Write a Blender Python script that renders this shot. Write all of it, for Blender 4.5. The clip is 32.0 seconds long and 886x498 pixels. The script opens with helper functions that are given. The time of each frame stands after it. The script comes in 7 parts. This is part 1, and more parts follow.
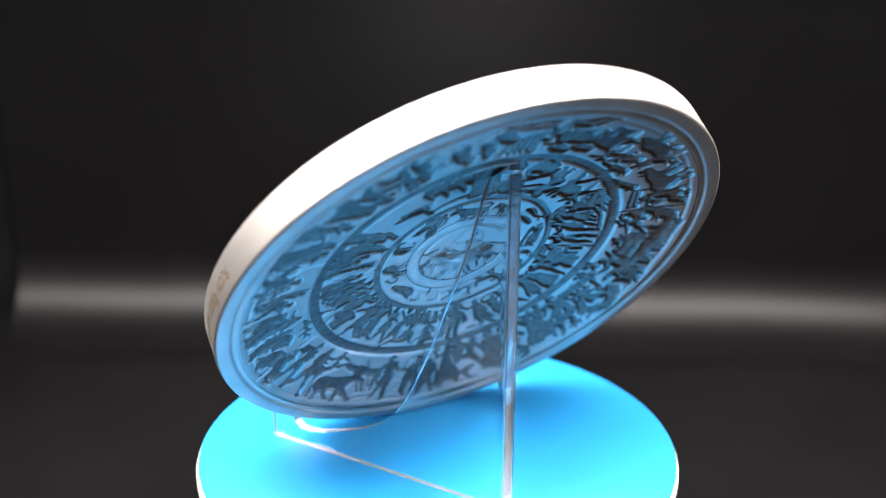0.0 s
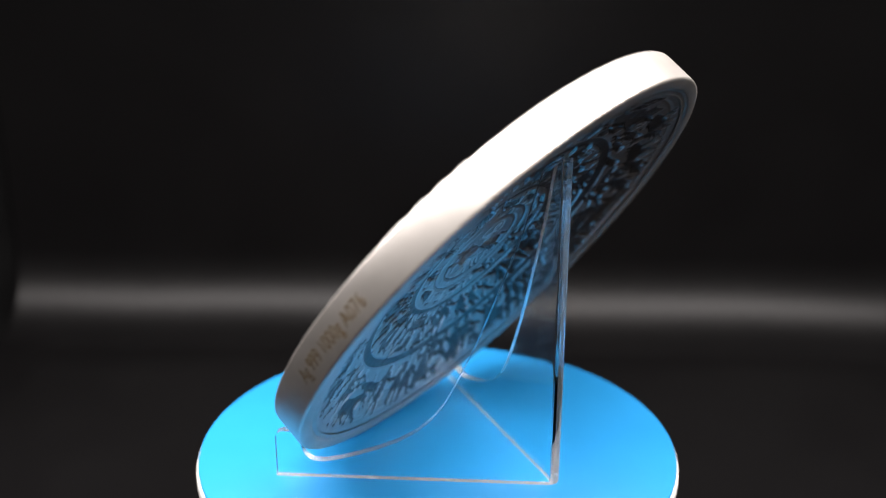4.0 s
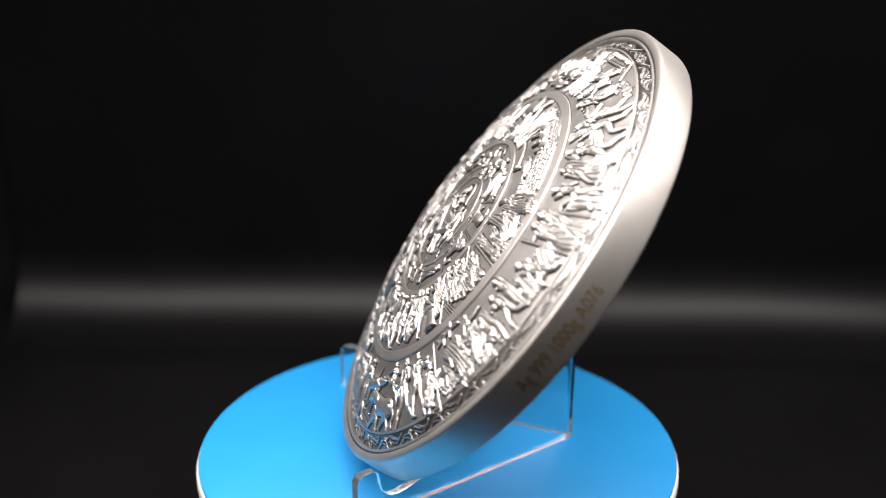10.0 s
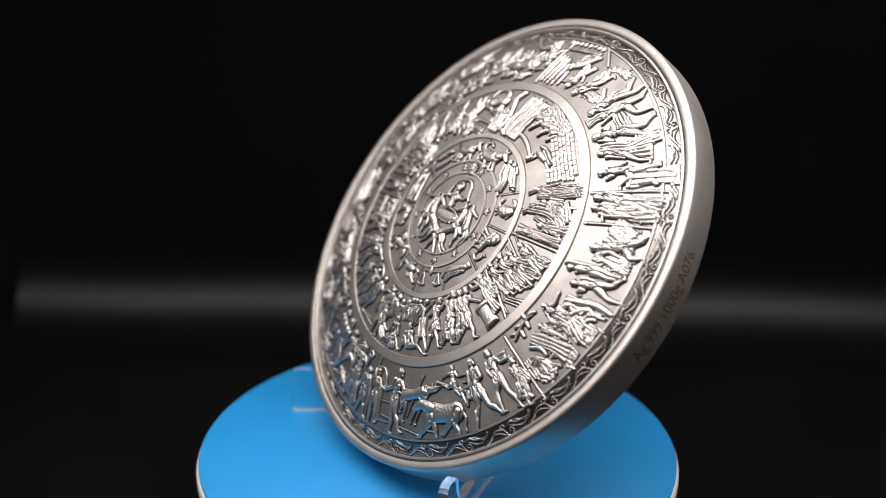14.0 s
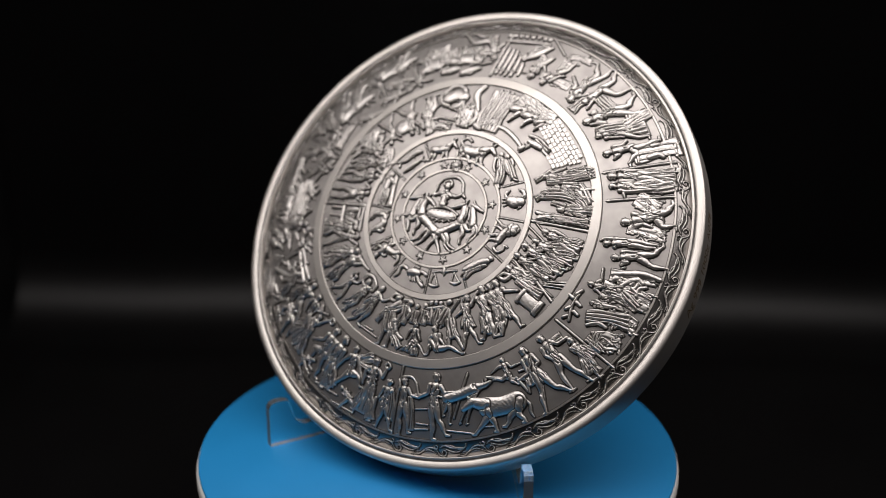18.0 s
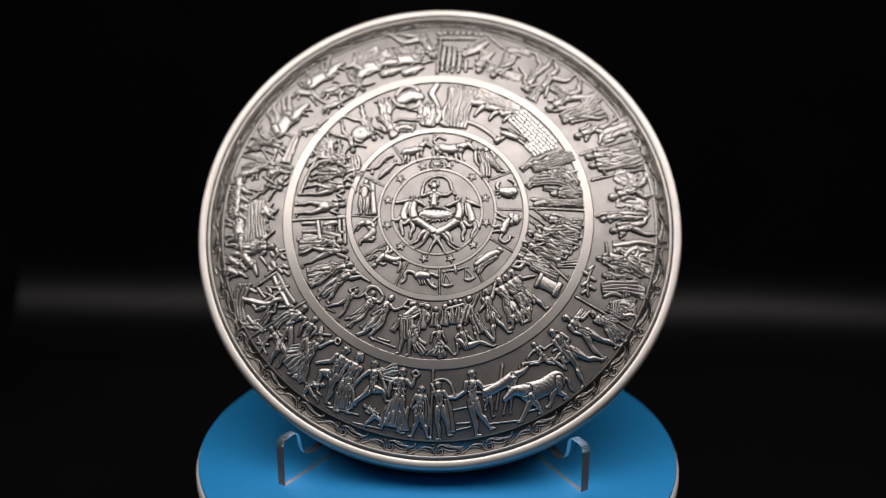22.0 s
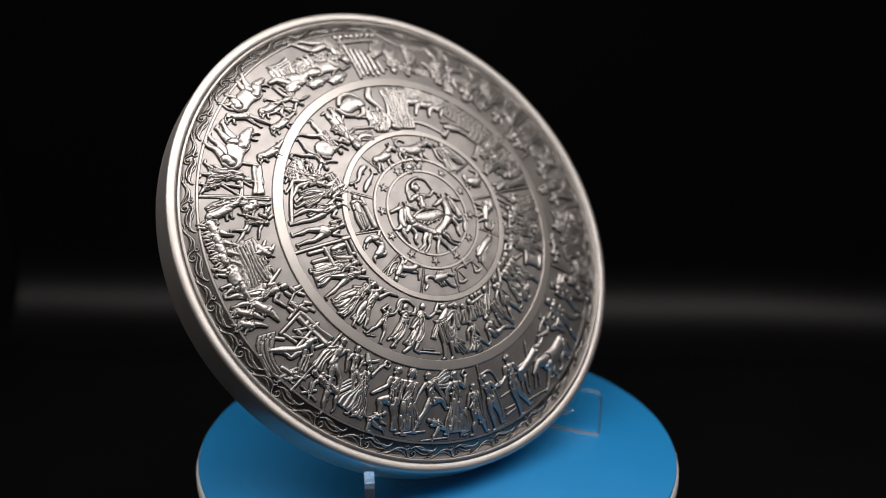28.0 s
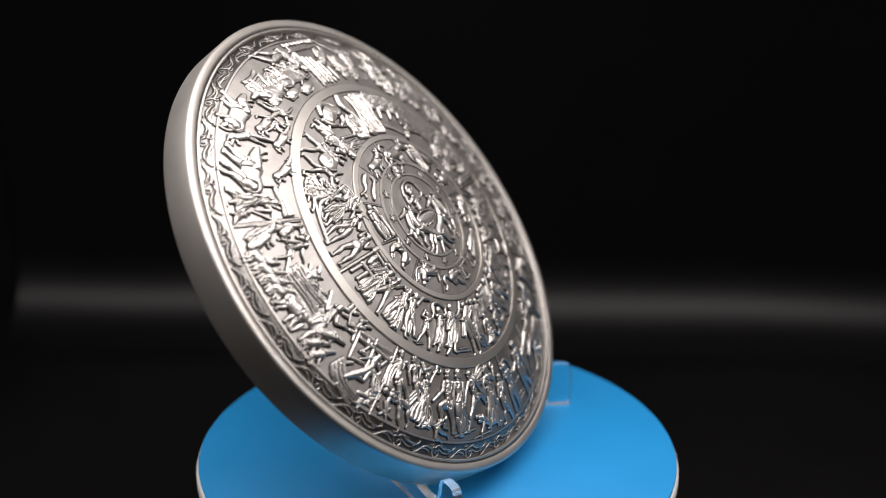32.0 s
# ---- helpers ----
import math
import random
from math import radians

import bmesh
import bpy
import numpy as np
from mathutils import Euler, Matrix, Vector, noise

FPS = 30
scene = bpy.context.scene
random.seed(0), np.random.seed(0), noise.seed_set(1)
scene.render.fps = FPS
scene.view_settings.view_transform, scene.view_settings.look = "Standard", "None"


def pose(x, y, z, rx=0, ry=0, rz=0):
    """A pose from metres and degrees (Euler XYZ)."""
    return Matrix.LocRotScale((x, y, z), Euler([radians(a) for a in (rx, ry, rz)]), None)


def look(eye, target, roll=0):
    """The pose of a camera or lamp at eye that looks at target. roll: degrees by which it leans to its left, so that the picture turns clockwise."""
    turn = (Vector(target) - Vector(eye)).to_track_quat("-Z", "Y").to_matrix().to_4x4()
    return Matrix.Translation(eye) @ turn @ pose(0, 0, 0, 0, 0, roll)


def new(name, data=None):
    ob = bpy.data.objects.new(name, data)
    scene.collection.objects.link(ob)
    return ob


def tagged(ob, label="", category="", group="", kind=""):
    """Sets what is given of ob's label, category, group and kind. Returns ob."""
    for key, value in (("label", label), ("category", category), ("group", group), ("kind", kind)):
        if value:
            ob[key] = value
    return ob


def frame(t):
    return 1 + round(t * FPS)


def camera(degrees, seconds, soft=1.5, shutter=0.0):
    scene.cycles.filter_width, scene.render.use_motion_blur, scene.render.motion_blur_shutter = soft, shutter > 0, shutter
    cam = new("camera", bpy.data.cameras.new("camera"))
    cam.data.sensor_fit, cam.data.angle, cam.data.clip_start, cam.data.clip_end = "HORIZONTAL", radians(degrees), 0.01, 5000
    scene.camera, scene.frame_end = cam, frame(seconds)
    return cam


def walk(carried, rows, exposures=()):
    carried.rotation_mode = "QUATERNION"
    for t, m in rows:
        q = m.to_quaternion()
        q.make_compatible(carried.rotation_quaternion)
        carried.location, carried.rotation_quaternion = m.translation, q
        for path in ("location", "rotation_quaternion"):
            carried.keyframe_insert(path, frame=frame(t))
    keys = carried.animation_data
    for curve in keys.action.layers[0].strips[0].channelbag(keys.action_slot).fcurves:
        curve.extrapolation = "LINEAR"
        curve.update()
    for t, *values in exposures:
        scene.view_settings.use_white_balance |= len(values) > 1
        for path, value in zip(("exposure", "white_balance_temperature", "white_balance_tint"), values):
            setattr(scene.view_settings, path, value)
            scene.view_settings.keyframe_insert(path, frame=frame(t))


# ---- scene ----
# ---- camera: a still lens before a small light box, 20 cm from the turntable's axis ----
cam = camera(44.83, 32.0, soft=1.0)
EYE = Vector((0.0, -0.2018, 0.1126))
AIM = look(EYE, EYE + Vector((0.003968, 0.945351, -0.326031)), 0.32)
cam.data.dof.use_dof = True
cam.data.dof.focus_distance = 0.2005
cam.data.dof.aperture_fstop = 10.0
walk(cam, [(0.0, AIM), (32.0, AIM)],
     exposures=[(0.0, 2.4), (1.0, 2.43), (2.0, 2.02), (3.0, 1.45), (6.0, 1.45), (7.5, 1.5), (9.0, 1.2), (13.0, 0.3), (17.0, -0.62), (19.0, -0.88),
                (23.0, -0.84), (25.5, -0.83), (28.0, -0.74), (30.0, -0.57), (31.0, -0.38), (32.0, 0.0)])


def turn(t):
    """The turntable's angle in degrees at t seconds."""
    return -150.845 + 6.759 * t - 0.0095 * (t - 16.0) ** 2


# ---- light ----
world = bpy.data.worlds.new("world")
scene.world = world
world.use_nodes = True
world.node_tree.nodes["Background"].inputs[0].default_value = (0.9, 0.95, 1.0, 1.0)
world.node_tree.nodes["Background"].inputs[1].default_value = 0.01

lamp = bpy.data.lights.new("led_panel", "AREA")
lamp.shape, lamp.size, lamp.size_y, lamp.energy = "RECTANGLE", 0.65, 0.20, 2.37
lamp.color = (1.0, 0.93, 0.905)
lamp_ob = new("led_panel", lamp)
lamp_ob.matrix_world = look((0.0, -0.050, 0.262), (0.0, -0.0499, 0.0))
tagged(lamp_ob, kind="structure")


# ---- materials ----
def nodes_of(name):
    m = bpy.data.materials.new(name)
    m.use_nodes = True
    nt = m.node_tree
    return m, nt, nt.nodes["Principled BSDF"]


def link(nt, a, out, b, inp):
    nt.links.new(a.outputs[out], b.inputs[inp])


def surface(name, dark, light, rough=(0.4, 0.6), metal=0.0, scale=400.0, bump=0.1, bump_scale=3000.0, stretch=(1, 1, 1), depth=0.0002):
    """Two tones mixed by coarse noise, roughness and relief by fine noise, in object space (metres)."""
    m, nt, b = nodes_of(name)
    tc = nt.nodes.new("ShaderNodeTexCoord")
    mp = nt.nodes.new("ShaderNodeMapping")
    mp.inputs["Scale"].default_value = stretch
    link(nt, tc, "Object", mp, "Vector")
    n1 = nt.nodes.new("ShaderNodeTexNoise")
    n1.inputs["Scale"].default_value, n1.inputs["Detail"].default_value = scale, 6
    n2 = nt.nodes.new("ShaderNodeTexNoise")
    n2.inputs["Scale"].default_value, n2.inputs["Detail"].default_value = bump_scale, 3
    for n in (n1, n2):
        link(nt, mp, "Vector", n, "Vector")
    mix = nt.nodes.new("ShaderNodeValToRGB")
    mix.color_ramp.elements[0].position, mix.color_ramp.elements[1].position = 0.35, 0.65
    mix.color_ramp.elements[0].color, mix.color_ramp.elements[1].color = (*dark, 1), (*light, 1)
    link(nt, n1, "Fac", mix, "Fac")
    link(nt, mix, "Color", b, "Base Color")
    rr = nt.nodes.new("ShaderNodeMapRange")
    rr.inputs["To Min"].default_value, rr.inputs["To Max"].default_value = rough
    link(nt, n2, "Fac", rr, "Value")
    link(nt, rr, "Result", b, "Roughness")
    bp = nt.nodes.new("ShaderNodeBump")
    bp.inputs["Strength"].default_value, bp.inputs["Distance"].default_value = bump, depth
    link(nt, n2, "Fac", bp, "Height")
    link(nt, bp, "Normal", b, "Normal")
    b.inputs["Metallic"].default_value = metal
    return m


SILVER = surface("brushed_silver", (0.55, 0.525, 0.495), (0.63, 0.602, 0.57), (0.44, 0.52), 1.0, 120, 0.12, 9000, (1, 1, 1), 0.00003)
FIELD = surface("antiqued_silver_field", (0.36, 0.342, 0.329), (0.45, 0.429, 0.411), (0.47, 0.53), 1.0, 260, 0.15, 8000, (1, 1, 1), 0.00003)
BORDER = surface("polished_dark_silver_border", (0.27, 0.257, 0.248), (0.34, 0.324, 0.311), (0.28, 0.34), 1.0, 260, 0.12, 8000, (1, 1, 1), 0.00003)
BACK = surface("polished_silver_back", (0.53, 0.507, 0.489), (0.61, 0.583, 0.563), (0.37, 0.43), 1.0, 260, 0.12, 8000, (1, 1, 1), 0.00003)
PATINA_SHADE = surface("toned_shaded_hollows", (0.15, 0.143, 0.138), (0.24, 0.23, 0.22), (0.32, 0.4), 1.0, 700, 0.15, 8000, (1, 1, 1), 0.00003)
TONED_SHADE = surface("toned_shaded_folds", (0.26, 0.248, 0.238), (0.36, 0.344, 0.33), (0.42, 0.5), 1.0, 500, 0.15, 8000, (1, 1, 1), 0.00003)
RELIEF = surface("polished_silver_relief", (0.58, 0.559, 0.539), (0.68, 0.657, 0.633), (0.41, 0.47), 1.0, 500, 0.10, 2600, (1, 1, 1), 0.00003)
OXIDE_SHADE = surface("black_oxide_shade", (0.04, 0.037, 0.035), (0.075, 0.07, 0.066), (0.45, 0.55), 0.5, 500, 0.2, 8000, (1, 1, 1), 0.00003)
ETCH = surface("etched_brown", (0.13, 0.085, 0.035), (0.22, 0.15, 0.065), (0.4, 0.6), 0.6, 2500, 0.3, 12000)
BLUE = surface("blue_matte_plastic", (0.009, 0.220, 0.515), (0.011, 0.233, 0.545), (0.45, 0.55), 0.0, 60, 0.05, 4000)
WHITE = surface("white_plastic", (0.72, 0.71, 0.69), (0.78, 0.77, 0.75), (0.3, 0.4), 0.0, 80, 0.04, 3000)
CLOTH = surface("black_vinyl_backdrop", (0.0027, 0.0025, 0.0027), (0.0034, 0.0032, 0.0034), (0.36, 0.41), 0.0, 30, 0.05, 2500, (1, 1, 1), 0.0004)
FELT = surface("black_felt_lining", (0.003, 0.003, 0.0032), (0.0046, 0.0046, 0.0048), (0.7, 0.9), 0.0, 60, 0.3, 2500, (1, 1, 1), 0.0004)

FELT.node_tree.nodes["Principled BSDF"].inputs["Specular IOR Level"].default_value = 0.1
CLOTH.node_tree.nodes["Principled BSDF"].inputs["Specular IOR Level"].default_value = 0.20
LINING = surface("dark_grey_lining", (0.030, 0.030, 0.030), (0.042, 0.042, 0.042), (0.6, 0.7), 0.0, 40, 0.2, 900, (1, 1, 1), 0.0006)

ACRYLIC, _nt, _b = nodes_of("clear_acrylic")
_b.inputs["Base Color"].default_value = (0.97, 0.985, 0.99, 1)
_b.inputs["Transmission Weight"].default_value = 1.0
_b.inputs["Roughness"].default_value = 0.015
_b.inputs["IOR"].default_value = 1.45


FROST, _nt, _b = nodes_of("sawn_acrylic_edge")
_b.inputs["Base Color"].default_value = (0.72, 0.70, 0.68, 1)
_b.inputs["Transmission Weight"].default_value = 0.85
_b.inputs["Roughness"].default_value = 0.35
_b.inputs["IOR"].default_value = 1.49

# Pale blue tint stands in for light carried through the acrylic's edges and fold.
RIDGE, _nt, _b = nodes_of("painted_glimmer_acrylic")
_b.inputs["Base Color"].default_value = (0.62, 0.74, 0.82, 1)
_b.inputs["Transmission Weight"].default_value = 0.90
_b.inputs["Roughness"].default_value = 0.22
_b.inputs["IOR"].default_value = 1.2

# Brown base colour paints in the dark that a clear end would show.
END_SHADE, _nt, _b = nodes_of("shade_tinted_acrylic_end")
_b.inputs["Base Color"].default_value = (0.15, 0.135, 0.122, 1)
_b.inputs["Transmission Weight"].default_value = 0.3
_b.inputs["Specular IOR Level"].default_value = 0.2
_b.inputs["Roughness"].default_value = 0.4


# ---- mesh helpers ----
def mesh_of(name, verts, faces, material, smooth=True):
    me = bpy.data.meshes.new(name)
    me.from_pydata(verts, [], faces)
    me.validate()
    me.materials.append(material)
    if smooth:
        me.polygons.foreach_set("use_smooth", [True] * len(me.polygons))
    me.update()
    return me


def part(name, data, parent, label=""):
    ob = new(name, data)
    ob.parent = parent
    return tagged(ob, label) if label else ob


def lathe(name, profile, material, steps=360):
    """A closed or open surface of revolution about z from (r, z) points."""
    verts, faces = [], []
    n = len(profile)
    for i in range(steps):
        a = 2 * math.pi * i / steps
        c, s = math.cos(a), math.sin(a)
        verts += [(r * c, r * s, z) for r, z in profile]
    for i in range(steps):
        j = (i + 1) % steps
        for k in range(n - 1):
            faces.append((i * n + k, j * n + k, j * n + k + 1, i * n + k + 1))
    return mesh_of(name, verts, faces, material)


# ---- the light box ----
X0, X1, Y0, Y1, Z0, Z1 = -0.390, 0.390, -0.30, 0.184, -0.052, 0.27


def sweep():
    """Floor and back of one black sheet with a rounded bend."""
    rad, path = 0.030, [(Y0, Z0), (Y0 + 0.02, Z0), (Y1 - 0.06, Z0)]
    for k in range(25):
        a = math.pi / 2 * k / 24
        path.append((Y1 - rad + rad * math.sin(a), Z0 + rad - rad * math.cos(a)))
    path += [(Y1, Z0 + 0.06), (Y1, Z1 - 0.02), (Y1, Z1)]
    n, m = len(path), 16
    verts, faces = [], []
    across = [-0.163, -0.1615, *[-0.158 + (X1 + 0.156) * k / (m - 4) for k in range(m - 3)], X1]
    for x in across:
        for y, z in path:
            verts.append((x, y - (0.033 * x if y > 0 else 0.0), z + 0.0006 * math.sin(9 * x * 20) * (1 if 0 < y and z < Z0 + 0.03 and z > Z0 else 0)))
    for i in range(m):
        faces += [(i * n + k, i * n + n + k, i * n + n + k + 1, i * n + k + 1) for k in range(n - 1)]
    ob = new("backdrop", mesh_of("backdrop", verts, faces, CLOTH))
    mod = ob.modifiers.new("thickness", "SOLIDIFY")
    mod.thickness, mod.offset = 0.002, -1
    return tagged(ob, "black vinyl sheet bent up behind the turntable", "backdrop", kind="structure")


def box_mesh(name, lo, hi, material, bevel=0.0):
    bm = bmesh.new()
    bmesh.ops.create_cube(bm, size=1)
    for v in bm.verts:
        v.co = Vector([(a + b) / 2 + c * (b - a) for a, b, c in zip(lo, hi, v.co)])
    if bevel:
        bmesh.ops.bevel(bm, geom=bm.edges[:], offset=bevel, segments=2, affect="EDGES")
    me = bpy.data.meshes.new(name)
    bm.to_mesh(me)
    bm.free()
    me.materials.append(material)
    return me


def light_box():
    sweep()
    for name, lo, hi in (("wall_west", (X0 - 0.004, Y0, Z0 - 0.004), (X0, Y1 + 0.016, Z1)),
                         ("wall_east", (X1, Y0, Z0 - 0.004), (X1 + 0.004, Y1 + 0.016, Z1)),
                         ("wall_north", (X0 - 0.004, Y1 + 0.012, Z0 - 0.010), (X1 + 0.004, Y1 + 0.016, Z1)),
                         ("wall_south", (X0 - 0.004, Y0 - 0.004, Z0 - 0.004), (X1 + 0.004, Y0, Z1))):
        lining = FELT if name in ("wall_south", "wall_north") else LINING
        tagged(new(name, box_mesh(name, lo, hi, lining)), "black felt end of the light box" if lining is FELT else "dark grey fabric lining of the light box", "wall", kind="structure")
    tagged(new("floor", box_mesh("floor", (X0 - 0.004, Y0 - 0.004, Z0 - 0.010), (X1 + 0.004, Y1 + 0.012, Z0 - 0.003), FELT)),
           "black felt floor of the light box", "floor", kind="structure")
    tagged(new("ceiling", box_mesh("ceiling", (X0 - 0.004, Y0 - 0.004, Z1), (X1 + 0.004, Y1 + 0.016, Z1 + 0.004), FELT)),
           "black felt top of the light box", "ceiling", kind="structure")
    # Unseen baffle, added to keep lamplight off the upper backdrop.
    tagged(new("trim", box_mesh("trim", (X0, 0.056, 0.175), (X1, 0.059, Z1), FELT)),
           "unseen black felt baffle added to shade the backdrop", "trim", kind="structure")


light_box()


# ---- turntable ----
def turntable():
    thing = new("turntable")
    tagged(thing, "round white turntable with a bright blue top on black vinyl", "turntable")
    part("disc", lathe("disc", [(0, 0), (0.0494, 0), (0.0496, -0.0002), (0.0496, -0.0006)], BLUE), thing, "matte bright blue top sheet")
    part("rim", lathe("rim", [(0.0494, -0.0004), (0.0496, -0.0006), (0.0499, -0.0009), (0.0501, -0.0016), (0.0501, -0.0035), (0.0497, -0.004)], WHITE), thing, "white plastic edge")
    part("skirt", lathe("skirt", [(0.0497, -0.004), (0.0495, -0.0045), (0.0495, Z0 + 0.006), (0.0492, Z0 + 0.005), (0.046, Z0 + 0.005)], WHITE), thing)
    part("base", lathe("base", [(0.0, Z0 + 0.005), (0.044, Z0 + 0.005), (0.0445, Z0 + 0.0045), (0.0445, Z0 + 0.0004), (0.044, Z0), (0, Z0)], FELT), thing, "black foot")
    return thing


TABLE = turntable()


# ---- acrylic easel: two upright wings that meet at a rear edge ----
REAR = Vector((0.0, 0.028, 0.0))


def easel():
    thing = new("plate_easel")
    tagged(thing, "clear acrylic V-shaped easel standing on the blue turntable", "display stand")
    mm = [(0.0, 0.0), (0.0, 64.6), (0.4, 65.3), (1.2, 65.6), (3.0, 65.3), (4.4, 64.2), (5.2, 62.4), (7.9, 52.5), (12.0, 40.7), (16.4, 29.0),
          (20.2, 20.6), (22.3, 16.6), (24.6, 13.4), (27.6, 10.7), (31.0, 8.6), (35.0, 6.8), (39.0, 5.4), (43.0, 4.2), (46.0, 3.6), (48.2, 3.8),
          (49.6, 4.8), (50.3, 6.4), (50.6, 8.6), (51.1, 9.7), (52.0, 10.0), (54.2, 10.0), (55.1, 9.6), (55.5, 8.7)]
    half, bend = 0.0009, 0.0013
    slope = math.atan2(47.0, 29.0)
    # plan of the sheet's middle: wing, bend, wing, as (x, y, outward normal, distance along the wing)
    plan = []
    us = [u for u, z in mm[2:]]
    tops = [z for u, z in mm[2:]]
    cx_ = REAR.y - bend / math.cos(slope) + 0.0011
    arc = [slope * (k / 6) for k in range(-6, 7)]
    for w in (1, -1):
        side = []
        for u, z in zip(us, tops):
            if u < 4.0:
                continue
            d = Vector((w * math.cos(slope), -math.sin(slope)))
            nrm = Vector((w * math.sin(slope), math.cos(slope)))
            start = Vector((0, cx_)) + nrm * bend
            reach = 0.00037 + (0.0008 if w < 0 and u > 46 else 0.0)
            side.append((start + d * (u / 1000 + reach - bend * math.tan(slope)), nrm, z / 1000, u))
        plan.append(side)
    round_part = [(Vector((0, cx_)) + Vector((math.sin(b), math.cos(b))) * bend, Vector((math.sin(b), math.cos(b))), 0.0655, 0) for b in reversed(arc)]
    cols = plan[0][::-1] + round_part + plan[1]
    verts, faces, kinds = [], [], []
    for q, nrm, top, u in cols:
        for off in (half, -half):
            pt = q + nrm * off
            verts += [(pt.x, pt.y, 0.0001), (pt.x, pt.y, top)]
    for k in range(len(cols) - 1):
        g0, g1 = 4 * k, 4 * k + 4
        faces += [(g0, g0 + 1, g1 + 1, g1), (g0 + 2, g1 + 2, g1 + 3, g0 + 3), (g0 + 1, g0 + 3, g1 + 3, g1 + 1), (g0, g1, g1 + 2, g0 + 2)]
        fold = abs(k - len(cols) // 2) < 4
        kinds += [3 if fold else 0, 0, 3, 1]
    last = 4 * (len(cols) - 1)
    faces += [(0, 2, 3, 1), (last, last + 1, last + 3, last + 2)]
    kinds += [2, 2]
    whole = mesh_of("whole", verts, faces, ACRYLIC)
    bm = bmesh.new()
    bm.from_mesh(whole)
    bmesh.ops.recalc_face_normals(bm, faces=bm.faces[:])
    faces = [tuple(v.index for v in f.verts) for f in bm.faces]
    bm.free()
    bpy.data.meshes.remove(whole)

    def piece(name, chosen, material):
        used = sorted({i for f in chosen for i in f})
        at = {i: k for k, i in enumerate(used)}
        me = mesh_of(name, [verts[i] for i in used], [tuple(at[i] for i in f) for f in chosen], material)
        me.set_sharp_from_angle(angle=radians(25))
        return me

    sheet = part("sheet", piece("sheet", [f for f, k in zip(faces, kinds) if k == 0], ACRYLIC), thing, "clear polished acrylic bent to a V")
    edge = part("glimmer_edge", piece("glimmer_edge", [f for f, k in zip(faces, kinds) if k == 3], RIDGE), thing, "polished edge and fold of the sheet, piped light painted in as pale tint")
    foot = part("foot", piece("foot", [f for f, k in zip(faces, kinds) if k == 1], FROST), thing, "frosted sawn lower edge")
    ends = [part("end_face", piece("end_face", [f], END_SHADE), thing, "sawn end of the sheet with dark shade painted into its tint") for f in faces[-2:]]
    for ob in (sheet, edge, foot, *ends):
        ob.visible_shadow = False
    return thing


EASEL = easel()


# ---- the coin ----
TILT, CENTRE = radians(36.365), Vector((-0.0005, 0.0096, 0.0451))
COIN_POSE = Matrix(((1, 0, 0, CENTRE.x),
                    (0, math.sin(TILT), -math.cos(TILT), CENTRE.y),
                    (0, math.cos(TILT), math.sin(TILT), CENTRE.z),
                    (0, 0, 0, 1)))
THICK = 7.2


def dome(r):
    """Height in mm of the front field over the rim's plane."""
    fall = np.clip((np.asarray(r) - 44.6) / 2.7, 0, 1)
    return 8.2 * (1 - (np.minimum(r, 46.5) / 46.5) ** 2.3) - 0.95 * fall ** 2


def hollow(r):
    """Height in mm of the back field, which is pressed in."""
    return -THICK + 0.5 + 6.9 * (1 - (np.minimum(r, 45.5) / 45.5) ** 2.3)


CUT = 0.46         # depth of the lines between limbs and folds


def blend(a, b):
    """The higher of two reliefs, with the valley between them filled softly."""
    return np.where((a > 0) & (b > 0), 0.5 * (a + b + np.sqrt((a - b) ** 2 + 0.003)), np.maximum(a, b))


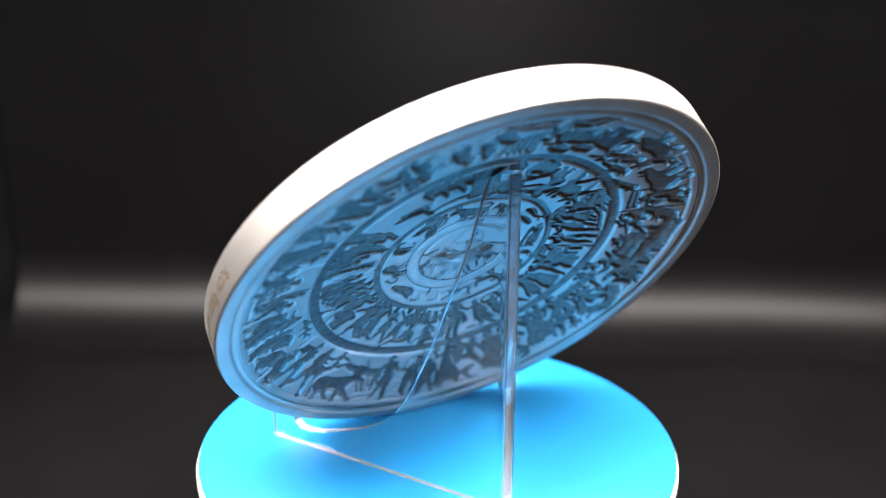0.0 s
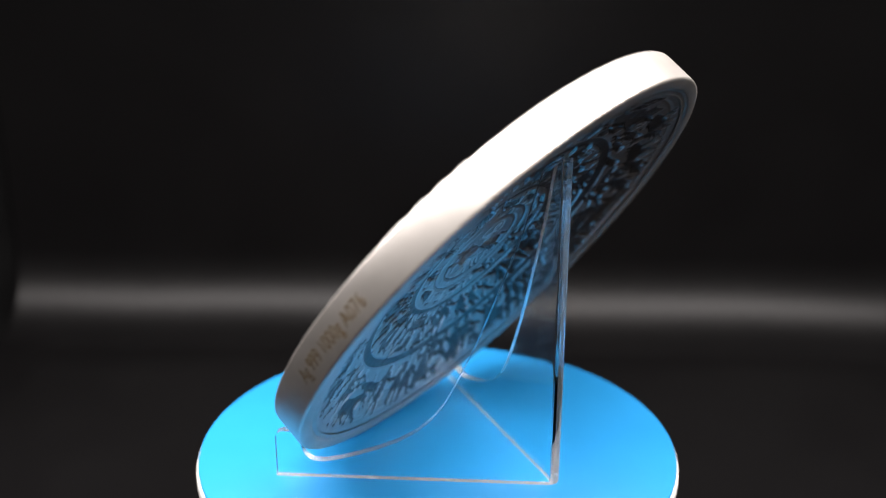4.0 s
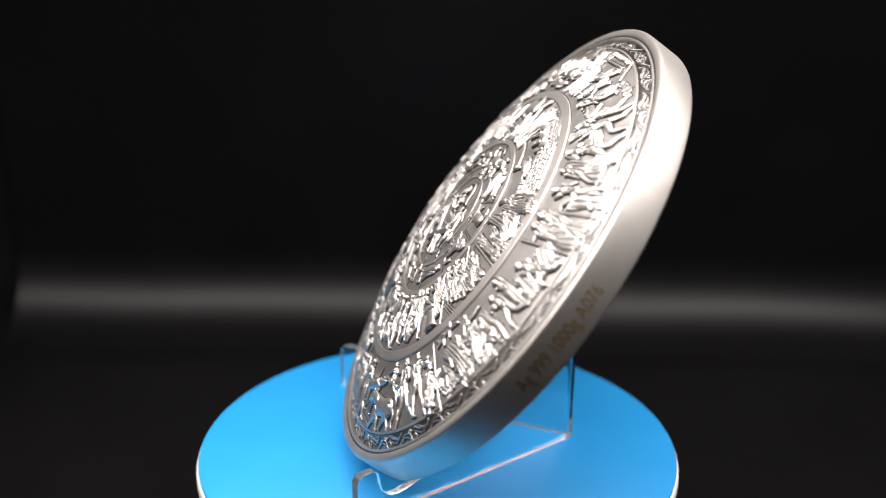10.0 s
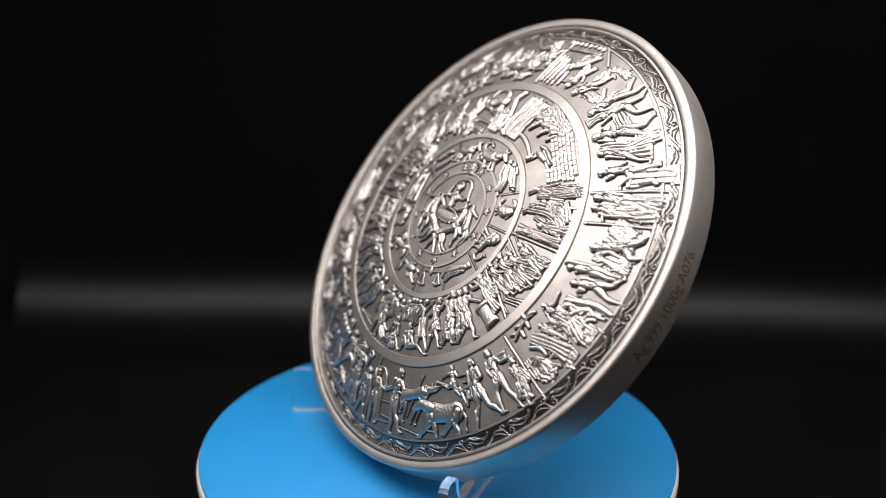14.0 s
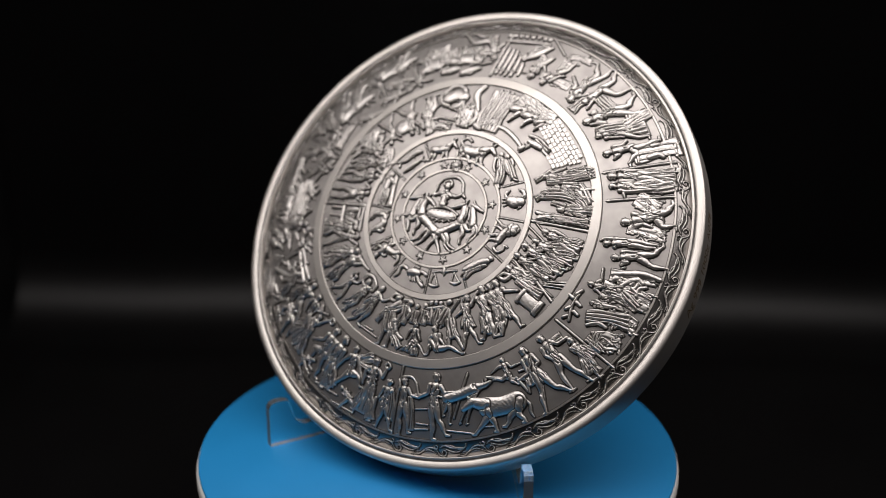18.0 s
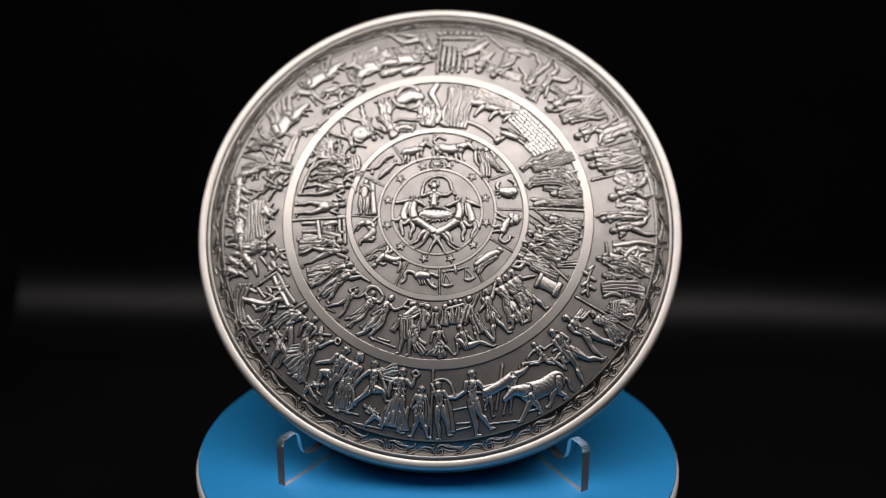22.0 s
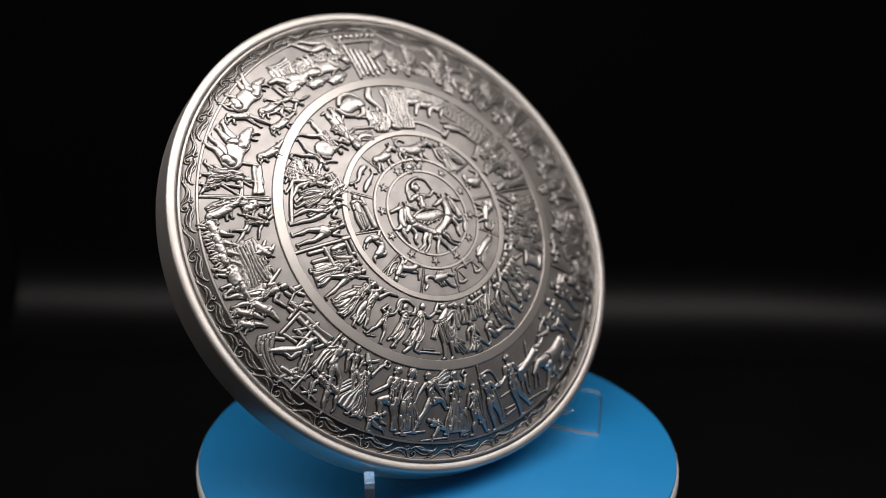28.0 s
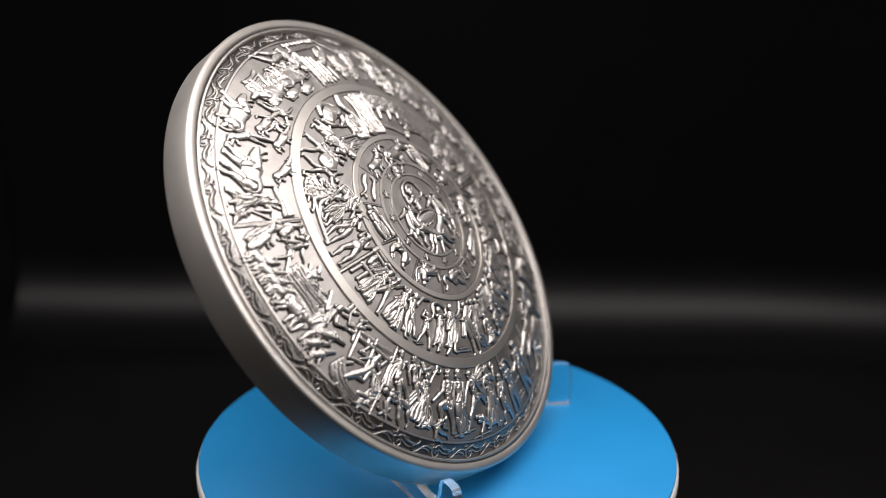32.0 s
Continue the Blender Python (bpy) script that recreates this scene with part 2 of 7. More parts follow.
def field_height(strokes, x, y):
    """Relief in mm: rounded, tapered strokes (x0, y0, r0, x1, y1, r1, h[, kind, ...]) melted together.
    Kinds: "base" lies under the rest, "box" is square, "cloth" is a pleated strip (folds, phase, sway)."""
    total, under, limb_z, last = np.zeros_like(x), np.zeros_like(x), np.zeros_like(x), None
    ground = np.zeros_like(x)
    for s in strokes:
        kind = s[7] if len(s) > 7 else ""
        if kind != "base" and last is not None and abs(s[0] - last[3]) + abs(s[1] - last[4]) > 1e-6:
            under = np.maximum(under, np.minimum(total, limb_z))
            total, limb_z = blend(total, limb_z), np.zeros_like(x)
        last = last if kind == "base" else s
        x0, y0, r0, x1, y1, r1, h = s[:7]
        dx, dy = x1 - x0, y1 - y0
        l2 = dx * dx + dy * dy + 1e-9
        if kind in ("box", "cloth"):
            n = math.sqrt(l2)
            along, across = ((x - x0) * dx + (y - y0) * dy) / n, (dx * (y - y0) - dy * (x - x0)) / n
            ends = np.minimum(along, n - along)
            if kind == "box":
                z = h * np.clip(np.minimum(ends, r0 - np.abs(across)) / 0.14, 0, 1) * (0.72 + 0.28 * np.clip(1 - (across / r0) ** 2, 0, 1))
            else:
                folds, phase, sway = s[8:11]
                v = np.clip(along / n, 0, 1)
                wide = (r0 + (r1 - r0) * v) * (1 + 0.12 * np.sin(8.0 * v + phase))
                u = (across - sway * np.sin(math.pi * v)) / wide
                warp = u + 0.17 * np.sin(3.1 * v + phase) + 0.05 * np.sin(7.3 * v + 2.3 * phase + 3.0 * u)
                wave = math.pi * 0.75 * folds * warp + phase
                swell = 0.55 + 0.45 * np.sin(2.7 * u + 3.9 * v + 1.9 * phase)
                pleat = (0.55 + 0.45 * swell) * (0.5 + 0.5 * np.cos(wave)) ** 1.5 + 0.22 * (1 - swell) * (0.5 + 0.5 * np.cos(1.9 * wave + 3.0 * v))
                z = h * np.clip((1 - np.abs(u)) * wide / 0.20, 0, 1) ** 0.5 * np.clip(ends / 0.22 + 0.05, 0, 1) ** 0.5
                z = np.where((ends > 0) & (np.abs(u) < 1), z * (1 - 0.5 * np.clip(pleat, 0, 1.2)), 0)
        else:
            t = np.clip(((x - x0) * dx + (y - y0) * dy) / l2, 0, 1)
            ex, ey = x - x0 - t * dx, y - y0 - t * dy
            q = np.clip(1 - (ex * ex + ey * ey) / (r0 + (r1 - r0) * t) ** 2, 0, 1)
            z = h * np.minimum(1.22, 0.56 + 0.62 * (r0 + (r1 - r0) * t)) * np.where(q > 0, 0.26 + 0.74 * q ** 0.5, 0)
            if kind and kind != "base":
                side = (dx * ey - dy * ex) / math.sqrt(l2)
                z = z * (1 - 0.30 * (0.5 + 0.5 * np.sin(kind * side + 2.0 * t + x0)))
        if kind == "base":
            ground = np.maximum(ground, z)
            continue
        limb_z = np.maximum(limb_z, z)
    under = np.maximum(under, np.minimum(total, limb_z))
    total = blend(total, limb_z)
    # a cut line wherever one limb or fold meets the next
    total = total * (1 - CUT * np.exp(-((total - under) / 0.07) ** 2) * (under > 0.1))
    low = CUT * np.exp(-((total - ground) / 0.09) ** 2) * (ground > 0.1) * (total > 0.1)
    return np.maximum(total, ground) * (1 - 0.35 * low)


def bounds(strokes):
    xs = [v for s in strokes for v in (s[0] - s[2], s[0] + s[2], s[3] - s[5], s[3] + s[5])]
    ys = [v for s in strokes for v in (s[1] - s[2], s[1] + s[2], s[4] - s[5], s[4] + s[5])]
    return min(xs), max(xs), min(ys), max(ys)


def polar_place(r_foot, theta):
    """Feet at r_foot, head towards the middle."""
    def place(x, y):
        r = r_foot - y
        a = radians(theta) + x / (r_foot - 5.0)
        return r * np.cos(a), r * np.sin(a)
    return place


def flat_place(cx, cy, spin=0.0, size=1.0):
    c, s = math.cos(radians(spin)) * size, math.sin(radians(spin)) * size
    def place(x, y):
        return cx + x * c - y * s, cy + x * s + y * c
    return place


DENTS = []          # the same relief is pressed into the back


_chase = random.Random(19)
CHASE = [(2 * math.pi / _chase.uniform(0.45, 1.2), _chase.uniform(0, math.pi), _chase.uniform(0, 6.28)) for _ in range(9)]


def chased(x, y):
    """The fine, uneven tool work over all raised metal."""
    n = sum(np.sin(k * (math.cos(a) * x + math.sin(a) * y + 0.25 * np.sin(1.7 * y + p)) + p) for k, a, p in CHASE) / 3.0
    return 0.022 * np.tanh(1.2 * n)


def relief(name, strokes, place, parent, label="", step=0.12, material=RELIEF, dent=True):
    """One raised piece as a mesh over the domed field."""
    x0, x1, y0, y1 = bounds(strokes)
    nx, ny = max(4, int((x1 - x0) / step) + 7), max(4, int((y1 - y0) / step) + 7)
    gx, gy = np.meshgrid(x0 - 3 * step + step * np.arange(nx), y0 - 3 * step + step * np.arange(ny))
    h = 0.72 * field_height(strokes, gx, gy)
    px, py = place(gx, gy)
    h = h * (1 + chased(px, py))
    on = h > 0.015
    near = on.copy()
    for _ in range(3 if step < 0.085 else 2):
        was = near.copy()
        near[1:] |= was[:-1]
        near[:-1] |= was[1:]
        near[:, 1:] |= was[:, :-1]
        near[:, :-1] |= was[:, 1:]
    z = dome(np.hypot(px, py)) + np.where(on, h, np.where(near, 0.012, -0.06))
    raised, on = on, near
    cell = on[:-1, :-1] | on[1:, :-1] | on[:-1, 1:] | on[1:, 1:]
    jj, ii = np.nonzero(cell)
    idx = np.arange(nx * ny).reshape(ny, nx)
    quads = np.stack([idx[jj, ii], idx[jj, ii + 1], idx[jj + 1, ii + 1], idx[jj + 1, ii]], 1)
    used, inv = np.unique(quads, return_inverse=True)
    quads = inv.reshape(-1, 4)
    co = np.stack([px, py, z], 2).reshape(-1, 3)[used] / 1000
    a, b, c = co[quads[0][0]], co[quads[0][1]], co[quads[0][2]]
    if np.cross(b - a, c - a)[2] < 0:
        quads = quads[:, ::-1]
    me = bpy.data.meshes.new(name)
    me.vertices.add(len(co))
    me.vertices.foreach_set("co", co.ravel())
    me.loops.add(quads.size)
    me.loops.foreach_set("vertex_index", quads.ravel())
    me.polygons.add(len(quads))
    me.polygons.foreach_set("loop_start", np.arange(0, quads.size, 4))
    me.polygons.foreach_set("use_smooth", [True] * len(quads))
    me.update(calc_edges=True)
    # antique oxide and painted shade on flanks, creases and outlines; higher parts polished bare
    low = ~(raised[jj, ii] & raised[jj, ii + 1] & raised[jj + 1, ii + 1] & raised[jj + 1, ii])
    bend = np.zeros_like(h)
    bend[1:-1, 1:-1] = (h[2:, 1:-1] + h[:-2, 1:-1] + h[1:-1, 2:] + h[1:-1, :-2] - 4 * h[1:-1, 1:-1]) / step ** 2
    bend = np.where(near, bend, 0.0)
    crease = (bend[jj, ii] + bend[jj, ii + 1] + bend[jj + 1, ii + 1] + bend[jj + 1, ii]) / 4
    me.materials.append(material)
    me.materials.append(OXIDE_SHADE)
    me.materials.append(TONED_SHADE)
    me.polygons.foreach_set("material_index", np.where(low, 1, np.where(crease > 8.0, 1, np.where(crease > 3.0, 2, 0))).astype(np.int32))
    if dent:
        DENTS.append((strokes, place, (x0, x1, y0, y1)))
    return part(name, me, parent, label)


def limb(points, radii, h, fine=3):
    """A soft, curved limb through points with a radius at each."""
    p = [points[0], *points, points[-1]]
    r = [radii[0], *radii, radii[-1]]
    path = []
    for k in range(1, len(p) - 2):
        for j in range(fine):
            t = j / fine
            w = (-0.5 * t + t * t - 0.5 * t ** 3, 1 - 2.5 * t * t + 1.5 * t ** 3, 0.5 * t + 2 * t * t - 1.5 * t ** 3, -0.5 * t * t + 0.5 * t ** 3)
            path.append(tuple(sum(c * q for c, q in zip(w, v)) for v in
                              ([a[0] for a in p[k - 1:k + 3]], [a[1] for a in p[k - 1:k + 3]], r[k - 1:k + 3])))
    path.append((*points[-1], radii[-1]))
    return [(*a, *b, h) for a, b in zip(path, path[1:])]


# ---- body, rims and rings ----
COIN = new("silver_coin")
tagged(COIN, "large antiqued silver coin with relief bands leaning on an easel", "coin")


def coin_body():
    out = [(47.2, -1.1), (47.3, -0.7), (47.38, -0.15), (47.45, 0.06), (47.58, 0.12), (47.7, 0.08), (47.85, -0.03), (48.1, -0.06), (48.3, -0.03), (48.45, 0.08), (48.65, 0.12),
           (49.2, 0.14), (49.5, 0.08), (49.8, -0.06), (49.94, -0.25), (50.0, -0.55), (50.0, -3.0), (50.0, -THICK + 0.5), (49.93, -THICK + 0.2), (49.7, -THICK + 0.03),
           (49.4, -THICK), (47.6, -THICK), (47.2, -THICK + 0.1), (47.0, -THICK + 0.35), (46.6, -THICK + 0.45), (46.2, -THICK + 0.2), (45.8, -THICK + 0.3)]
    edge = part("edge", lathe("edge", [(r / 1000, z / 1000) for r, z in out], SILVER, 512), COIN, "smooth satin silver edge")
    rr = np.linspace(44.5, 47.3, 24)
    border = part("border", lathe("border", [(r / 1000, float(dome(r)) / 1000) for r in rr], BORDER, 360), COIN, "polished dark silver border under the running wave")
    rr = np.concatenate([[0.0], np.linspace(0.5, 44.5, 132)])
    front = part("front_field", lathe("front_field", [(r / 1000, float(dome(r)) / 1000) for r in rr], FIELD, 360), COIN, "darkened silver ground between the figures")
    for r, w, h in ((30.45, 0.92, 0.34), (17.75, 0.52, 0.32), (11.65, 0.22, 0.28), (8.95, 0.19, 0.26), (44.55, 0.17, 0.24)):
        prof = [((r + w * u) / 1000, (float(dome(r + w * u)) + h * v) / 1000) for u, v in
                ((-1.06, -0.3), (-1.0, 0.8), (-0.9, 1.0), (-0.45, 1.0), (0, 1.0), (0.45, 1.0), (0.9, 1.0), (1.0, 0.8), (1.06, -0.3))]
        me = lathe("ring", prof, SILVER, 360)
        me.set_sharp_from_angle(angle=radians(28))
        part("ring", me, COIN, "raised plain silver ring")
        # flat dark strips: oxide, with the shade at the ring's foot painted in
        for q in (r - w * 1.02 - 0.14, r + w * 1.02):
            flat = [((q + d) / 1000, (float(dome(q + d)) + 0.012) / 1000) for d in (0.0, 0.07, 0.14)]
            part("dark_line", lathe("dark_line", flat, OXIDE_SHADE, 360), COIN, "dark line beside the ring, oxide and painted shade")
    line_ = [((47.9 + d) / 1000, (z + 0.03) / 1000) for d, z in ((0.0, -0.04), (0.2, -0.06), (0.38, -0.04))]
    part("dark_line", lathe("dark_line", line_, OXIDE_SHADE, 360), COIN, "dark line inside the rim, oxide and painted shade")
    return edge, border, front


EDGE, RUNNER, FRONT = coin_body()


def scrolls():
    """The running wave on the border, one piece repeated round: leaf lines that end in a hook, a rising wave and a small spiral."""
    s = limb([(0.0, 0.28), (1.07, 0.75), (2.13, 0.32), (3.55, 0.2), (4.7, 0.15), (5.3, 0.55), (5.35, 0.85)], [0.10, 0.16, 0.18, 0.18, 0.16, 0.13, 0.07], 0.62)
    s += limb([(1.24, 0.85), (2.5, 0.6), (3.7, 0.0), (4.9, -0.05)], [0.06, 0.13, 0.14, 0.06], 0.55)
    s += limb([(0.6, 0.35), (1.95, -0.2), (3.0, -0.45), (4.3, -0.25)], [0.06, 0.14, 0.14, 0.06], 0.55)
    s += limb([(3.3, -1.2), (4.6, -1.05), (5.7, -0.4), (6.75, 0.2), (7.8, 0.25), (8.5, 0.1), (8.95, 0.4), (8.7, 0.75), (8.45, 0.55)], [0.06, 0.15, 0.18, 0.18, 0.17, 0.15, 0.13, 0.11, 0.08], 0.62)
    s += limb([(3.9, -0.8), (5.15, -0.7), (6.2, -0.2), (7.5, -0.2), (8.9, -0.95)], [0.06, 0.13, 0.14, 0.13, 0.06], 0.55)
    s += limb([(-1.24, 0.7), (-0.64, -0.1), (-0.07, -1.0), (0.78, -1.06), (1.2, -0.45), (0.75, -0.05), (0.36, -0.45), (0.7, -0.62)], [0.07, 0.14, 0.15, 0.15, 0.14, 0.12, 0.10, 0.09], 0.6)
    n = 30
    s = [(q[0] * 0.925, q[1], q[2] * 0.82, q[3] * 0.925, q[4], q[5] * 0.82, q[6] * 1.15) for q in s]
    first = relief("scroll", s, polar_place(46.0, 0.0), RUNNER, step=0.062, dent=False)
    for k in range(n):
        ob = first if k == 0 else part("scroll", first.data, RUNNER)
        ob.matrix_local = pose(0, 0, 0, 0, 0, -100.8 + 360 * k / n)


scrolls()


# ---- the two bands of scenes; every piece is given by its head and foot in mm ----
def flat_from(hx, hy, fx, fy, tall):
    """Foot at (fx, fy), head towards (hx, hy); tall: the shape's own height."""
    l = math.hypot(hx - fx, hy - fy)
    return flat_place(fx, fy, math.degrees(math.atan2(hy - fy, hx - fx)) - 90, l / tall)


def spears(rows):
    for x0, y0, x1, y1 in rows:
        l = math.hypot(x1 - x0, y1 - y0)
        relief("spear", [(0, 0, 0.21, 0, l, 0.21, 0.7), (0, l - 0.2, 0.3, 0, l + 0.2, 0.16, 0.65)], flat_from(x0, y0, x1, y1, l), FRONT)


def scenes():
    spears([(0.1, -31.1, -0.2, -44.4), (27.8, -16.2, 39.7, -22.0), (29.0, 14.0, 40.9, 19.8), (31.3, 8.5, 42.6, 12.6), (-1.0, 32.3, -0.6, 43.8),
            (-30.4, 10.1, -41.8, 14.2), (-25.9, -18.4, -37.2, -25.1), (13.5, -30.0, 12.4, -38.5), (18.4, -6.7, 26.2, -13.1), (18.6, 1.3, 29.6, 1.6),
            (29.8, 2.6, 18.8, 3.2), (8.5, -17.0, 6.1, -22.7), (-30.1, -1.6, -19.1, -1.4)])
    relief("relief_altar", [(20.4, -13.5, 1.25, 23.8, -15.0, 1.25, 0.9, "box"), (20.0, -13.3, 1.6, 20.8, -13.65, 1.6, 1.3, "box"), (23.5, -14.85, 1.6, 24.5, -15.3, 1.6, 1.3, "box")], flat_place(0, 0), FRONT)
    relief("relief_shield", [(0, 0, 1.9, 0.05, 0, 1.9, 0.95), (0, 0, 0.7, 0.05, 0, 0.7, 1.25)], flat_place(-16.4, 17.2), FRONT)


def brick_wall():
    """Ashlar wall: separate bevelled blocks in straight courses, deeper at the gate."""
    run, out = Vector((0.683, -0.731)), Vector((0.731, 0.683))
    rng = random.Random(3)

    def block(e0, e1, n0, n1, h):
        verts = []
        for inset, z in ((0.0, -0.05), (0.02, h * 0.8), (0.06, h)):
            for e, n in ((e0 + inset, n0 + inset), (e1 - inset, n0 + inset), (e1 - inset, n1 - inset), (e0 + inset, n1 - inset)):
                q = run * e + out * n
                verts.append((q.x / 1000, q.y / 1000, (float(dome(q.length)) + z) / 1000))
        faces = [(8, 11, 10, 9)]
        for k in (0, 4):
            faces += [(k + a, k + 4 + a, k + 4 + (a + 1) % 4, k + (a + 1) % 4) for a in range(4)]
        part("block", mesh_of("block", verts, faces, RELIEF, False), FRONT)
    for row in range(9):
        n0 = 22.75 + row * 0.775
        e = (0.9 if row < 2 else -6.0 - 0.19 * (row - 2)) + (0.35 if row % 2 else 0.0)
        last = 4.2 + 0.24 * row
        while e < last - 0.3:
            wide = min(rng.uniform(1.0, 1.3), last - e)
            if math.hypot(e, n0 + 0.7) < 29.45 and math.hypot(e + wide, n0 + 0.7) < 29.45:
                block(e, e + wide - 0.09, n0, n0 + 0.69, rng.uniform(0.42, 0.55))
            e += wide


# ---- the southern half of both bands, joint by joint ----
def cloth(p, q, r0, r1, h, folds, phase=0.0, sway=0.0):
    return (p[0], p[1], r0, q[0], q[1], r1, h, "cloth", folds, phase, sway)


def posed(rng, head, hip, legs, arms, hem=(), cape=(), w=1.0):
    """One standing, sitting or bending shape from its joints in mm; hem: two ends of the robe's seam; cape: where it flies to."""
    hd, hp = Vector(head), Vector(hip)
    up = hd - hp
    k = min(1.15, max(0.62, up.length / 4.4)) * 1.24
    up.normalize()
    side = Vector((up.y, -up.x))
    chest = hp.lerp(hd, 0.64)
    waist = chest.lerp(hp, 0.5)
    reach = sum(((Vector(a[1]) - chest).dot(side) for a in arms), 0.0)
    face = side if reach >= 0 else -side
    s = []
    if cape:
        a, b = Vector(cape[0]), Vector(cape[1])
        top = chest + up * 0.35 * k
        s.append(cloth(top, a, 0.55 * k, 0.8 * k, 0.72, 3, rng.uniform(0, 6)))
        s.append(cloth(top.lerp(a, 0.75), b, 0.7 * k, 0.95 * k, 0.78, 4, rng.uniform(0, 6), rng.uniform(-0.4, 0.4)))
    for leg in legs:
        knee, foot = Vector(leg[0]), Vector(leg[1])
        start = hp + side * (0.30 * k if (knee - hp).dot(side) > 0 else -0.30 * k)
        shin = foot - knee
        turn_ = 1 if shin.cross(up) > 0 else -1
        calf = knee.lerp(foot, 0.34) + Vector((-shin.y, shin.x)).normalized() * 0.12 * k * turn_
        thigh = start.lerp(knee, 0.45) - Vector((-shin.y, shin.x)).normalized() * 0.06 * k * turn_
        s += limb([start, thigh, knee, calf, knee.lerp(foot, 0.78), foot], [0.60 * k, 0.58 * k, 0.38 * k, 0.40 * k, 0.23 * k, 0.21 * k], 1.12)
        toe = foot + side * (0.62 * k if (foot - hp).dot(side) > 0 else -0.62 * k)
        s.append((*foot, 0.25 * k, *toe, 0.15 * k, 0.8))
    if hem:
        a, b = Vector(hem[0]), Vector(hem[1])
        if (b - a).dot(side) < 0:
            a, b = b, a
        wide = max(0.75 * k, (b - a).length / 2)
        mid = a.lerp(b, 0.5)
        n = max(3, round(wide * 2 / 0.8))
        ph = rng.uniform(0, 6)
        s.append(cloth(waist, mid, 0.62 * k, wide, 0.98, n, ph, rng.uniform(-0.35, 0.35)))
        if legs:
            knee = Vector(legs[0][0])
            s += limb([hp.lerp(knee, 0.15), knee, knee.lerp(Vector(legs[0][1]), 0.5)], [0.55 * k, 0.42 * k, 0.25 * k], 1.06)
        s.append(cloth(waist.lerp(mid, 0.25), mid.lerp(b, 0.7), 0.42 * k, 0.5 * wide, 1.05, 3, ph + 2, 0.2))
    s += limb([chest - side * 0.62 * k + up * 0.26 * k, chest + up * 0.2 * k, chest + side * 0.62 * k + up * 0.26 * k], [0.36 * k, 0.44 * k, 0.36 * k], 1.05)
    s += limb([chest + up * 0.1 * k, chest - up * 0.25 * k, waist, hp.lerp(waist, 0.4), hp], [0.70 * k, 0.72 * k, 0.56 * k, 0.60 * k, 0.66 * k], 1.08)
    for w_ in (-1, 1):
        s += limb([chest + side * 0.34 * k * w_ + up * 0.10 * k, chest + side * 0.38 * k * w_ - up * 0.06 * k], [0.36 * k, 0.32 * k], 1.28)
    if hem:
        s.append(cloth(chest - face * 0.7 * k + up * 0.4 * k, hp + face * 0.55 * k + up * 0.2 * k, 0.36 * k, 0.55 * k, 1.22, 3, rng.uniform(0, 6)))
    elif rng.random() < 0.6:
        # a short tunic
        s.append(cloth(waist + up * 0.15 * k, hp - up * 0.85 * k, 0.60 * k, 0.85 * k, 1.16, 3, rng.uniform(0, 6)))
        s.append(cloth(chest + side * 0.5 * k + up * 0.3 * k, waist - side * 0.45 * k, 0.30 * k, 0.42 * k, 1.22, 2, rng.uniform(0, 6)))
    else:
        s += limb([waist + up * 0.25 * k, waist - up * 0.1 * k, hp + up * 0.1 * k], [0.26 * k, 0.30 * k, 0.26 * k], 1.3)
    for arm in arms:
        elbow = Vector(arm[0])
        sg = 1 if (elbow - chest).dot(side) > 0 else -1
        sh = chest + side * 0.82 * k * sg + up * 0.26 * k
        hand = Vector(arm[1])
        s += limb([sh, sh.lerp(elbow, 0.45), elbow, elbow.lerp(hand, 0.4), hand], [0.42 * k, 0.36 * k, 0.29 * k, 0.30 * k, 0.19 * k], 1.2)
        s.append((*hand, 0.26 * k, *(hand + (hand - elbow).normalized() * 0.22), 0.2 * k, 1.05))
    # neck, skull, face and hair
    s.append((*chest.lerp(hd, 0.3), 0.34 * k, *hd, 0.28 * k, 0.95))
    s.append((*(hd - up * 0.08 * k + face * 0.06 * k), 0.42 * k, *(hd + up * 0.30 * k), 0.54 * k, 1.25))
    s.append((*(hd + face * 0.42 * k), 0.12 * k, *(hd + face * 0.46 * k - up * 0.18 * k), 0.12 * k, 1.15))
    back = -face
    for j in range(5):
        a_ = 0.35 + 0.55 * j
        q = hd + up * 0.28 * k + (face * math.cos(a_) + up * math.sin(a_)) * 0.42 * k
        r = hd + up * 0.22 * k + (face * math.cos(a_ + 0.5) + up * math.sin(a_ + 0.5)) * 0.5 * k
        s.append((*q, 0.20 * k, *r, 0.15 * k, 1.36))
    if hem:
        s.append((*(hd + back * 0.5 * k + up * 0.05 * k), 0.24 * k, *(hd + back * 0.55 * k - up * 0.15 * k), 0.2 * k, 1.2))
    relief("relief_figure", s, flat_place(0, 0), FRONT, step=0.071)


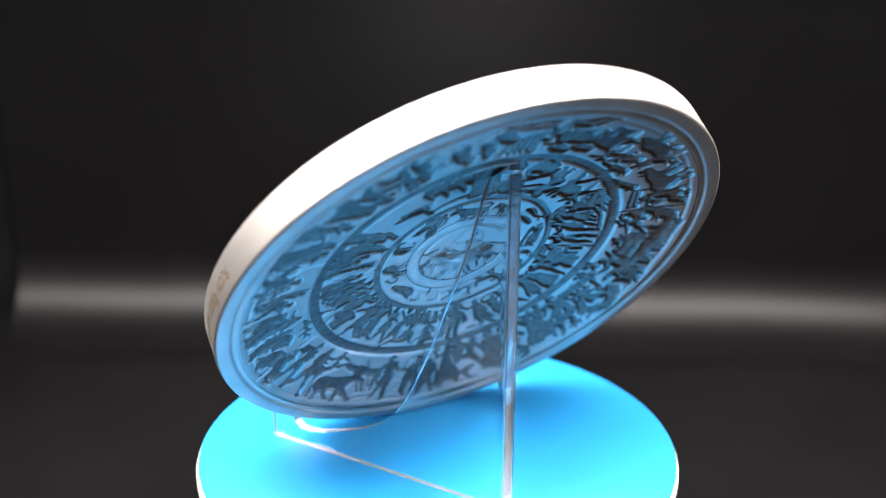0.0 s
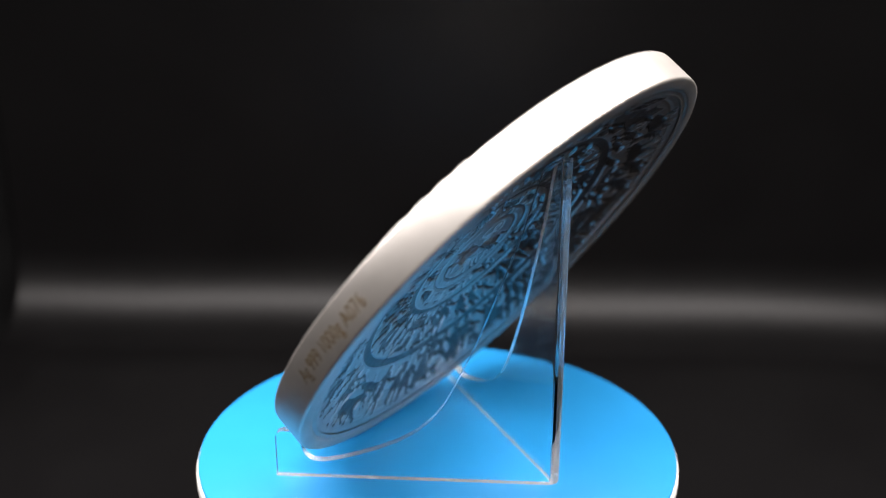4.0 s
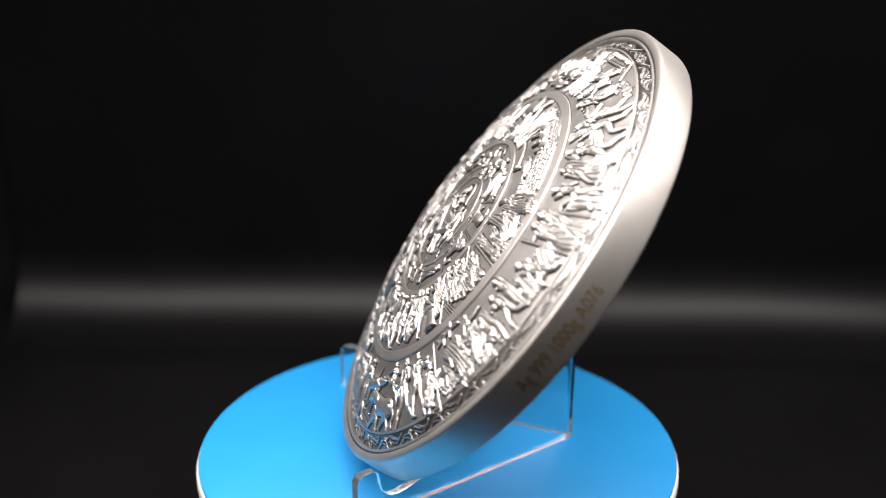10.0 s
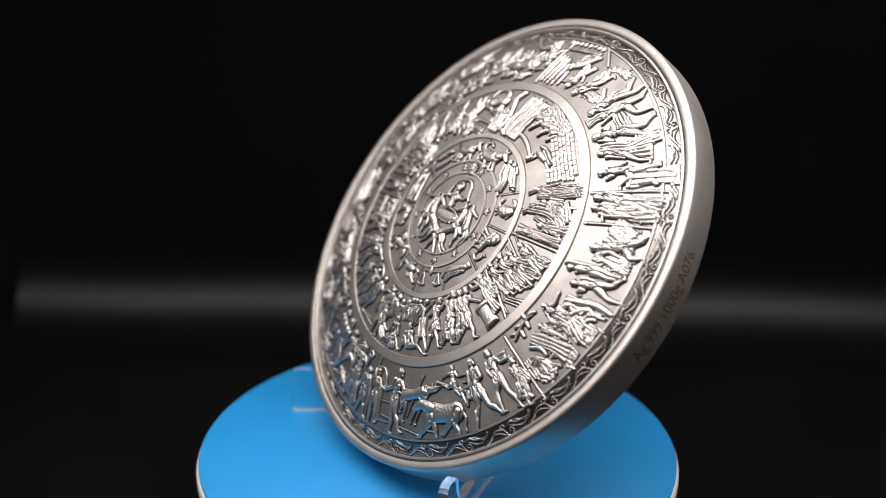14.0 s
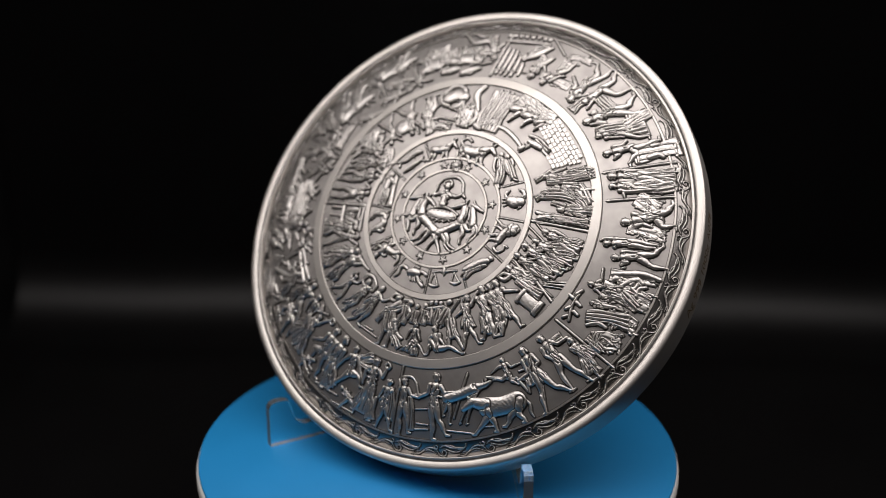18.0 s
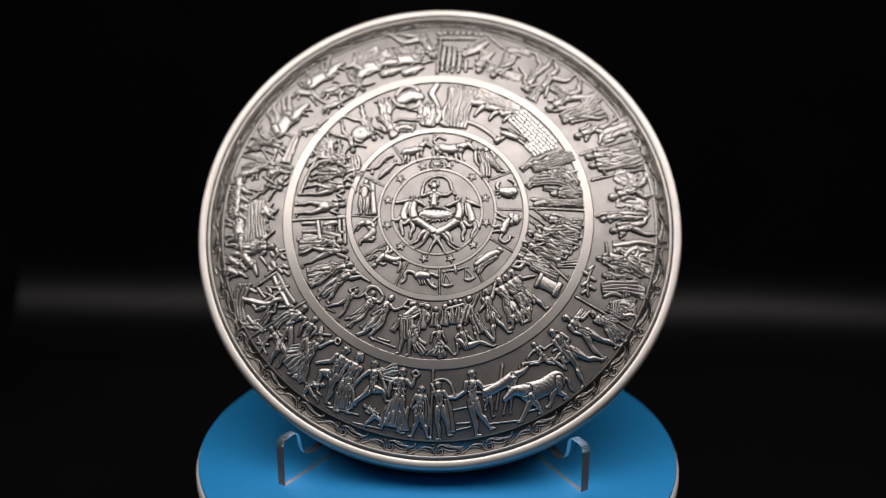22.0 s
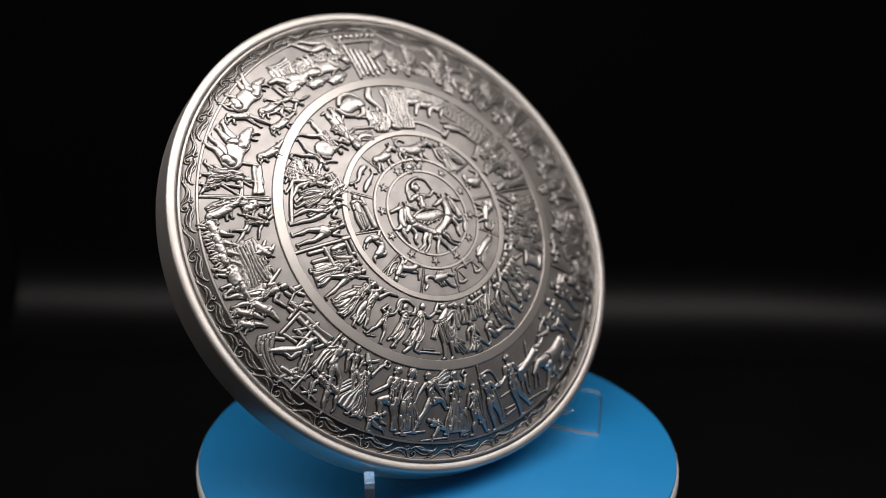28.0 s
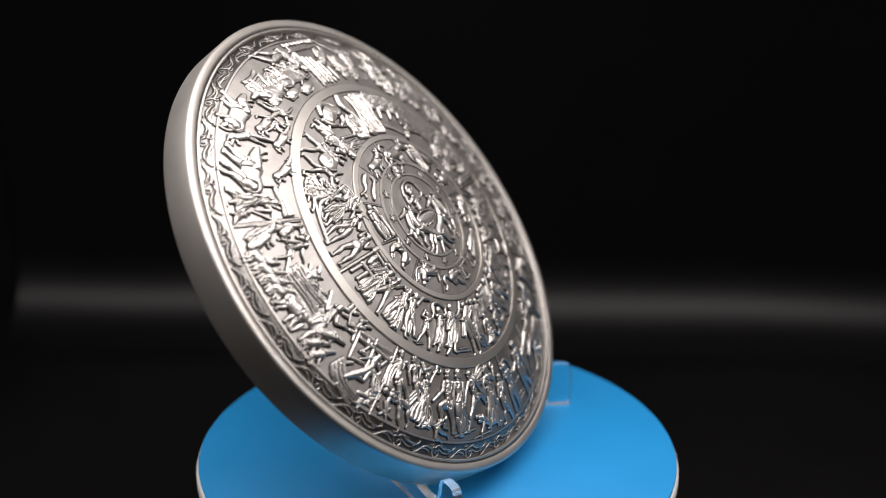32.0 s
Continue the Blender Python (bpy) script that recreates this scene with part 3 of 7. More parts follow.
def posed_scenes():
    rng = random.Random(31)
    posed(rng, (-33.7, -6.9), (-38, -7.3), [[(-40.9, -6.3), (-43.4, -5.8)], [(-40.3, -8), (-42.9, -7.8)]], [[(-35.8, -5.9), (-33.3, -3.8)], [(-35.6, -8.8), (-34.4, -10.3)]], hem=[(-40.3, -5.6), (-40.3, -8.1)])
    posed(rng, (-31.1, -17.9), (-34.1, -18.8), [[(-36.4, -17.6), (-38.8, -17.3)], [(-35.8, -19.6), (-37.7, -17.5)]], [[(-32.5, -17.1), (-34.5, -16.2)], [(-32, -20.2), (-33.7, -20.3)]])
    posed(rng, (-15.6, -16.6), (-17.3, -18.4), [[(-19, -19), (-21.2, -19.5)], [(-17.6, -20.1), (-19.1, -21.9)]], [[(-16.8, -16.2), (-15.5, -15.7)], [(-14.7, -17.6), (-13.6, -16.9)]])
    posed(rng, (-16.2, -12.6), (-19.5, -14.6), [[(-21.7, -15.6), (-23.2, -17.4)], [(-20.1, -16.8), (-21.2, -18.3)]], [[(-14.6, -13.6), (-13.1, -14.5)], [(-17.9, -12.8), (-18.9, -13.6)]], cape=[(-19, -14.4), (-22.7, -16.9)])
    posed(rng, (-17.2, -11.3), (-21.1, -12.3), [[(-23.2, -12), (-25.4, -12.4)], [(-22.9, -13.3), (-25, -14.4)]], [[(-15.7, -12.7), (-14.6, -13.3)], [(-18.9, -11.9), (-20, -13)]], hem=[(-25.6, -12), (-24.9, -15.7)], cape=[(-21.1, -11.3), (-25.2, -12.6)])
    posed(rng, (-18.3, -8.3), (-21.6, -8.6), [[(-23.8, -9.8), (-26.6, -11)], [(-24.3, -7.7), (-26.9, -7)]], [[(-19.9, -7.1), (-21, -6.8)], [(-17.5, -9.8), (-17.8, -10.9)]])
    posed(rng, (-19.4, -6.4), (-23.1, -6.9), [[(-25.4, -6.3), (-27.8, -5.9)], [(-25.1, -7.4), (-27.3, -7.9)]], [[(-20.5, -8), (-19.4, -9.2)], [(-21, -5.7), (-22.1, -5.4)]], hem=[(-28.1, -5.5), (-27.1, -8.8)], cape=[(-22.6, -5.6), (-27, -5.6)])
    posed(rng, (10.1, -16.5), (11, -20.3), [[(11.6, -22.5), (11.8, -25.2)], [(12.5, -22), (14.5, -23.9)]], [[(11.5, -16.2), (11.7, -14.8)], [(9.8, -18.8), (9, -19.9)]], hem=[(10, -21.8), (13.1, -21.5)])
    posed(rng, (12.6, -14.2), (14.6, -18.6), [[(15.5, -20.4), (15.3, -22.9)], [(16.1, -19.9), (17.2, -22)]], [[(12.9, -16.6), (14, -17.7)], [(14.6, -15.8), (16.3, -16.6)]], hem=[(14.4, -21.5), (16.8, -21.9)])
    posed(rng, (14, -13.4), (16.3, -16.6), [[(17.3, -18.8), (17.5, -21.5)], [(17.3, -18.8), (18.4, -21.1)]], [[(15.2, -15.3), (16.3, -15.5)]], hem=[(17, -20.4), (18.6, -20.7)])
    posed(rng, (15.1, -12.5), (17.5, -16.2), [[(18.5, -18.8), (18.6, -21.3)], [(19.9, -17.4), (21.7, -19)]], [[(17, -13.3), (19.3, -12.7)], [(16.3, -15), (18, -15.3)]], hem=[(17.8, -18.2), (20.2, -17.8)])
    posed(rng, (16.8, -8.9), (20, -10.5), [[(21.6, -11), (22.5, -11.7)], [(21.6, -11.6), (22.2, -12.2)]], [[(16, -10), (15.2, -10.9)], [(19.5, -8.8), (21.6, -10.4)]], hem=[(21.1, -9.9), (22.1, -12.6)])
    relief("ground_line", [(0, 0, 0.14, 0, 1.75, 0.12, 0.5)], flat_from(-19.6, -20.5, -21.2, -19.8, 1.75), FRONT)


def posed_sides():
    rng = random.Random(47)
    posed(rng, (-32.7, 5.5), (-35.4, 6.3), [[(-37, 4.8), (-38.8, 3.2)], [(-36.3, 4.9), (-38.9, 6)]], [[(-34.2, 4.5), (-34.7, 3.2)], [(-34.3, 7.1), (-36.4, 8.5)]])
    posed(rng, (-33.8, 10.1), (-36.9, 10.8), [[(-39.1, 10.5), (-41.5, 9.6)], [(-38.8, 11.3), (-41.1, 11.5)]], [[(-32.5, 9.1), (-30.9, 8.9)], [(-35.1, 11.7), (-36.7, 11.9)]], cape=[(-38.7, 12.2), (-41.5, 10.9)])
    posed(rng, (-33, 14.8), (-36.4, 16.8), [[(-38, 18.4), (-38.7, 20.3)], [(-38.5, 17.4), (-40.1, 18.4)]], [[(-34.4, 13.6), (-36.5, 14.7)], [(-34.9, 17.2), (-36.1, 17.5)]], hem=[(-39.1, 19.8), (-38.6, 16.3)])
    posed(rng, (-38.4, 15.2), (-40, 15.4), [[(-40.8, 15.2), (-41.5, 14.6)], [(-40.4, 16), (-41, 16.5)]], [[(-39, 15.9), (-39.6, 16.2)]])
    posed(rng, (-17.7, 13.4), (-18.5, 16.2), [[(-20.1, 18), (-20.6, 20.5)], [(-20.8, 16.8), (-22.8, 17.6)]], [[(-19.3, 13.1), (-19.7, 11.9)], [(-16.7, 14.5), (-15.3, 14.1)]])
    posed(rng, (-14.7, 16.9), (-15, 20.2), [[(-17, 20.3), (-19.9, 21.3)], [(-16.1, 21.7), (-16.7, 23.8)]], [[(-16.1, 17.1), (-16.9, 16.7)]])
    posed(rng, (-20.5, 10.6), (-23, 13.6), [[(-24.7, 14.8), (-25.9, 12.7)], [(-22.4, 15.8), (-23.5, 17)]], [[(-21.5, 12.6), (-20.5, 11.9)], [(-22.4, 11.2), (-23.5, 10.4)]], hem=[(-26.2, 13.1), (-23.2, 17.4)], cape=[(-23.9, 16), (-22, 16.5)])
    posed(rng, (-20.8, 15.4), (-20.4, 12.7), [[(-20.1, 11.9), (-19.7, 11)]], [[(-21.2, 14.5), (-21.6, 13.7)]])
    posed(rng, (31, 13.7), (35.6, 15.1), [[(38.1, 16.2), (41.8, 17.8)], [(38.4, 15), (42.3, 14.8)]], [[(33.5, 15.5), (35.5, 16.2)], [(33.9, 13.4), (35.7, 14)]], hem=[(41.5, 17.9), (42.2, 14.9)])
    posed(rng, (31.6, 11.7), (35.5, 12.6), [[(37.8, 13.4), (40, 13.9)], [(37.7, 12.7), (40.1, 13.1)]], [[(33.4, 11.3), (34, 10.1)], [(33.4, 12.8), (34.8, 13.4)]], hem=[(39.7, 14.9), (40.5, 12.8)])
    posed(rng, (35.8, 5.3), (40.5, 7.7), [[(42.2, 9.4), (42.8, 10.9)], [(41.9, 6.1), (44.1, 6.9)]], [[(37.7, 7), (39.8, 8.4)], [(38.6, 5.6), (40.1, 5.4)]])
    posed(rng, (33.6, 0.2), (37.3, 1.3), [[(39.7, 1.2), (41.8, 1.6)], [(39.6, 2), (42.2, 2.2)]], [[(33, 1.1), (32.3, 0.6)], [(35.5, 1.6), (36.7, 1.9)]])
    posed(rng, (35.7, -2), (39.6, -0.8), [[(42, 0.4), (43.1, 2.3)], [(41.8, -1.9), (44.8, -1.7)]], [[(36.9, -0.5), (39, -0.1)], [(37.8, -2.4), (36.9, -3.1)]])
    posed(rng, (32.6, -8.1), (35.7, -8.4), [[(38.3, -9), (41.4, -9.5)], [(38.2, -7.8), (40.9, -8)]], [[(34.1, -6.9), (33.9, -4.9)], [(33.9, -9.1), (35.1, -9.9)]], hem=[(38.4, -7.1), (38.9, -9.7)])
    posed(rng, (36.6, -5.9), (39.1, -7), [[(40.1, -5.3), (41, -6)], [(40.9, -7.7), (43.3, -8.2)]], [[(37.9, -5.8), (39.2, -5.7)]])
    posed(rng, (33.7, -11.5), (35.4, -11.7), [[(37.1, -11.3), (38.7, -11.4)]], [[(35, -11.1), (35.8, -10.9)]])
    posed(rng, (28.7, 18.3), (32.5, 20.7), [[(35.3, 22.3), (36.9, 23.7)], [(33.8, 19.4), (33, 17.2)]], [[(30.7, 18.5), (30.2, 17.5)], [(30.5, 20.5), (31, 21.5)]])
    posed(rng, (17, -9), (20, -10.2), [[(21.1, -10.3), (22.3, -10.4)], [(21.3, -10.8), (22.7, -11.4)]], [[(18.9, -8.4), (17.8, -7.4)], [(18.8, -10.5), (20, -9.7)]], hem=[(21.9, -9.6), (23, -12.1)], cape=[(20, -9.1), (21.2, -8.9)])
    posed(rng, (23.7, 4.9), (26.6, 4.8), [[(28.2, 5.4), (29, 6.7)], [(28.1, 4.1), (29.3, 3.7)]], [[(25, 6), (26.7, 6.5)], [(24.5, 4.3), (25.6, 4)]], hem=[(28.2, 5.8), (28.8, 3.7)])
    posed(rng, (21.6, 9), (25.1, 9.7), [[(26.6, 8.1), (28.1, 8.2)], [(26.7, 9.5), (28.3, 10.1)]], [[(22.9, 10.1), (24.6, 10.6)], [(23.2, 8), (24.3, 7.6)]])
    posed(rng, (18.6, 10.7), (22, 11.8), [[(24.4, 12.7), (26.5, 13.1)], [(24.4, 13.7), (26.5, 14.4)]], [[(20.3, 12.1), (21.6, 13.1)], [(20.2, 10.4), (21.7, 10.2)]], hem=[(25.6, 14.6), (26.3, 12.7)])
    posed(rng, (20.1, 2.4), (22.4, 2.7), [[(23.5, 2.2), (25.1, 2.3)], [(25.5, 2.7), (26.7, 2.7)]], [[(20.8, 3.1), (22, 3.4)]])
    relief("ground_line", [(0, 0, 0.16, 0, 10.7, 0.14, 0.55)], flat_from(30.3, 1.9, 19.6, 1.1, 10.7), FRONT)
    relief("ground_line", [(0, 0, 0.16, 0, 10.5, 0.14, 0.55)], flat_from(29.4, 2.9, 18.9, 3.4, 10.5), FRONT)
    relief("ground_line", [(0, 0, 0.16, 0, 3.78, 0.14, 0.55)], flat_from(22.5, -1.3, 19.5, 1, 3.78), FRONT)
    relief("ground_line", [(0, 0, 0.16, 0, 2.02, 0.14, 0.55)], flat_from(20.4, -2.7, 18.7, -1.6, 2.02), FRONT)
    relief("ground_line", [(0, 0, 0.16, 0, 10.4, 0.14, 0.55)], flat_from(26.1, -12.2, 16.9, -7.3, 10.4), FRONT)
    relief("ground_line", [(0, 0, 0.16, 0, 4.54, 0.14, 0.55)], flat_from(28.3, -8.8, 23.9, -9.9, 4.54), FRONT)
    relief("ground_line", [(0, 0, 0.16, 0, 4.3, 0.14, 0.55)], flat_from(28.2, -9.4, 24, -10.3, 4.3), FRONT)
    relief("ground_line", [(0, 0, 0.16, 0, 11.1, 0.14, 0.55)], flat_from(-18.7, -1.2, -29.8, -1.4, 11.1), FRONT)
    relief("ground_line", [(0, 0, 0.16, 0, 12.4, 0.14, 0.55)], flat_from(-30.4, 9.7, -42, 14.1, 12.4), FRONT)
    relief("ground_line", [(0, 0, 0.16, 0, 4.04, 0.14, 0.55)], flat_from(-36.2, -6.6, -33.2, -3.9, 4.04), FRONT)
    relief("ground_line", [(0, 0, 0.16, 0, 12.6, 0.14, 0.55)], flat_from(40.8, 19.6, 29.4, 14.2, 12.6), FRONT)
    relief("ground_line", [(0, 0, 0.16, 0, 3.56, 0.14, 0.55)], flat_from(-35.1, 12.1, -37.3, 14.9, 3.56), FRONT)
    relief("ground_line", [(0, 0, 0.16, 0, 2.37, 0.14, 0.55)], flat_from(-35.1, 12.1, -34, 14.2, 2.37), FRONT)


def posed_north():
    rng = random.Random(53)
    posed(rng, (-16.7, 28.1), (-18.7, 29.9), [[(-19.8, 31.7), (-20.4, 33)], [(-20.4, 29.3), (-23, 30.7)]], [[(-15.7, 29.1), (-14.5, 29.6)], [(-18.1, 27.8), (-18.7, 26.3)]], cape=[(-18, 31.4), (-17, 30.3)])
    posed(rng, (-18.9, 26.7), (-20.8, 28.1), [[(-22.2, 27.5), (-24, 27.2)], [(-21.4, 26.6), (-21.1, 24.9)]], [[(-20, 28), (-20.4, 29.6)]])
    posed(rng, (4.7, 37.7), (7.4, 39.8), [[(8.4, 40.4), (8.7, 41.3)]], [[(5.9, 38.8), (5.2, 38.1)]], cape=[(6.8, 41), (8.4, 40.8)])
    posed(rng, (7.9, 33.1), (9, 36.4), [[(9.8, 37.4), (10.4, 38.4)], [(8.4, 37.8), (8.3, 38.8)]], [[(7.6, 35), (7.2, 34.6)]], hem=[(8.2, 38.3), (10.3, 37.8)])
    posed(rng, (10.9, 31.9), (13.1, 34.9), [[(14.4, 37), (13.9, 38.8)], [(14.9, 35.7), (15.9, 37.7)]], [[(11.7, 33.7), (11.2, 34.4)], [(13.7, 33.7), (14.5, 34)]], hem=[(13.6, 38.5), (15.5, 37.1)])
    posed(rng, (18, 29), (19.6, 33.4), [[(20.9, 35.9), (20, 38.5)], [(22.1, 35.2), (23.3, 37.8)]], [[(17.7, 32.2), (16.5, 34.2)], [(18.5, 30.7), (17.1, 29.1)]])
    posed(rng, (20.9, 28.9), (23.1, 32.5), [[(24.5, 34.9), (24.1, 37.6)], [(26, 31.8), (28.4, 33.9)]], [[(20.3, 30.1), (18.6, 29.4)], [(22.3, 29.8), (21.8, 27.3)]], cape=[(20.1, 28.7), (18.7, 26.1)])
    posed(rng, (22.9, 24.5), (26.9, 27.8), [[(29.1, 29.8), (29.4, 32.5)], [(30.2, 28.1), (32.9, 29.6)]], [[(23.3, 26.9), (22.7, 26.3)], [(26, 24.7), (23.8, 23.8)]])
    posed(rng, (26, 21.6), (29.2, 23.3), [[(31.2, 25.8), (32.4, 28.1)], [(32.6, 23.1), (34.8, 23.9)]], [[(25.5, 22.7), (27, 22.5)], [(27.7, 21.6), (30.3, 22.4)]], hem=[(32.2, 28.6), (34.8, 24.4)])
    posed(rng, (-2.7, 19.3), (-3.4, 22.2), [[(-4.1, 23.4), (-4.2, 24.8)], [(-2.5, 23.4), (-2.9, 24.3)]], [[(-4.2, 21.1), (-5, 20.2)], [(-1.9, 20.2), (-0.4, 19.9)]], cape=[(-3.7, 23.8), (-2.1, 24.3)])
    posed(rng, (-9.7, 16.7), (-11.4, 21.1), [[(-12.2, 23.2), (-13, 25)], [(-10.7, 23.4), (-11.7, 25.6)]], [[(-10.4, 19.5), (-8.9, 20)], [(-12, 18.7), (-12.7, 18.3)]])
    posed(rng, (-13.6, 16.1), (-15.4, 18.5), [[(-16.6, 20.3), (-19.9, 21.6)], [(-16.1, 21.7), (-16.5, 23.7)]], [[(-12.8, 17.4), (-11.9, 16.3)], [(-14.3, 19), (-12, 17.8)]])


def sculpt(name, pieces, step=0.071):
    """One modelled piece: limbs (height, points, radii in mm) and pleated strips, melted together."""
    s = []
    for p in pieces:
        s += [p] if len(p) > 3 else limb(p[1], p[2], p[0])
    relief(name, s, flat_place(0, 0), FRONT, step=step)


def rough(rng, n, size, h, p, q, half):
    """Broken rock and scrub along a strip: short overlapping strokes and ragged slabs."""
    p, q = Vector(p), Vector(q)
    d = (q - p).normalized()
    o = Vector((-d.y, d.x))
    s = [cloth(p, q, half * 0.8, half * 0.9, h * 0.5, max(3, int(half / 0.45)), n, 0.2)]
    for _ in range(n):
        a = p.lerp(q, rng.random()) + o * rng.uniform(-half, half)
        turn_ = rng.gauss(0, 0.6)
        v = (d * math.cos(turn_) + o * math.sin(turn_)) * size * rng.uniform(0.9, 2.6)
        if rng.random() < 0.4:
            s.append(cloth(a, a + v, size * 0.6, size * 0.5, h * rng.uniform(0.7, 1.0), 2, rng.uniform(0, 6)))
        else:
            s += limb([a, a + v * 0.5 + o * rng.uniform(-0.2, 0.2), a + v], [size * 0.3, size * 0.42, size * 0.16], h * rng.uniform(0.65, 1.1))
    relief("relief_ground", s, flat_place(0, 0), FRONT, step=0.085)


def beast(name, kind, r, rump, shoulder, head, muzzle, feet):
    """A four-legged animal from its joints in mm: haunch, ribs, shoulder, neck, head, legs and tail."""
    a, b, hd, mz = Vector(rump), Vector(shoulder), Vector(head), Vector(muzzle)
    d = (b - a).normalized()
    o = Vector((-d.y, d.x))
    down = sum((Vector(f) for f in feet), Vector((0, 0))) / len(feet) - a.lerp(b, 0.5) if feet else o
    o = o if down.dot(o) > 0 else -o
    s = []
    for j, f in enumerate(feet):
        f = Vector(f)
        rear = j < len(feet) / 2
        top = (a if rear else b) + o * 0.35 * r + d * (0.18 * r if j % 2 else -0.18 * r)
        knee = top.lerp(f, 0.52) + d * (0.22 * r if rear else -0.12 * r)
        s += limb([top, knee, knee.lerp(f, 0.6) - d * (0.12 * r if rear else 0.0), f], [0.52 * r, 0.30 * r, 0.19 * r, 0.17 * r], 1.0)
        s.append((*f, 0.2 * r, *(f + d * 0.3 * r), 0.13 * r, 0.85))
    s += limb([a - d * 0.7 * r, a - d * 1.1 * r + o * 0.5 * r, a - d * 1.0 * r + o * 1.2 * r, a - d * 1.2 * r + o * 1.7 * r], [0.18 * r, 0.14 * r, 0.15 * r, 0.07 * r], 0.8)
    s += limb([a, a.lerp(b, 0.5) + o * 0.12 * r, b], [0.92 * r, 0.86 * r, 1.0 * r], 1.12)
    s += limb([a - d * 0.15 * r, a + o * 0.35 * r, a + o * 0.8 * r + d * 0.1 * r], [0.66 * r, 0.6 * r, 0.36 * r], 1.2)
    s += limb([b, b + o * 0.4 * r, b + o * 0.85 * r], [0.66 * r, 0.55 * r, 0.32 * r], 1.2)
    s += limb([b - o * 0.15 * r, b.lerp(hd, 0.6) - o * 0.08 * r, hd], [0.78 * r, 0.58 * r, 0.44 * r], 1.22)
    s += limb([hd, hd.lerp(mz, 0.55), mz], [0.46 * r, 0.36 * r, 0.26 * r], 1.32)
    s += limb([hd - o * 0.3 * r, hd - o * 0.75 * r - d * 0.2 * r], [0.17 * r, 0.08 * r], 1.2)
    n = max(3, int((b - a).length / (0.42 * r)))
    if kind == "wool":
        for j in range(3 * n):
            q = a - d * 0.5 * r + d * ((b - a).length + 0.9 * r) * (j // 3 + 0.5 * (j % 2)) / n + o * r * (-0.6 + 0.6 * (j % 3))
            s.append((*q, 0.30 * r, *(q + o * 0.1 * r), 0.26 * r, 1.3))
    elif kind == "ribs":
        for j in range(1, n):
            q = a.lerp(b, j / n)
            s += limb([q - o * 0.5 * r, q + d * 0.1 * r, q - d * 0.1 * r + o * 0.6 * r], [0.04 * r + 0.05, 0.05 * r + 0.07, 0.04 * r + 0.05], 1.2)
    if kind in ("horns", "ribs"):
        for w in (0.5, -0.2):
            s += limb([hd - o * 0.2 * r, hd - o * 0.7 * r + d * w * r, hd - o * 1.1 * r + d * (w + 0.1) * r], [0.16 * r, 0.13 * r, 0.06 * r], 1.25)
    if kind == "mane":
        for j in range(6):
            q = b.lerp(hd, j / 5)
            s += limb([q - o * 0.5 * r, q - o * 0.1 * r - d * 0.25 * r, q + o * 0.35 * r - d * 0.3 * r], [0.12 * r, 0.16 * r, 0.07 * r], 1.38)
    relief(name, s, flat_place(0, 0), FRONT, step=0.071)


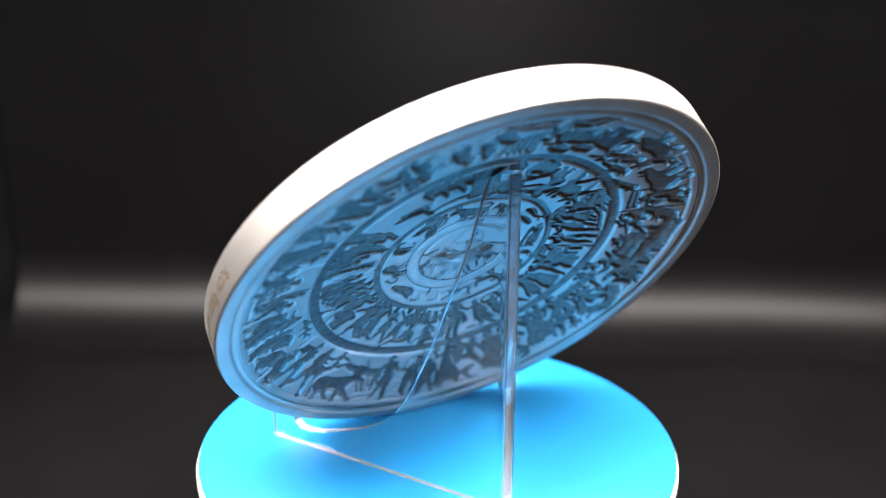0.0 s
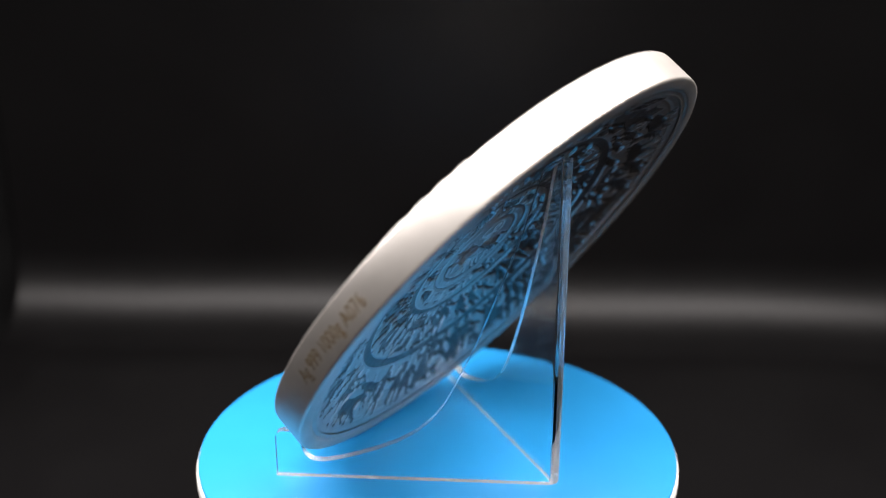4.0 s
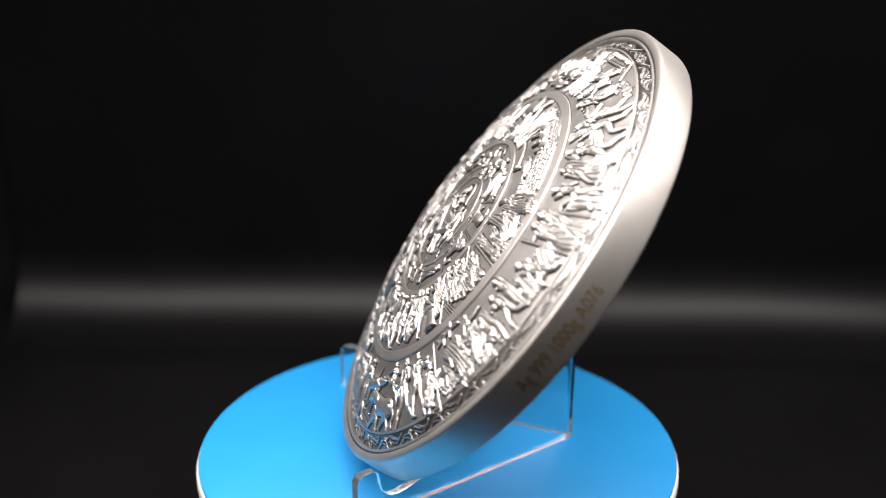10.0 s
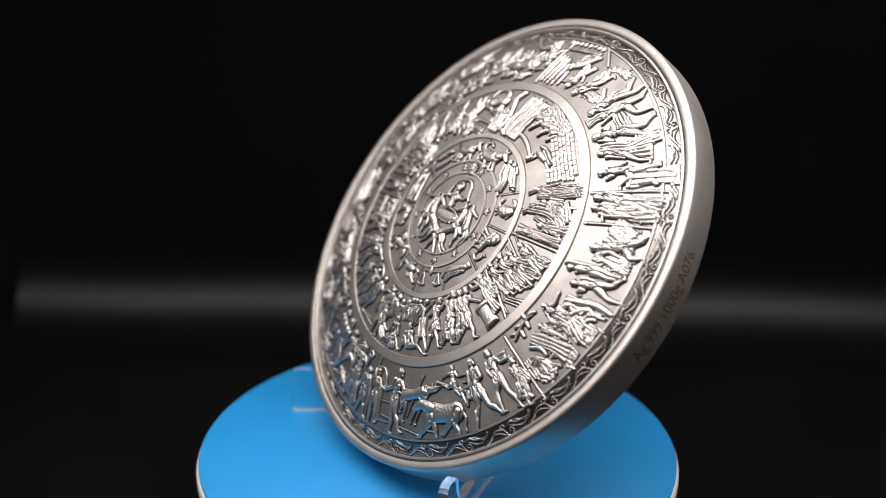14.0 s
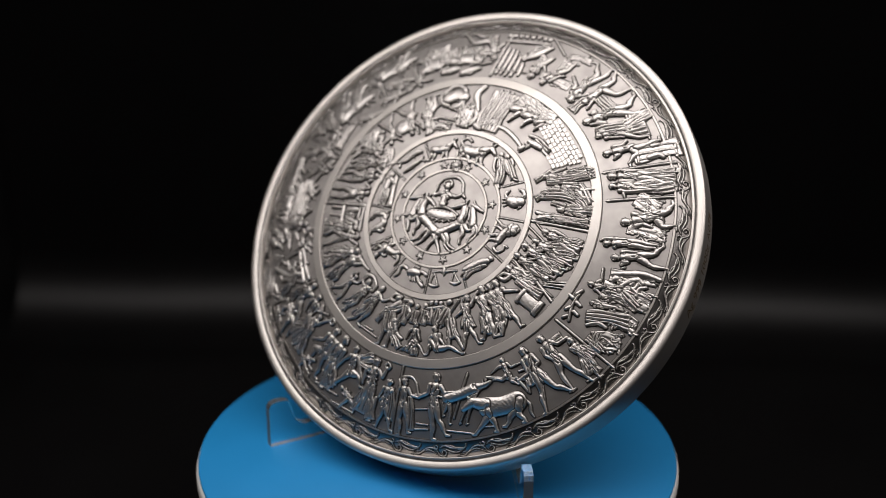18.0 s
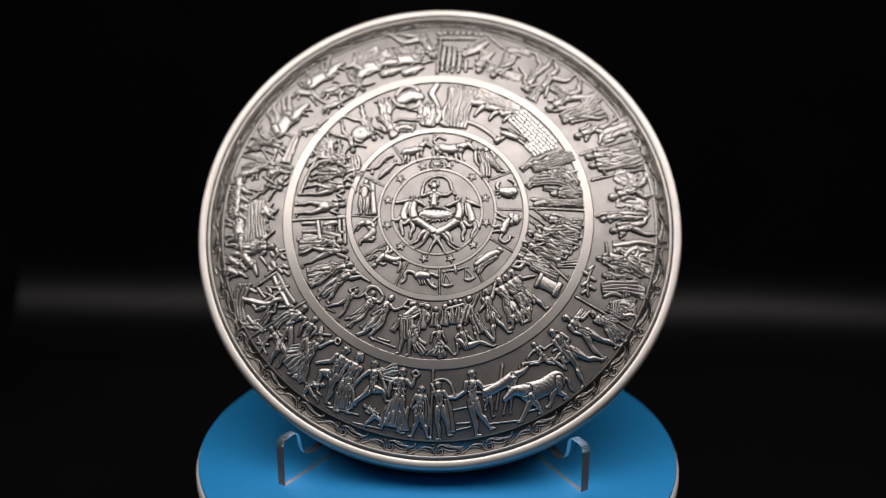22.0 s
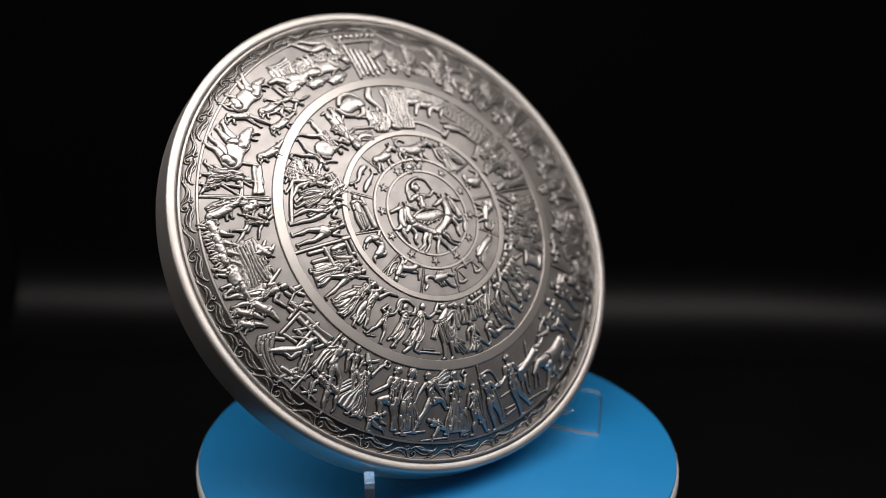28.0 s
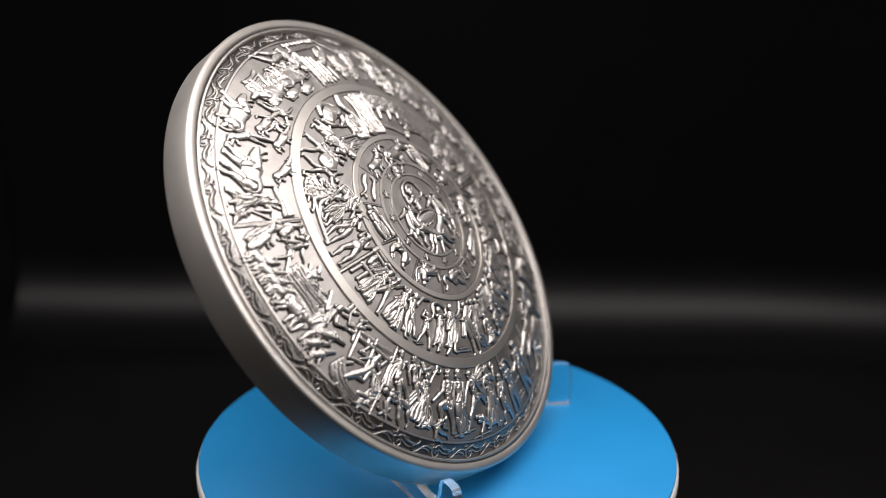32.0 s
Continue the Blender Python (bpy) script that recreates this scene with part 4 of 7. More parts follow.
def scenery():
    """Herds, draperies, trees, buildings and broken ground of both bands."""
    rng = random.Random(71)
    rough(rng, 70, 0.59, .7, (-19.3, 35.6), (-5.8, 37.8), 1.84)
    sculpt("relief_hide", [cloth((-18.9, 36.8), (-14.0, 38.6), 1.08, 1.30, .6, 5, 0.0, 0.00),
        (1.2, [(-17.4, 32.3), (-15.8, 33.1), (-14.1, 33.3)], [0.76, 0.97, 0.65]),
        (1.2, [(-12.3, 32.2), (-10.8, 32.5), (-9.1, 33.0)], [0.65, 0.97, 0.54]),
        (1.2, [(-7.7, 32.3), (-6.3, 32.8), (-4.8, 33.4)], [0.65, 0.97, 0.54])])
    posed(rng, (-2.3, 37.1), (-4.5, 41.7), [((-8.2, 40.5), (-12.0, 43.0)), ((-6.4, 42.4), (-10.0, 43.3))], [((-3.2, 37.7), (-1.6, 40.6)), ((-4.4, 37.4), (-5.8, 37.8))])
    posed(rng, (-5.0, 35.6), (-6.6, 37.8), [((-8.0, 37.6), (-9.9, 38.0)), ((-7.7, 38.5), (-8.9, 39.9))], [((-4.3, 34.6), (-2.3, 35.2)), ((-6.0, 34.7), (-6.9, 33.8))])
    sculpt("relief_stool", [(.8, [(-34.1, 15.2), (-32.6, 13.2)], [0.24, 0.24]),
        (.8, [(-37.4, 15.1), (-34.9, 11.7)], [0.24, 0.24]),
        (.8, [(-34.9, 11.7), (-33.6, 15.4)], [0.24, 0.24]),
        (.8, [(-33.6, 15.1), (-30.5, 13.2)], [0.24, 0.24])])
    sculpt("relief_awning", [cloth((-30.2, 17.1), (-31.9, 11.3), 0.76, 0.97, .75, 2, 0.0, 0.00),
        (.85, [(-33.2, 18.7), (-30.0, 17.0)], [0.27, 0.27]),
        (.8, [(-30.0, 17.0), (-30.5, 13.4)], [0.32, 0.32])])
    sculpt("relief_tree", [(.9, [(-31.6, 8.4), (-32.3, 6.5)], [0.22, 0.22]),
        (1.0, [(-31.8, 7.5), (-31.1, 8.1)], [0.43, 0.32]),
        (1.0, [(-32.3, 6.8), (-33.0, 7.4)], [0.43, 0.32]),
        (1.0, [(-31.8, 6.2), (-31.1, 6.6)], [0.32, 0.32])])
    rough(rng, 34, 0.54, .8, (-39.2, 3.5), (-37.9, -6.5), 2.16)
    sculpt("relief_hide", [cloth((-38.7, 2.7), (-38.2, -5.5), 0.97, 0.86, .95, 4, 0.0, 0.32),
        cloth((-36.6, 2.9), (-36.1, -5.0), 0.97, 0.86, 1.05, 4, 1.3, -0.32),
        (1.2, [(-35.9, 0.4), (-34.5, 0.8), (-33.6, 0.6)], [0.65, 0.54, 0.43]),
        (1.0, [(-34.5, 1.4), (-33.9, 2.2)], [0.32, 0.22]),
        (1.0, [(-34.3, -0.1), (-33.5, -0.9)], [0.32, 0.22])])
    rough(rng, 30, 0.54, 1.1, (-36.6, 3.4), (-35.6, -5.3), 1.30)
    sculpt("relief_tree", [(.9, [(-33.3, -10.2), (-32.0, -8.7)], [0.22, 0.22]),
        (.9, [(-32.0, -8.7), (-30.4, -8.4)], [0.22, 0.22]),
        (1.0, [(-32.9, -8.8), (-33.4, -8.1)], [0.43, 0.32]),
        (1.0, [(-32.0, -8.2), (-32.4, -7.5)], [0.43, 0.32]),
        (1.0, [(-31.1, -9.0), (-30.4, -9.5)], [0.43, 0.32]),
        (1.0, [(-31.5, -7.9), (-30.6, -7.7)], [0.43, 0.32]),
        (1.0, [(-33.1, -10.0), (-32.4, -10.5)], [0.32, 0.32])])
    sculpt("relief_tree", [(.9, [(-34.2, -12.8), (-32.2, -11.4), (-30.6, -11.1)], [0.27, 0.27, 0.27]),
        (1.0, [(-33.3, -11.7), (-33.8, -11.0)], [0.43, 0.32]),
        (1.0, [(-32.4, -11.2), (-32.9, -10.4)], [0.43, 0.32]),
        (1.0, [(-31.5, -11.7), (-30.8, -12.3)], [0.43, 0.32]),
        (1.0, [(-30.6, -10.9), (-29.7, -11.4)], [0.43, 0.32]),
        (1.0, [(-32.0, -12.3), (-31.3, -13.1)], [0.32, 0.32]),
        (1.0, [(-30.4, -12.0), (-29.5, -12.8)], [0.32, 0.32])])
    sculpt("relief_tree", [(.9, [(-33.8, -15.1), (-32.1, -15.4), (-30.6, -15.1)], [0.27, 0.27, 0.27]),
        (1.0, [(-33.3, -15.6), (-32.9, -16.3)], [0.43, 0.32]),
        (1.0, [(-31.5, -14.8), (-31.1, -14.2)], [0.43, 0.32]),
        (1.0, [(-30.4, -15.6), (-29.5, -15.2)], [0.43, 0.32])])
    sculpt("relief_frame", [cloth((-32.3, -12.7), (-28.4, -19.1), 0.86, 1.08, .8, 2, 0.0, 0.00),
        (.95, [(-32.3, -12.5), (-36.3, -14.9)], [0.32, 0.32]),
        (.9, [(-30.4, -15.8), (-34.2, -18.1)], [0.32, 0.32]),
        (.9, [(-28.2, -19.2), (-31.1, -19.3)], [0.32, 0.32])])
    sculpt("relief_pond", [cloth((-38.6, -14.1), (-39.0, -21.8), 1.51, 1.08, .75, 5, 0.0, -0.86),
        (.8, [(-40.4, -15.5), (-38.3, -15.1), (-36.1, -16.0)], [0.43, 0.38, 0.32]),
        (.8, [(-40.6, -17.5), (-40.2, -20.0), (-38.8, -22.1)], [0.43, 0.38, 0.32]),
        (.8, [(-35.8, -15.3), (-34.2, -17.2)], [0.32, 0.32])])
    sculpt("relief_reclining", [(1.1, [(-38.8, -17.3), (-36.5, -18.0), (-34.7, -18.5), (-32.9, -18.5)], [0.43, 0.65, 0.65, 0.54]),
        (1.2, [(-32.2, -18.1), (-31.5, -17.8)], [0.65, 0.54]),
        (1.0, [(-34.0, -18.1), (-33.1, -19.1), (-33.8, -20.4)], [0.32, 0.43, 0.32]),
        cloth((-32.9, -19.8), (-34.7, -22.7), 0.76, 0.97, 1.0, 4, 3.9, 0.00),
        (1.0, [(-37.2, -18.1), (-39.0, -17.0)], [0.32, 0.22]),
        (1.0, [(-37.7, -20.8), (-36.5, -22.3)], [0.43, 0.43])])
    rough(rng, 22, 0.43, .75, (-39.0, -22.3), (-33.8, -23.0), 1.08)
    pieces = [(1.0, [(0.3, 39.6), (0.1, 36.7), (-0.1, 32.7)], [0.32, 0.43, 0.32]),
        (1.0, [(1.4, 39.3), (1.3, 36.4), (1.0, 32.7)], [0.32, 0.43, 0.32]),
        (1.0, [(2.4, 39.0), (2.4, 36.1), (2.1, 32.4)], [0.32, 0.43, 0.32]),
        (1.0, [(3.6, 37.7), (3.6, 35.5), (3.4, 32.4)], [0.32, 0.43, 0.32]),
        (1.0, [(4.9, 35.8), (4.9, 32.7)], [0.32, 0.32]),
        (1.1, [(-0.0, 33.9), (-0.0, 33.8)], [0.38, 0.38]),
        (1.1, [(1.2, 33.6), (1.2, 33.4)], [0.38, 0.38]),
        (1.1, [(2.2, 33.3), (2.2, 33.1)], [0.38, 0.38]),
        (.8, [(-0.5, 38.0), (5.3, 38.3)], [0.16, 0.16])]
    pieces += [(.8, [(-0.6, 35.5), (5.2, 35.6)], [0.16, 0.16]),
        (1.1, [(3.5, 33.6), (3.5, 33.4)], [0.32, 0.32])]
    sculpt("relief_crowd", pieces)
    sculpt("relief_eagle", [(1.15, [(5.3, 37.4), (6.8, 38.4), (8.1, 39.7), (9.4, 40.8)], [0.54, 0.86, 0.76, 0.43]),
        (.9, [(6.8, 37.7), (5.9, 39.0)], [0.32, 0.22]),
        (.9, [(8.3, 38.8), (9.5, 37.8)], [0.32, 0.22]),
        (1.1, [(4.8, 36.9), (4.1, 37.4)], [0.43, 0.32])])
    sculpt("relief_herdsman", [(1.1, [(8.3, 35.9), (9.4, 36.5), (10.4, 37.9)], [0.54, 0.65, 0.54]),
        (1.1, [(7.3, 34.6), (8.0, 34.9)], [0.54, 0.54]),
        (1.2, [(7.6, 33.1), (7.6, 32.8)], [0.54, 0.54]),
        (.95, [(9.6, 35.9), (10.2, 34.7)], [0.32, 0.22]),
        (.95, [(8.3, 35.2), (7.1, 35.8)], [0.32, 0.22])])
    rough(rng, 26, 0.43, .6, (9.6, 33.7), (16.6, 31.6), 1.08)
    rough(rng, 20, 0.43, .6, (13.8, 39.4), (18.5, 38.8), 0.86)
    sculpt("relief_bush", [cloth((22.9, 30.3), (26.9, 27.7), 0.97, 1.51, .8, 5, 0.0, 0.00),
        cloth((29.9, 27.8), (31.2, 23.9), 0.76, 0.97, .8, 4, 1.3, 0.00)])
    rough(rng, 16, 0.43, .8, (24.3, 29.9), (26.3, 27.4), 1.51)
    sculpt("relief_robe", [cloth((25.0, 22.1), (30.3, 24.6), 0.97, 1.62, 1.0, 5, 0.0, 0.43),
        cloth((29.6, 24.8), (33.2, 29.5), 1.08, 1.30, .95, 4, 1.3, 0.00)])
    sculpt("relief_table", [cloth((33.2, 18.7), (40.6, 23.7), 1.73, 1.84, .45, 2, 0.0, 0.00),
        (.95, [(33.4, 20.4), (39.6, 23.9)], [0.22, 0.22]),
        (.95, [(34.0, 19.4), (40.2, 22.8)], [0.22, 0.22]),
        (.95, [(34.6, 18.3), (40.6, 21.7)], [0.22, 0.22]),
        (.9, [(33.4, 20.4), (34.6, 17.8)], [0.27, 0.27]),
        (.9, [(39.6, 23.9), (40.8, 21.2)], [0.27, 0.27]),
        (1.1, [(36.1, 19.3), (37.5, 20.4), (38.5, 20.2)], [0.54, 0.65, 0.43]),
        (1.1, [(35.9, 21.9), (37.0, 22.6)], [0.43, 0.43])])
    sculpt("relief_robe", [cloth((33.4, 14.4), (41.6, 17.3), 0.97, 1.30, 1.0, 4, 0.0, 0.00),
        cloth((32.9, 11.7), (42.0, 14.9), 1.08, 1.40, 1.05, 4, 1.3, -0.32),
        (1.15, [(34.8, 12.7), (37.2, 14.3), (39.1, 14.8)], [0.43, 0.54, 0.43])])
    rough(rng, 30, 0.43, .7, (36.0, 10.2), (40.5, 9.1), 1.94)
    rough(rng, 40, 0.43, .7, (36.1, 4.3), (42.8, 4.2), 1.51)
    rough(rng, 34, 0.43, .8, (35.3, -5.3), (43.5, -4.6), 1.30)
    rough(rng, 40, 0.49, .85, (34.5, -8.5), (43.3, -9.2), 2.16)
    rough(rng, 28, 0.49, .85, (36.4, -13.2), (41.9, -13.8), 1.73)
    rough(rng, 30, 0.49, .85, (35.6, -18.1), (39.9, -17.4), 1.94)
    sculpt("relief_sleeper", [(1.1, [(35.8, -5.3), (38.3, -4.6), (41.2, -3.9), (44.1, -4.1)], [0.43, 0.65, 0.65, 0.43]),
        (1.0, [(39.9, -4.7), (41.3, -5.6)], [0.43, 0.43]),
        (.9, [(37.0, -5.7), (35.7, -6.5)], [0.32, 0.32])])
    sculpt("relief_sitter", [(1.1, [(37.9, -7.0), (39.3, -5.7), (40.3, -5.2)], [0.54, 0.65, 0.54]),
        (1.0, [(38.6, -7.5), (40.2, -6.9), (40.6, -5.2)], [0.43, 0.43, 0.32]),
        (1.2, [(36.3, -6.2), (36.7, -5.9)], [0.54, 0.54]),
        (1.0, [(40.8, -8.2), (40.9, -6.8), (42.0, -6.2)], [0.43, 0.43, 0.32]),
        cloth((38.0, -8.2), (41.7, -10.3), 0.86, 1.08, 1.0, 4, 5.2, 0.00)])
    sculpt("relief_basket", [cloth((35.7, -16.5), (35.5, -19.4), 0.86, 0.86, 1.1, 5, 0.0, 0.00),
        (.95, [(34.7, -16.8), (36.7, -16.2)], [0.27, 0.27]),
        (.95, [(34.5, -19.4), (36.6, -19.3)], [0.27, 0.27]),
        (1.0, [(37.1, -17.3), (38.6, -18.1)], [0.22, 0.22])])
    sculpt("relief_tree", [(.95, [(31.0, -10.1), (30.1, -12.9), (30.1, -15.8)], [0.27, 0.27, 0.27]),
        (1.0, [(30.5, -10.6), (31.2, -9.8)], [0.43, 0.32]),
        (1.0, [(29.9, -11.5), (29.2, -11.1)], [0.43, 0.32]),
        (1.0, [(30.8, -12.2), (31.5, -12.6)], [0.43, 0.32]),
        (1.0, [(29.8, -13.3), (29.1, -13.8)], [0.43, 0.32]),
        (1.0, [(30.7, -14.0), (31.4, -14.4)], [0.43, 0.32]),
        (1.0, [(29.7, -14.9), (29.0, -15.4)], [0.32, 0.32])])
    sculpt("relief_robe", [cloth((32.9, -14.1), (40.7, -13.4), 1.08, 1.40, 1.0, 5, 0.0, 0.43),
        (1.1, [(33.5, -15.7), (35.3, -14.9), (36.8, -15.3)], [0.32, 0.43, 0.32]),
        cloth((33.9, -17.9), (37.2, -19.6), 0.76, 0.86, 1.0, 4, 2.6, 0.00)])
    sculpt("relief_robe", [cloth((-22.9, 16.3), (-23.3, 11.7), 0.65, 2.16, .95, 4, 0.0, 0.00),
        (.9, [(-22.7, 16.3), (-21.7, 11.8)], [0.32, 0.32]),
        cloth((-23.8, 15.3), (-25.2, 12.1), 0.43, 0.76, .9, 3, 2.6, 0.00)])
    sculpt("relief_shield", [(.9, [(-16.4, 17.3), (-16.3, 17.3)], [1.08, 1.08]),
        (1.15, [(-16.4, 17.3), (-16.3, 17.3)], [0.54, 0.54]),
        (.95, [(-17.8, 18.2), (-17.4, 15.8), (-16.0, 15.2)], [0.27, 0.27, 0.27])])
    sculpt("relief_robe", [cloth((-11.9, 24.4), (-11.5, 20.0), 0.86, 1.30, .95, 4, 0.0, 0.00),
        cloth((-13.1, 21.4), (-8.6, 16.9), 0.54, 0.86, .95, 3, 1.3, 0.00)])
    sculpt("relief_rock", [cloth((-11.1, 18.6), (-5.1, 18.1), 0.86, 1.08, .8, 5, 0.0, 0.00),
        (1.0, [(-8.6, 18.0), (-7.2, 18.5), (-5.6, 17.9)], [0.54, 0.65, 0.54]),
        (1.0, [(-10.2, 17.5), (-9.1, 16.7)], [0.43, 0.54]),
        (.9, [(-8.5, 20.4), (-2.7, 19.9)], [0.27, 0.27])])
    sculpt("relief_shield", [(1.0, [(-2.9, 22.1), (-2.9, 22.0)], [1.84, 1.84]),
        cloth((-2.8, 23.8), (-3.2, 20.2), 1.30, 1.51, 1.15, 4, 1.3, 0.00)])
    sculpt("relief_horse", [(1.15, [(-1.0, 28.8), (-2.0, 26.8), (-1.1, 24.8), (-0.3, 22.9)], [0.65, 0.76, 0.54, 0.43]),
        (1.1, [(-0.7, 23.2), (-0.1, 21.0), (-0.7, 19.4)], [0.43, 0.43, 0.32]),
        (1.2, [(0.5, 19.4), (1.4, 18.8)], [0.65, 0.54]),
        (1.0, [(-1.5, 21.0), (-2.5, 19.1)], [0.43, 0.43]),
        (1.0, [(-0.9, 25.1), (-1.7, 23.2)], [0.32, 0.32])])
    sculpt("relief_field", [cloth((7.2, 26.8), (15.8, 22.6), 2.38, 2.16, .35, 9, 0.0, 0.00),
        (.6, [(8.5, 27.7), (9.3, 25.2)], [0.17, 0.17]),
        (.6, [(9.9, 27.5), (10.7, 24.9)], [0.17, 0.17]),
        (.6, [(11.3, 26.9), (12.1, 24.4)], [0.17, 0.17]),
        (.6, [(12.7, 26.4), (13.5, 23.9)], [0.17, 0.17]),
        (.6, [(14.1, 25.9), (14.6, 23.4)], [0.17, 0.17])])
    sculpt("relief_path", [(.7, [(4.7, 20.0), (7.0, 19.5), (9.5, 18.0), (11.5, 16.2)], [0.43, 0.43, 0.43, 0.32])])
    sculpt("relief_stalker", [(1.1, [(13.0, 17.6), (14.4, 17.1), (15.8, 16.6)], [0.54, 0.76, 0.65]),
        (1.2, [(11.7, 15.7), (12.2, 16.1)], [0.65, 0.54]),
        (.95, [(13.0, 16.5), (11.7, 15.2)], [0.43, 0.32]),
        (1.0, [(15.8, 16.6), (17.1, 15.4), (18.3, 14.9)], [0.43, 0.32, 0.32]),
        cloth((14.0, 18.4), (17.7, 16.2), 0.65, 0.86, 1.0, 3, 5.2, 0.00),
        (.95, [(14.1, 18.7), (12.7, 18.9)], [0.32, 0.32]),
        (.9, [(12.0, 16.8), (11.5, 15.4)], [0.22, 0.22])])
    sculpt("relief_robe", [cloth((18.9, 9.7), (27.6, 13.6), 0.76, 1.08, 1.0, 5, 0.0, -0.32),
        cloth((16.7, 9.4), (19.7, 12.1), 0.54, 0.76, .9, 3, 1.3, 0.00),
        cloth((24.7, 14.2), (27.5, 12.5), 0.54, 0.65, .95, 3, 2.6, 0.00)])
    sculpt("relief_robe", [cloth((18.6, 6.7), (27.0, 7.1), 0.97, 1.51, 1.0, 5, 0.0, 0.86),
        cloth((22.1, 9.1), (27.6, 5.6), 0.65, 1.08, 1.05, 4, 1.3, 0.54),
        cloth((17.9, 5.7), (20.6, 8.3), 0.76, 0.76, .9, 3, 2.6, 0.00),
        cloth((25.4, 10.6), (28.5, 7.2), 0.65, 0.86, 1.0, 3, 3.9, 0.00)])
    sculpt("relief_sleeper", [cloth((24.9, 5.0), (29.3, 5.7), 0.76, 0.97, 1.05, 4, 0.0, 0.00),
        (1.2, [(23.5, 4.6), (23.0, 4.6)], [0.54, 0.43]),
        cloth((21.2, 5.8), (24.0, 5.4), 0.54, 0.65, .95, 3, 2.6, 0.00)])
    sculpt("relief_sleeper", [cloth((20.0, 2.3), (29.1, 3.0), 0.54, 0.76, 1.0, 4, 0.0, 0.00),
        (1.15, [(19.7, 2.0), (21.4, 2.6), (22.6, 2.1)], [0.54, 0.65, 0.43]),
        (1.0, [(26.2, 3.1), (28.3, 2.4)], [0.43, 0.43])])
    sculpt("spear", [(.8, [(19.1, 3.0), (28.4, 3.7)], [0.22, 0.22])])
    posed(rng, (21.9, -0.4), (25.4, -1.6), [((27.0, -2.0), (29.2, -1.7)), ((26.7, -2.7), (28.8, -3.4))], [((23.6, 0.2), (25.5, -0.4))], hem=((28.8, -0.5), (29.1, -3.1)))
    posed(rng, (20.6, -2.7), (24.2, -4.0), [((26.1, -4.4), (28.8, -4.3)), ((25.8, -5.2), (28.2, -5.8))], [((22.1, -3.6), (23.6, -2.9))], hem=((28.4, -3.1), (28.2, -5.5)), cape=((23.9, -2.6), (28.2, -2.4)))
    posed(rng, (18.9, -4.0), (22.5, -5.8), [((24.8, -6.6), (27.4, -6.7)), ((24.3, -7.1), (26.6, -7.7))], [((20.7, -4.6), (22.1, -4.1))], hem=((27.0, -5.8), (26.3, -8.4)))
    posed(rng, (17.8, -6.1), (21.2, -7.7), [((23.3, -8.3), (25.6, -8.7)), ((22.8, -8.8), (24.6, -9.4))], [((19.4, -6.8), (21.1, -6.0))], hem=((25.4, -7.8), (24.3, -9.9)))
    sculpt("spear", [(.8, [(18.2, -3.0), (22.2, -6.0)], [0.17, 0.17])])
    sculpt("spear", [(.8, [(18.2, 0.1), (21.8, -2.2)], [0.17, 0.17])])
    sculpt("spear", [(.8, [(17.1, -7.0), (19.7, -8.6)], [0.17, 0.17])])
    sculpt("ground_line", [(.7, [(24.1, -9.7), (28.7, -9.0)], [0.15, 0.15])])
    sculpt("ground_line", [(.7, [(24.1, -10.1), (28.5, -9.6)], [0.15, 0.15])])
    sculpt("ground_line", [(.7, [(24.1, -10.6), (28.3, -10.2)], [0.15, 0.15])])
    sculpt("relief_robe", [cloth((18.7, -10.5), (24.2, -12.6), 0.76, 0.97, 1.05, 4, 0.0, 0.00),
        (1.1, [(17.6, -10.0), (16.6, -11.2), (15.5, -11.0)], [0.43, 0.43, 0.32])])
    sculpt("relief_rock", [cloth((-17.6, 12.0), (-16.8, 7.2), 0.97, 1.30, .8, 5, 0.0, 0.32),
        (1.0, [(-19.0, 9.6), (-17.6, 10.0)], [0.43, 0.54]),
        (1.0, [(-16.5, 7.9), (-15.6, 8.6)], [0.43, 0.54]),
        (.95, [(-18.4, 5.8), (-17.0, 5.0), (-16.6, 4.2)], [0.32, 0.32, 0.22])])
    sculpt("relief_table", [(.95, [(-27.0, -2.4), (-24.1, -2.4)], [0.38, 0.38]),
        (.95, [(-26.8, -4.1), (-24.1, -4.1)], [0.38, 0.38]),
        (.95, [(-26.6, -5.7), (-23.9, -5.5)], [0.38, 0.38]),
        (1.05, [(-24.0, -2.2), (-23.4, -5.7)], [0.43, 0.43])])
    sculpt("relief_sitter", [(1.1, [(-22.3, -2.8), (-21.2, -2.6), (-20.3, -2.5)], [0.54, 0.65, 0.54]),
        (1.1, [(-22.3, -4.4), (-20.7, -5.0), (-19.6, -5.3)], [0.54, 0.54, 0.43]),
        (1.2, [(-21.6, -3.5), (-21.4, -3.6)], [0.54, 0.54]),
        cloth((-23.0, -3.7), (-20.3, -4.1), 0.65, 0.76, 1.0, 4, 3.9, 0.00)])
    sculpt("relief_pillar", [(.95, [(-19.6, -1.3), (-19.2, -6.5)], [0.32, 0.32]),
        (1.0, [(-19.7, -1.4), (-18.7, -1.4)], [0.54, 0.54]),
        (1.0, [(-18.7, -1.6), (-18.1, -6.8)], [0.32, 0.32]),
        (1.0, [(-19.2, -4.6), (-18.5, -4.7)], [0.43, 0.43])])
